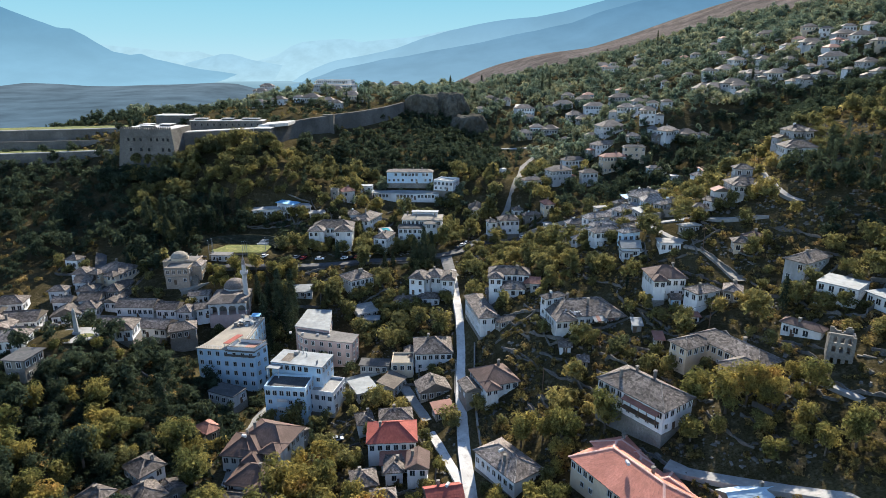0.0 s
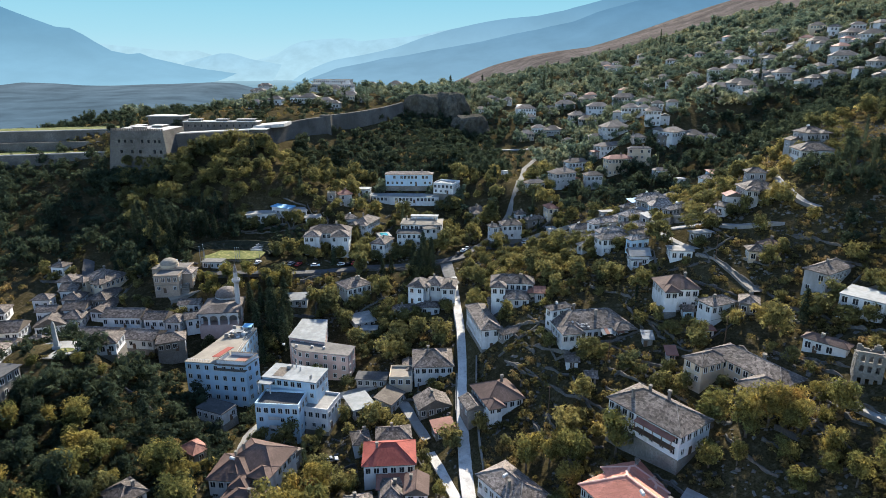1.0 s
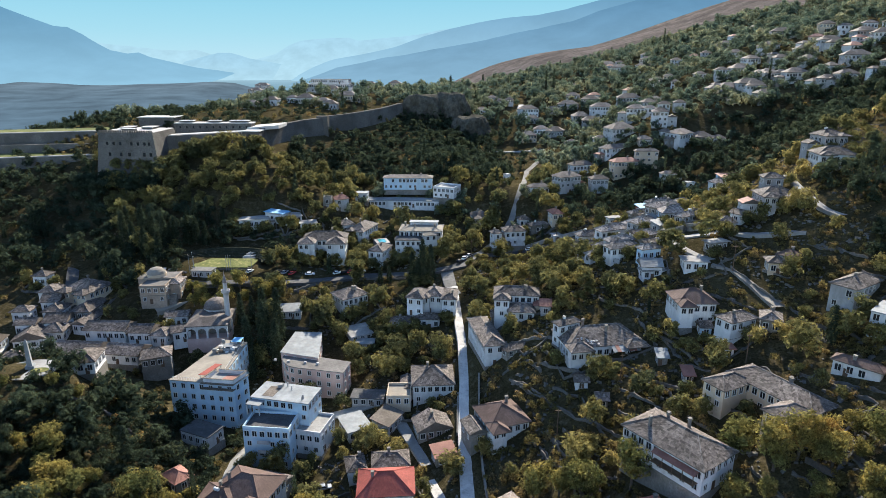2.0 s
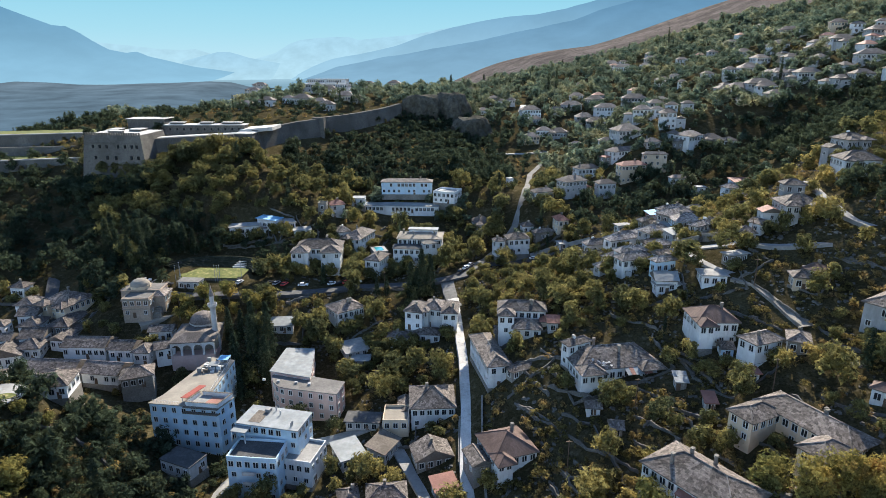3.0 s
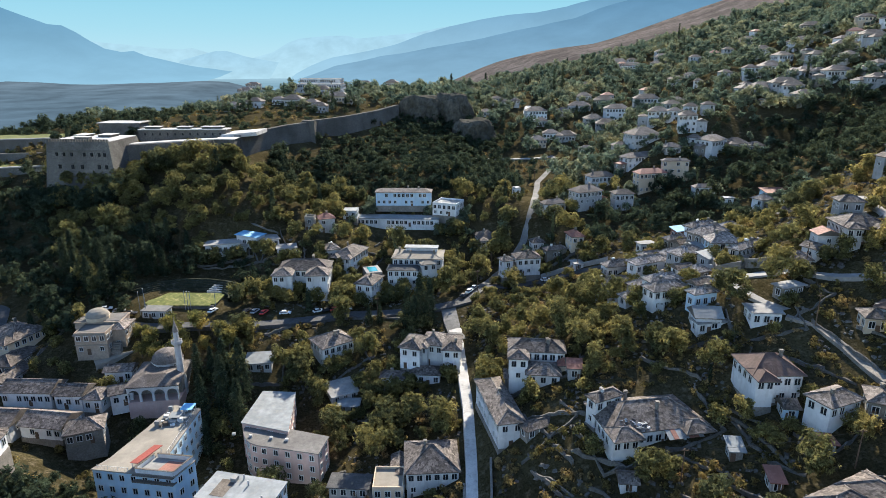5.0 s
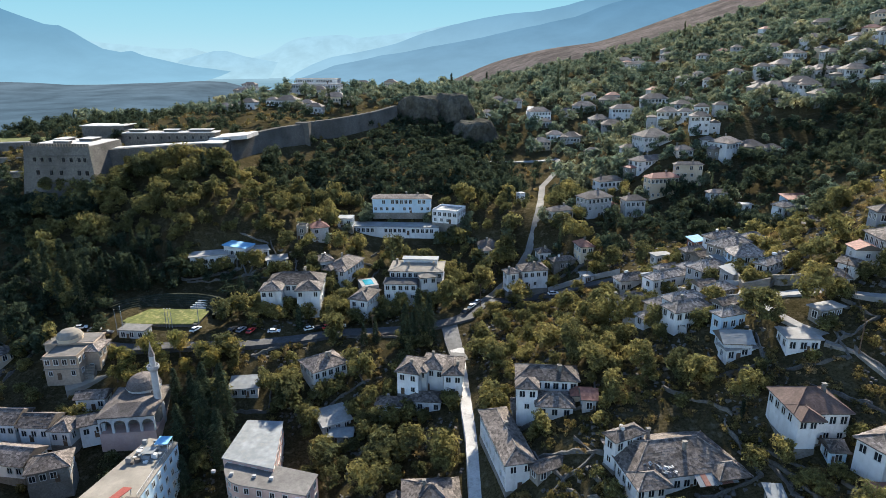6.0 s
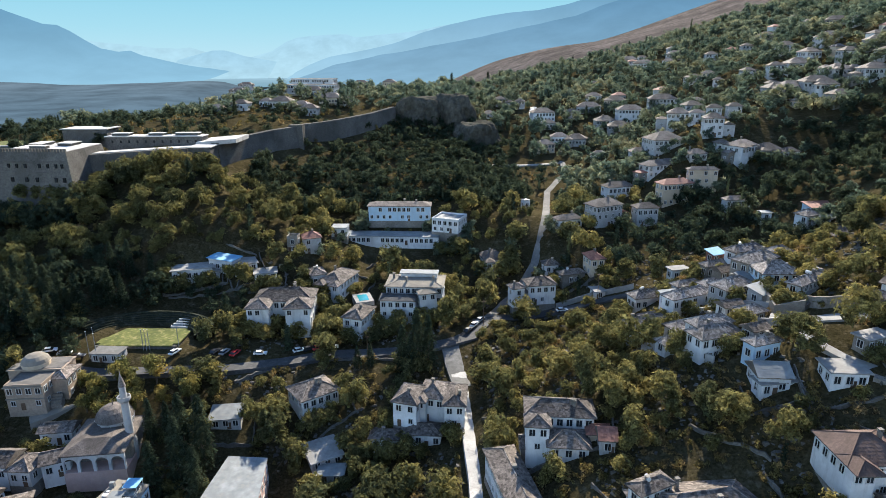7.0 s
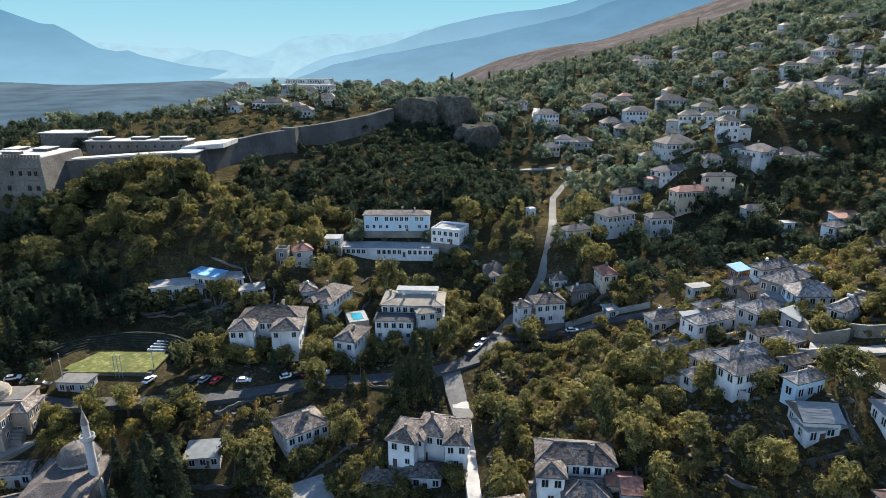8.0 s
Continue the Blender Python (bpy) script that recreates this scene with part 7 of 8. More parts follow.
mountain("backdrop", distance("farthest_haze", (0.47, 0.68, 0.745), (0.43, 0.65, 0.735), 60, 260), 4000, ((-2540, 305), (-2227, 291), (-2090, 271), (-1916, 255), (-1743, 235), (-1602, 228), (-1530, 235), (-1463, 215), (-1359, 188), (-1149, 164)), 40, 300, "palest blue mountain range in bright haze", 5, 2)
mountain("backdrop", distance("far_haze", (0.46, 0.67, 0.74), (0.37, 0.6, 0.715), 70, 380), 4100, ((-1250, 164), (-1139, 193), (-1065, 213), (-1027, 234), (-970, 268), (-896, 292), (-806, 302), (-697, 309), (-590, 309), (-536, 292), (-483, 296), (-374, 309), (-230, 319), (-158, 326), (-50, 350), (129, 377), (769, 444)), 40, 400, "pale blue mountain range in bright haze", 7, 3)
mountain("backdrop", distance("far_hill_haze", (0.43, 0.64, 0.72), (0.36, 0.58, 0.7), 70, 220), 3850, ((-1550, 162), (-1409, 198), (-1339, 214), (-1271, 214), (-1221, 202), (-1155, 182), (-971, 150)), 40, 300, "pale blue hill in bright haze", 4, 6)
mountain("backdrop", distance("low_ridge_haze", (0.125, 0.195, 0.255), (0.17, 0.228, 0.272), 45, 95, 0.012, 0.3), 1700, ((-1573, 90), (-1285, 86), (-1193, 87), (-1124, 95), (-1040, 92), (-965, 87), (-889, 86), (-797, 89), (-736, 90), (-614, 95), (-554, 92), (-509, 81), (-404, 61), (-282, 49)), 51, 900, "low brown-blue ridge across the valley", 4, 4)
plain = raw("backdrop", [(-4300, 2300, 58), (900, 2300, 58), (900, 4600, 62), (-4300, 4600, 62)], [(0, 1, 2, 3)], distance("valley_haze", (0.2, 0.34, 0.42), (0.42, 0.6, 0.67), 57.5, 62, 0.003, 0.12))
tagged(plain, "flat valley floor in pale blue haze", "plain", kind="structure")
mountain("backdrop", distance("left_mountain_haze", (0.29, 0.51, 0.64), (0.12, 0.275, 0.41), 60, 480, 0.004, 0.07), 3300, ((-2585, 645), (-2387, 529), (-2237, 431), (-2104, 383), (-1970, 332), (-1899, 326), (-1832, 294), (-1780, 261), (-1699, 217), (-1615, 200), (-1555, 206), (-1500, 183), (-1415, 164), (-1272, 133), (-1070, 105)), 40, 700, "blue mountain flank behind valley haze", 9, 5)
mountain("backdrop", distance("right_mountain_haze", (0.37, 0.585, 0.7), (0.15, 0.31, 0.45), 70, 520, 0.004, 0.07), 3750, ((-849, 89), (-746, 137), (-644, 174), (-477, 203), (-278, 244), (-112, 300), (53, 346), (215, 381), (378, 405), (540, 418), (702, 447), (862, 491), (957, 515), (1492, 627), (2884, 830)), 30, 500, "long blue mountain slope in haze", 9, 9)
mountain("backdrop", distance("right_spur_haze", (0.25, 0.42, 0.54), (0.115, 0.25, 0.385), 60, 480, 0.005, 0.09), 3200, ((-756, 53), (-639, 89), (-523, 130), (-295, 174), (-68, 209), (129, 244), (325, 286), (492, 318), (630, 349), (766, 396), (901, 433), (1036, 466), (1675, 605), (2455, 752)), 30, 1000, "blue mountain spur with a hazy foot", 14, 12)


# Glowing sheet for the visible sky, with the horizon haze in its colour.
far_sky, n, l = nodes_of("sky_haze")
n.remove(n["Principled BSDF"])
geo_, sep_, rng_ = n.new("ShaderNodeNewGeometry"), n.new("ShaderNodeSeparateXYZ"), n.new("ShaderNodeMapRange")
l.new(geo_.outputs["Position"], sep_.inputs[0])
rng_.inputs[1].default_value, rng_.inputs[2].default_value = 100.0, 900.0
l.new(sep_.outputs[2], rng_.inputs[0])
em_ = n.new("ShaderNodeEmission")
l.new(ramp(n, l, rng_.outputs[0], ((0.0, (0.203, 0.281, 0.3)), (0.35, (0.148, 0.255, 0.287)), (1.0, (0.074, 0.203, 0.265)))), em_.inputs[0])
l.new(em_.outputs[0], n["Material Output"].inputs[0])
arc_ = [(math.sin(radians(a)) * 4850, math.cos(radians(a)) * 4850) for a in range(-52, 53, 4)]
sky_sheet = raw("backdrop", [(x, y, z) for x, y in arc_ for z in (-60, 1150)], [(2 * k, 2 * k + 2, 2 * k + 3, 2 * k + 1) for k in range(len(arc_) - 1)], far_sky)
tagged(sky_sheet, "glowing backdrop of pale cyan sky fading to white haze at the horizon", "sky", kind="structure")


# ---- trees ----
def crown_points(rnd, lobes, leaves, size, flat, tall, leaf):
    """Leaf clumps: small bent quads over several uneven lobes."""
    vs, fs = [], []
    blobs = []
    for i in range(lobes):
        a, k = rnd.uniform(0, 6.283), math.sqrt(rnd.random()) * size * 0.62
        zc = tall * (0.34 + 0.5 * rnd.random() * (1 - (k / size) ** 2 * 0.5))
        blobs.append((Vector((math.cos(a) * k, math.sin(a) * k, zc)), size * rnd.uniform(0.3, 0.52)))
    for i in range(leaves):
        c, r = blobs[rnd.randrange(lobes)]
        n = Vector((rnd.gauss(0, 1), rnd.gauss(0, 1), rnd.gauss(0.25, 0.9)))
        n.normalize()
        p = c + Vector((n.x * r, n.y * r, n.z * r * flat)) * rnd.uniform(0.72, 1.12)
        q = (n + Vector((rnd.gauss(0, 0.42), rnd.gauss(0, 0.42), rnd.gauss(0.35, 0.4)))).normalized()
        u = q.orthogonal().normalized()
        u = (u * math.cos(i) + q.cross(u) * math.sin(i)) * leaf * rnd.uniform(0.6, 1.3)
        v = q.cross(u.normalized()) * leaf * rnd.uniform(0.45, 1.0)
        o = len(vs)
        vs += [p - u - v * 0.6, p + u - v * 0.3, p + v * 1.2]
        fs.append((o, o + 1, o + 2))
    for c, r in blobs:
        o = len(vs)
        rr = r * 0.62
        for dx, dy, dz in ((1, 0, 0), (-1, 0, 0), (0, 1, 0), (0, -1, 0), (0, 0, 1), (0, 0, -1)):
            vs.append(c + Vector((dx, dy, dz * flat)) * rr)
        fs += [(o + a, o + b, o + k) for a, b, k in ((0, 2, 4), (2, 1, 4), (1, 3, 4), (3, 0, 4), (2, 0, 5), (1, 2, 5), (3, 1, 5), (0, 3, 5))]
    return vs, fs


def conifer_points(rnd, leaves, size, tall, leaf, slim=False):
    vs, fs = [], []
    for i in range(leaves):
        f = rnd.random() ** 0.8
        lim = size * ((1 - f) ** 0.75 if not slim else (0.35 + 0.65 * (1 - f)) * min(1, 6 * f + 0.3))
        lim *= 0.75 + 0.25 * math.sin(f * 46)
        a = rnd.uniform(0, 6.283)
        k = lim * rnd.uniform(0.55, 1.08)
        p = Vector((math.cos(a) * k, math.sin(a) * k, tall * (0.08 + 0.92 * f)))
        out = Vector((math.cos(a), math.sin(a), -0.35 if not slim else 1.2)).normalized() * leaf * rnd.uniform(0.8, 1.5)
        sd = Vector((-math.sin(a), math.cos(a), rnd.gauss(0, 0.4))).normalized() * leaf * rnd.uniform(0.35, 0.7)
        o = len(vs)
        vs += [p - sd, p + out * 0.2 - sd * 0.2 + Vector((0, 0, leaf * 0.25)), p + sd, p + out]
        fs.append((o, o + 1, o + 2, o + 3))
    o = len(vs)
    core = 8
    for j, (kz, kr) in enumerate(((0.1, 0.6), (0.5, 0.42), (0.95, 0.05))):
        kr = kr if not slim else (0.5, 0.45, 0.05)[j]
        vs += [Vector((math.cos(6.283 * i / core) * size * kr, math.sin(6.283 * i / core) * size * kr, tall * kz)) for i in range(core)]
    for j in range(2):
        fs += [(o + j * core + i, o + j * core + (i + 1) % core, o + (j + 1) * core + (i + 1) % core, o + (j + 1) * core + i) for i in range(core)]
    return vs, fs


def trunk_mesh(rnd, tall, thick):
    bm = bmesh.new()

    def limb(a, b, r0, r1):
        d = (b - a).normalized()
        u = d.orthogonal().normalized()
        v = d.cross(u)
        rings = []
        for p, r in ((a, r0), (a.lerp(b, 0.5) + u * r0 * 0.5, (r0 + r1) / 2), (b, r1)):
            rings.append([bm.verts.new(p + (u * math.cos(k * 1.0472) + v * math.sin(k * 1.0472)) * r) for k in range(6)])
        for x, y in zip(rings, rings[1:]):
            for k in range(6):
                bm.faces.new((x[k], x[(k + 1) % 6], y[(k + 1) % 6], y[k]))
    top = Vector((0, 0, tall * 0.5))
    limb(Vector((0, 0, -1.2)), top, thick, thick * 0.55)
    for i in range(5):
        a = i * 1.257 + rnd.uniform(-0.3, 0.3)
        limb(Vector((0, 0, tall * rnd.uniform(0.28, 0.5))), Vector((math.cos(a) * tall * 0.24, math.sin(a) * tall * 0.24, tall * rnd.uniform(0.55, 0.78))), thick * 0.45, thick * 0.12)
    me = bpy.data.meshes.new("trunk")
    bm.to_mesh(me)
    bm.free()
    me.materials.append(M["bark"])
    return me


def mesh_of(name, vf, material):
    me = bpy.data.meshes.new(name)
    me.from_pydata([tuple(v) for v in vf[0]], [], vf[1])
    me.materials.append(material)
    return me


trnd = random.Random(11)
NEAR_CROWNS = [mesh_of("crown", crown_points(trnd, 12 + i, 1250, 3.2, 0.85, 7.0 + 0.5 * i, 0.34), M["leaf"]) for i in range(5)]
NEAR_CONES = [mesh_of("crown", conifer_points(trnd, 700, 2.6, 13, 0.5), M["needle_shade"]), mesh_of("crown", conifer_points(trnd, 600, 1.3, 12, 0.42, True), M["needle_shade"])]
# Broadleaf crowns for shaded banks: the shade is in their leaf colour.
SHADE_CROWNS = [mesh_of("crown", crown_points(trnd, 12 + i, 1250, 3.2, 0.85, 7.0 + 0.5 * i, 0.34), M["needle_shade"]) for i in range(3)]
TRUNKS = [trunk_mesh(trnd, 7.5, 0.28) for i in range(3)]
CONE_TRUNK = trunk_mesh(trnd, 9, 0.25)
MID = [crown_points(trnd, 10, 400, 3.2, 0.85, 7.0, 0.52) for i in range(6)]
FAR = [crown_points(trnd, 7, 104, 3.3, 0.85, 6.6, 0.72) for i in range(7)]
SCRUB = [crown_points(trnd, 3, 48, 1.7, 0.75, 2.2, 0.42) for i in range(6)]
CONE = [conifer_points(trnd, 220, 2.6, 13, 0.9), conifer_points(trnd, 160, 1.3, 12, 0.7, True)]


def arrays(vf):
    v = np.array([tuple(p) for p in vf[0]])
    return v, vf[1]


def stuff(name, protos, spots, material, label, category):
    """Many plants in one mesh: each a turned, scaled copy of one of the forms."""
    protos = [arrays(p) for p in protos]
    vs, fs, off = [], [], 0
    rnd = random.Random(len(spots))
    for x, y, s in spots:
        v, f = protos[rnd.randrange(len(protos))]
        a = rnd.uniform(0, 6.283)
        c, k = math.cos(a), math.sin(a)
        sz = s * rnd.uniform(0.8, 1.2)
        z = ground_at(x, y) - 0.5
        vs.append(np.stack([x + s * (v[:, 0] * c - v[:, 1] * k), y + s * (v[:, 0] * k + v[:, 1] * c), z + sz * v[:, 2]], 1))
        fs += [tuple(i + off for i in q) for q in f]
        off += len(v)
    me = bpy.data.meshes.new(name)
    me.from_pydata(np.concatenate(vs).tolist(), [], fs)
    me.materials.append(material)
    return tagged(new(name, me), label, category, kind="stuff")


FT = np.array(FOOT)
RD = np.array(ROADS)


def is_free(x, y, r=0.0):
    dx, dy = x - FT[:, 0], y - FT[:, 1]
    u, v = np.abs(dx * FT[:, 2] + dy * FT[:, 3]), np.abs(-dx * FT[:, 3] + dy * FT[:, 2])
    if np.any((u < FT[:, 4] + r) & (v < FT[:, 5] + r)):
        return False
    return not np.any(np.hypot(x - RD[:, 0], y - RD[:, 1]) < RD[:, 2] + r)


def wooded(x, y):
    """How thickly trees stand, 0 to 1."""
    n = noise.noise(Vector((x * 0.018, y * 0.018, 3.1)))
    if x < -92 and 186 < y < 262:
        return 0.1 if x > -188 and (y > 204 or x < -128) else 0.7
    if y > 800:
        return 0.75 + 0.5 * n
    if y > 560:
        return 0.85 + 0.4 * n if x > -60 else 0.5 + 0.5 * n
    if x < -189 and 370 < y < 446:
        return 0.12
    if x < -190 and y > 420:
        return 0.8
    if -85 < x < 30 and 388 < y < 520:
        return 0.5
    if y > 285 and x < 30 and y > 300 + 0.1 * x:
        if y > 395 and x < -30:
            return 0.3
        return 0.95 if x < -75 or y > 385 else 0.8 if y < 335 else 0.75
    if 76 < x < 126 and 208 < y < 252:
        return 0.25 + 0.3 * n
    if 52 < x < 106 and 226 < y < 300:
        return 0.16 + 0.3 * n
    if x > 75 and 250 < y < 316:
        return 0.3 + 0.4 * n
    if x > 150 and 316 < y < 440:
        return 0.92
    if y > 400 and x > 30:
        return 0.82 + 0.4 * n
    if (x > 100 and y > 316 and y < 380) or (x > 64 and 316 < y < 374):
        return 0.9
    if 12 < x < 75 and 212 < y < 260:
        return 0.95
    if x > 72 and y < 152:
        return 0.4 + 0.3 * n
    if x < -60 and y < 185:
        return 0.95
    if 12 < x < 125 and 150 < y < 212:
        return 0.42 + 0.5 * n
    if x > 95 and y < 250:
        return 0.6 + 0.4 * n
    return (0.74 if y < 250 else 0.68) + 0.4 * n


spots_near, spots_mid, spots_far, spots_scrub, spots_cone, spots_evergreen_shade = [], [], [], [], [], []
prnd = random.Random(5)
gap = 5.8
j = 0
y = 92.0
while y < 940:
    g = gap * 0.93 if y < 260 else gap if y < 420 else gap * 1.42
    half = 0.80 * y + 35
    x = max(-300.0 if y < 420 else -460.0 if y < 540 else -640.0, -half)
    while x < min(430.0, half):
        px, py = x + prnd.uniform(-0.45, 0.45) * g, y + prnd.uniform(-0.45, 0.45) * g
        x += g
        if py > 720 and px < 40:
            continue
        keep, size, roll = prnd.random(), prnd.random(), prnd.random()
        if keep > wooded(px, py):
            if is_free(px, py, 0.3) and not (-180 < px < -92 and 204 < py < 262 and roll > 0.3) and roll < 0.95 and py < 560:
                spots_scrub.append((px, py, 0.8 + 0.9 * size))
            continue
        if not is_free(px, py, 0.2 if -75 < px < 20 and 280 < py < 340 else 2.4 if py > 340 and px > 20 else 1.1):
            if py < 330 and is_free(px, py, 0.0):
                spots_scrub.append((px, py, 0.55 + 0.4 * size))
            continue
        if py < 300 and is_free(px + 2.9, py + 1.3, 0.2):
            spots_scrub.append((px + 2.9, py + 1.3, 0.7 + 0.7 * roll))
        s = 0.72 + 1.05 * size * size
        if py < 238 and -125 < px < 110 and len(spots_near) < 290:
            spots_near.append((px, py, s, roll))
        elif roll < (0.2 if px > 128 and 190 < py < 256 else 0.04):
            spots_cone.append((px, py, 0.7 + 0.4 * size))
        # Dark leaves: shade of banks put into colour, with real evergreens at right.
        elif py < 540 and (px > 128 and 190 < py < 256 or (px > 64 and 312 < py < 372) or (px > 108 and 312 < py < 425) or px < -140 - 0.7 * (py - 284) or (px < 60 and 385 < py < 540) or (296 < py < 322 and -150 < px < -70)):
            spots_evergreen_shade.append((px, py, s))
        elif py < 400:
            spots_mid.append((px, py, s))
        else:
            spots_far.append((px, py, s * 1.3))
    y += g


def conifer(px, py, s, kind=0, tall=1.0):
    tree = new("conifer")
    tree.matrix_world = Matrix.Translation((px, py, ground_at(px, py) - 0.3)) @ Matrix.Rotation(px, 4, "Z") @ Matrix.Diagonal((s, s, s * tall, 1))
    for nm, me in (("trunk", CONE_TRUNK), ("crown", NEAR_CONES[kind])):
        o = new(nm, me)
        o.parent = tree
    tagged(tree, "slim dark green cypress" if kind else "tall dark green conifer with drooping boughs", "tree", "tall conifers")


conifer(-68, 235, 1.75, 0, 1.0)
conifer(-62, 230, 1.6, 0, 0.95)
conifer(-73, 231, 1.5, 0, 1.0)
conifer(-64, 241, 1.7, 0, 1.05)
conifer(-70, 243, 1.6, 0, 1.0)
for k in range(7):
    conifer(-98.0 + 28.0 * math.cos(radians(122 + 10.5 * k)), 284.0 + (21.0 + 3.0 * (k % 3)) * math.sin(radians(122 + 10.5 * k)), 1.15 + 0.12 * (k % 4), 0, 0.85)
for k, (px, py) in enumerate(((-133, 284), (-127, 291), (-141, 300), (-141, 290), (-134, 295), (-147, 294), (-150, 304))):
    conifer(px, py, 1.45 + 0.13 * (k % 3), 0, 0.85)
conifer(-69, 222, 1.0, 0, 1.0)
conifer(101, 643, 1.7, 1, 1.2)
conifer(109, 646, 1.7, 1, 1.25)
conifer(262, 786, 1.5, 1, 1.2)
conifer(-9.0, 274.5, 1.6, 0, 1.0)
conifer(-5.5, 275.0, 1.4, 0, 1.0)
conifer(-13.3, 272.9, 1.4, 0, 0.9)
conifer(-11.0, 271.9, 1.2, 0, 0.9)
conifer(-23.7, 275.6, 0.8, 0, 0.8)
conifer(-27.6, 274.8, 0.8, 0, 0.8)
conifer(-79.9, 246.4, 1.1, 0, 1.0)
conifer(-75.6, 247.2, 1.0, 0, 1.0)
conifer(227.7, 465.9, 1.2, 1, 1.3)
conifer(-201.4, 873.9, 1.1, 1, 1.2)
conifer(-198.3, 310.5, 1.1, 0, 1.0)
conifer(-191.9, 306.9, 0.9, 0, 1.0)
conifer(-121.8, 314.5, 1.1, 0, 1.0)
conifer(-115.7, 315.2, 1.2, 0, 1.0)
conifer(-122.8, 310.4, 1.0, 0, 1.0)
conifer(-111.6, 158.4, 0.9, 1, 1.0)
conifer(-73.6, 156.5, 0.8, 0, 0.8)
conifer(-142.4, 262.9, 0.9, 0, 0.9)
conifer(65.7, 205.2, 0.7, 1, 0.8)
conifer(197.4, 308.0, 1.2, 1, 1.2)
conifer(137.9, 224.1, 1.0, 1, 1.3)
conifer(143.4, 223.5, 1.1, 1, 1.3)
conifer(145.7, 217.0, 1.2, 1, 1.3)
conifer(148.8, 212.1, 1.2, 1, 1.3)
conifer(153.8, 212.7, 1.2, 1, 1.3)

for px, py, s, roll in spots_near:
    tree = new("tree")
    cone = roll < 0.02
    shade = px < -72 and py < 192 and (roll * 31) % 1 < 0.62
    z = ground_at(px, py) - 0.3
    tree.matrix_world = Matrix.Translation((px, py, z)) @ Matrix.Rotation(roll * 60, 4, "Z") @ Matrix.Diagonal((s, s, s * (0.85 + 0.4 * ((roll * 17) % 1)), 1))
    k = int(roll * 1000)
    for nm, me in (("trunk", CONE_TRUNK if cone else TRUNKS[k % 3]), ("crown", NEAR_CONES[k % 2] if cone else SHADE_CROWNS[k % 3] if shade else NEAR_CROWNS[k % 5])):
        o = new(nm, me)
        o.parent = tree
    tagged(tree, "dark green conifer on the town slope" if cone else "broadleaf tree on a steep bank with shade in its leaf colour" if shade else "broadleaf tree with olive and yellowing autumn leaves", "tree", "trees among the houses")
for k, (px, py) in enumerate(((-104, 261), (-99, 257), (-94, 262), (-89, 258), (-85, 263), (-81, 257), (-77, 262), (-88, 253), (-95, 252), (-73, 258), (-101, 254), (-70, 265))):
    tree = new("tree")
    s = 0.95 + 0.09 * ((k * 7) % 5)
    tree.matrix_world = Matrix.Translation((px, py, ground_at(px, py) - 0.3)) @ Matrix.Rotation(k * 1.7, 4, "Z") @ Matrix.Diagonal((s, s, s, 1))
    for nm, me in (("trunk", TRUNKS[k % 3]), ("crown", NEAR_CROWNS[k % 5])):
        o = new(nm, me)
        o.parent = tree
    tagged(tree, "broadleaf tree turning yellow and brown beside the road", "tree", "roadside trees")
for k in range(22):
    a, rho = radians(185 + 8.0 * k), 16.5 + (k * 5) % 9
    tree = new("tree")
    s = 0.55 + 0.05 * (k % 5)
    tree.matrix_world = Matrix.Translation((-117.5 + 0.62 * rho * math.cos(a), 179.5 + 0.5 * rho * math.sin(a), 50.0 + float(np.interp(rho, (13.6, 19.0, 26.0), (-1.3, -5.0, -11.0))) - 0.4)) @ Matrix.Rotation(k, 4, "Z") @ Matrix.Diagonal((s, s, s, 1))
    # Two crowns in three have shade in their leaf colour.
    for nm, me in (("trunk", TRUNKS[k % 3]), ("crown", SHADE_CROWNS[k % 3] if k % 3 else NEAR_CROWNS[k % 5])):
        o = new(nm, me)
        o.parent = tree
    tagged(tree, "small green tree below the obelisk terrace", "tree", "trees below the terrace")
# tall trees along the foot of the castle walls
foot = ((-200.0, 352.0), (-156.0, 343.0), (-146.0, 362.0), (-120.0, 373.0), (-100.0, 386.0), (-88.0, 424.0), (-74.0, 446.0))
frnd = random.Random(19)
for (x0, y0), (x1, y1) in zip(foot, foot[1:]):
    for k in range(int(math.hypot(x1 - x0, y1 - y0) / 2.6)):
        f = frnd.random()
        px, py = x0 + (x1 - x0) * f + frnd.uniform(-3, 3), y0 + (y1 - y0) * f + frnd.uniform(-5, 2)
        if is_free(px, py, 0.0):
            (spots_evergreen_shade if px < -152 or py > 392 else spots_mid).append((px, py, frnd.uniform(1.35, 1.9)))
for k, (px, py) in enumerate(((-121, 280), (-117, 277), (-124, 285), (-119, 284), (-122, 292), (-128, 280), (-115, 272), (-126, 275), (-120, 299), (-113, 303), (-104, 306), (-82, 303), (-77, 297), (-79, 290))):
    spots_evergreen_shade.append((px, py, 0.75 + 0.12 * (k % 4)))
for k, (px, py) in enumerate(((-140, 267), (-136, 262), (-131, 257), (-128, 265), (-123, 263), (-146, 273), (-133, 270), (-138, 277), (-128, 250), (-133, 248), (-122, 246), (-87, 246), (-92, 242))):
    if is_free(px, py, 0.0):
        spots_mid.append((px, py, 0.7 + 0.1 * (k % 4)))
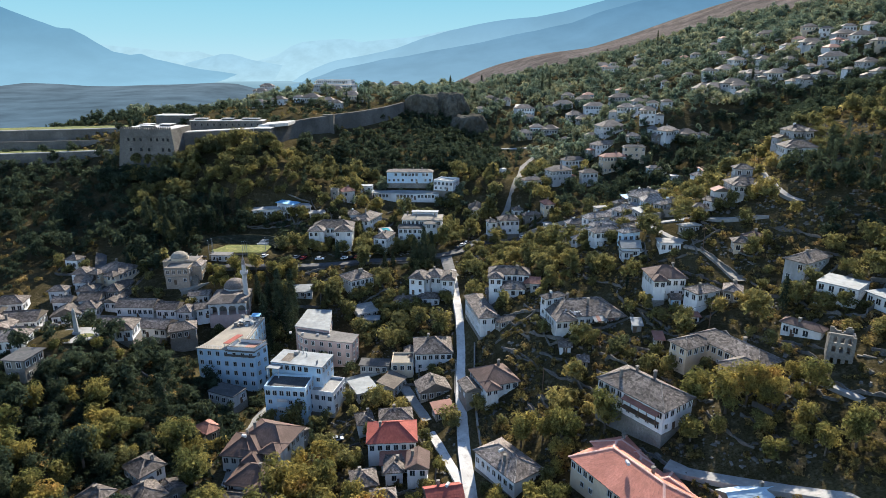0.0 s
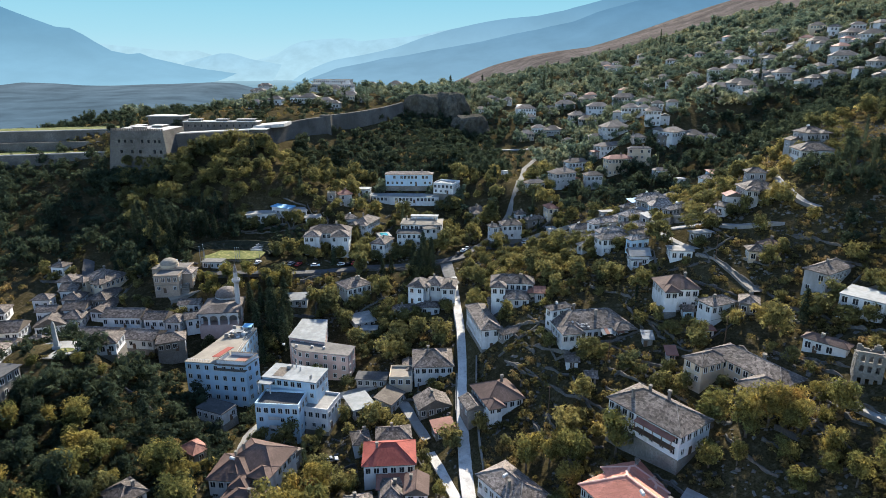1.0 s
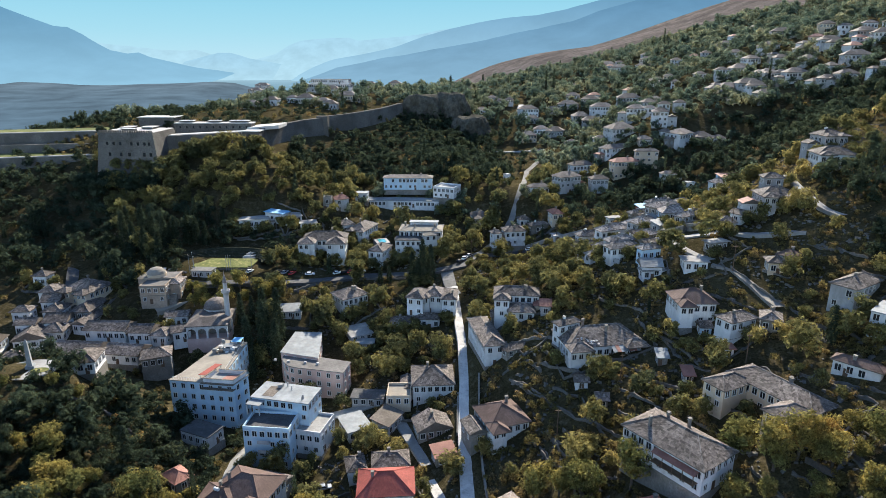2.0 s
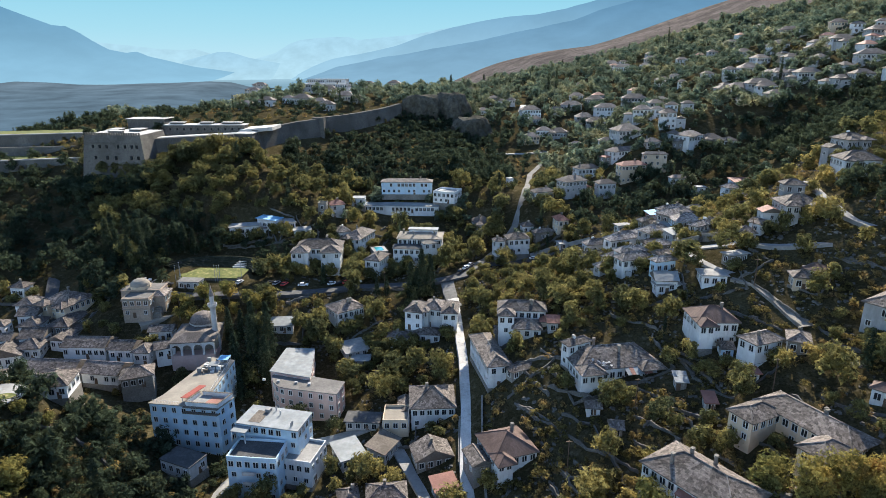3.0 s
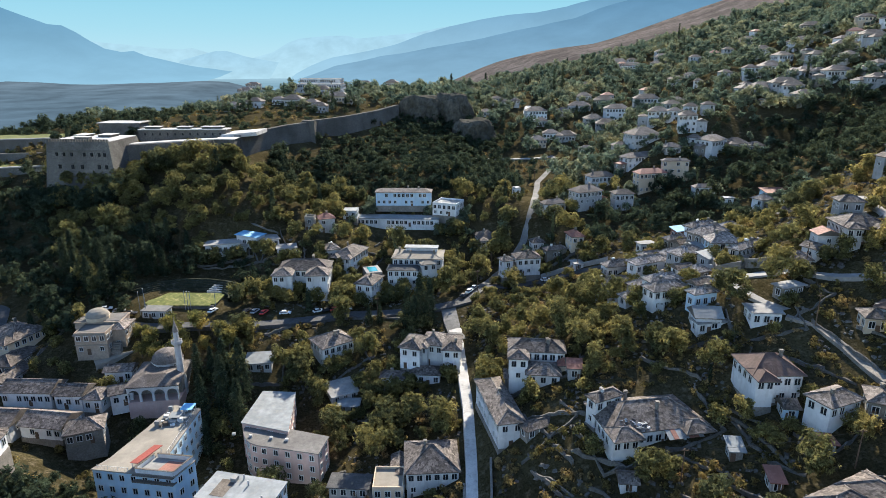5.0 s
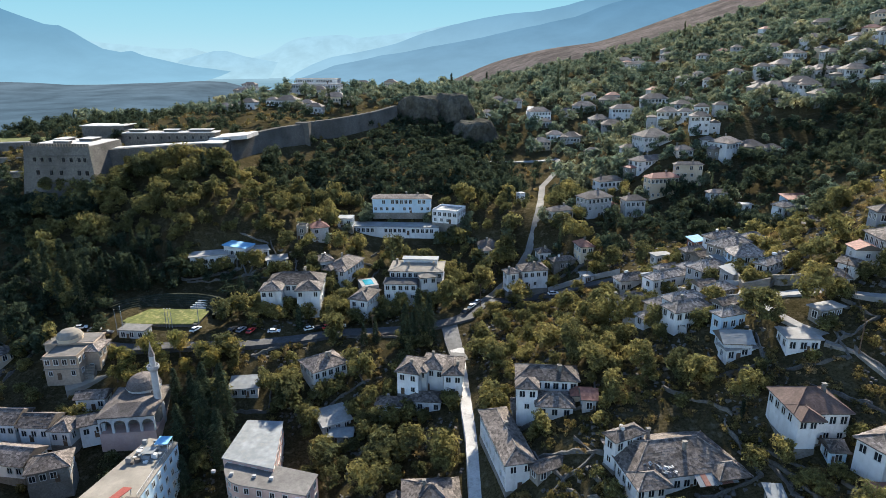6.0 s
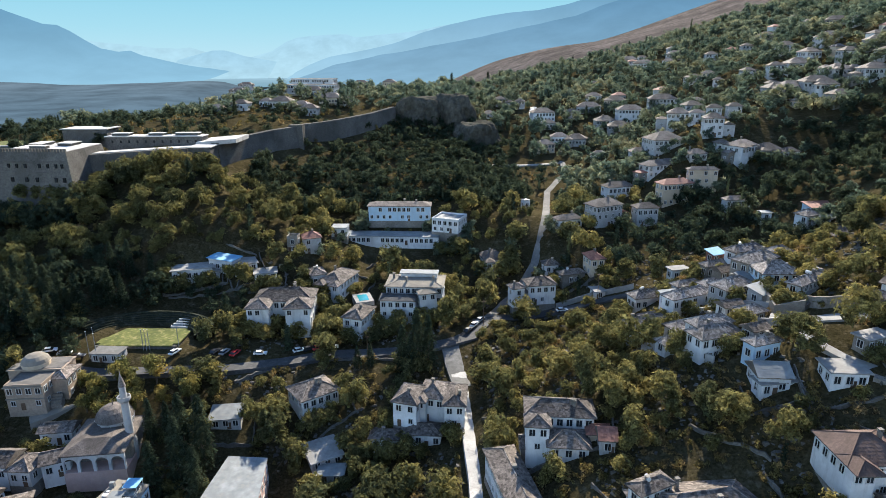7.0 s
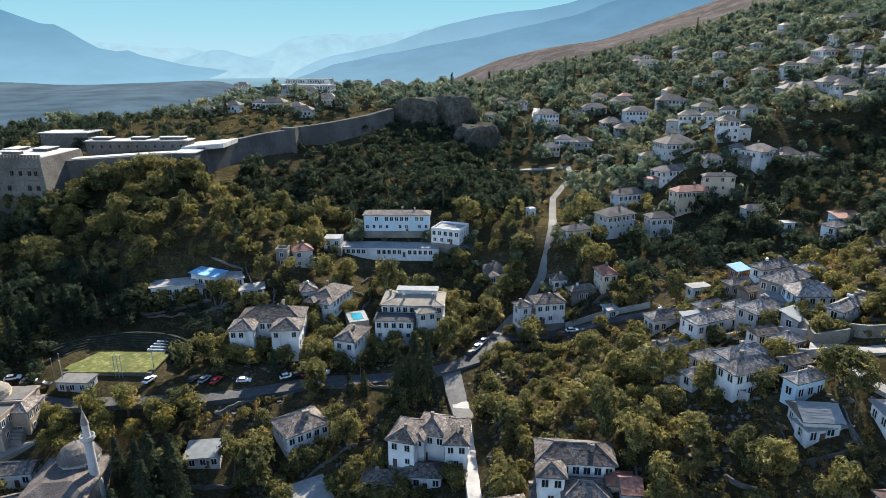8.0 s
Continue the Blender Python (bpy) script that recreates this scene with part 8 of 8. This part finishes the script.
# shrubs and small trees against the houses
hrnd = random.Random(77)
for hx, hy, rot, w, d in PLANTED:
    c_, s_ = math.cos(radians(rot)), math.sin(radians(rot))
    for k in range(int((w + d) * (0.4 if hy < 235 else 1.0 if hy < 480 else 0.55))):
        side, f, out = hrnd.randrange(4), hrnd.uniform(-0.55, 0.55), hrnd.uniform(1.2, 3.4)
        u, v = ((f * w, -d / 2 - out), (f * w, d / 2 + out), (-w / 2 - out, f * d), (w / 2 + out, f * d))[side]
        px, py = hx + u * c_ - v * s_, hy + u * s_ + v * c_
        size, roll = hrnd.random(), hrnd.random()
        if py > hy + 0.35 * d or not is_free(px, py, -0.5):
            continue
        if roll < (0.65 if hy > 235 else 0.3):
            (spots_mid if hy < 330 else spots_far).append((px, py, 0.6 + 0.5 * size))
        elif len(spots_scrub) < 7200:
            spots_scrub.append((px, py, (0.45 if hy < 250 else 0.8) + 0.6 * size))
stuff("woodland", MID, spots_mid, M["leaf_wood"], "dense woodland of dark green and yellowing trees", "trees")
stuff("evergreen_shade_wood", FAR, spots_evergreen_shade, M["needle_shade"], "dark woodland, part evergreen, part with the castle bank's shade in its leaf colour", "trees")
stuff("far_woodland", FAR, spots_far, M["leaf_haze"], "distant trees scattered over the hillside, haze mixed into their leaf colour", "trees")
for k in range(7000):
    px, py = prnd.uniform(8, 165), prnd.uniform(96, 300 if k % 3 else 225)
    if is_free(px, py, 0.1) and noise.noise(Vector((px * 0.05, py * 0.05, 4.0))) > -0.25 and len(spots_scrub) < 11500:
        spots_scrub.append((px, py, 0.35 + 0.75 * prnd.random() ** 2))
stuff("scrub", SCRUB, spots_scrub, M["bush"], "low dry bushes and weeds between houses", "bushes")
crnd = random.Random(31)
rv, rf = [], []
for k in range(15000):
    px, py = crnd.uniform(-70, 190), crnd.uniform(115, 330)
    if not is_free(px, py, 0.2) or noise.noise(Vector((px * 0.06, py * 0.06, 9.0))) < -0.05:
        continue
    s, a = crnd.uniform(0.15, 0.55), crnd.uniform(0, 3.14)
    z = ground_at(px, py)
    o = len(rv)
    w_, d_ = s * crnd.uniform(0.6, 2.2), s
    for dz, t_ in ((-0.3, 1.0), (s * crnd.uniform(0.3, 0.9), 0.7)):
        for sx, sy in ((-1, -1), (1, -1), (1, 1), (-1, 1)):
            u_, v_ = sx * w_ * t_ * crnd.uniform(0.7, 1.2), sy * d_ * t_ * crnd.uniform(0.7, 1.2)
            rv.append((px + u_ * math.cos(a) - v_ * math.sin(a), py + u_ * math.sin(a) + v_ * math.cos(a), z + dz))
    rf += [tuple(o + q for q in f) for f in ((4, 5, 6, 7), (0, 1, 5, 4), (1, 2, 6, 5), (2, 3, 7, 6), (3, 0, 4, 7))]
tagged(raw("rubble", rv, rf, M["castle"]), "scattered pale rubble and slabs in the gardens", "rubble", kind="stuff")
# Scrub of the dark banks, their shade put into the leaf colour.
spots_dark = []
for k in range(2600):
    px, py = prnd.uniform(-112, 38), prnd.uniform(388, 545)
    if is_free(px, py, -0.5) and px > -103 + max(0.0, (py - 395)) * 0.52 and len(spots_dark) < 950:
        spots_dark.append((px, py, 1.2 + 1.3 * prnd.random()))
for k in range(3000):
    px, py = prnd.uniform(-135, -58), prnd.uniform(104, 198)
    if is_free(px, py, 0.2) and math.hypot(px + 117.5, py - 179.5) > 15 and len(spots_dark) < 2500:
        spots_dark.append((px, py, 0.75 + 0.75 * prnd.random()))
stuff("shade_scrub", SCRUB, spots_dark, M["needle_shade"], "scrub below the rampart and on the near bank, shade mixed into its leaves", "bushes")
stuff("conifers", CONE, spots_cone, M["needle_shade"], "dark conifers and cypresses among broadleaf trees", "trees")
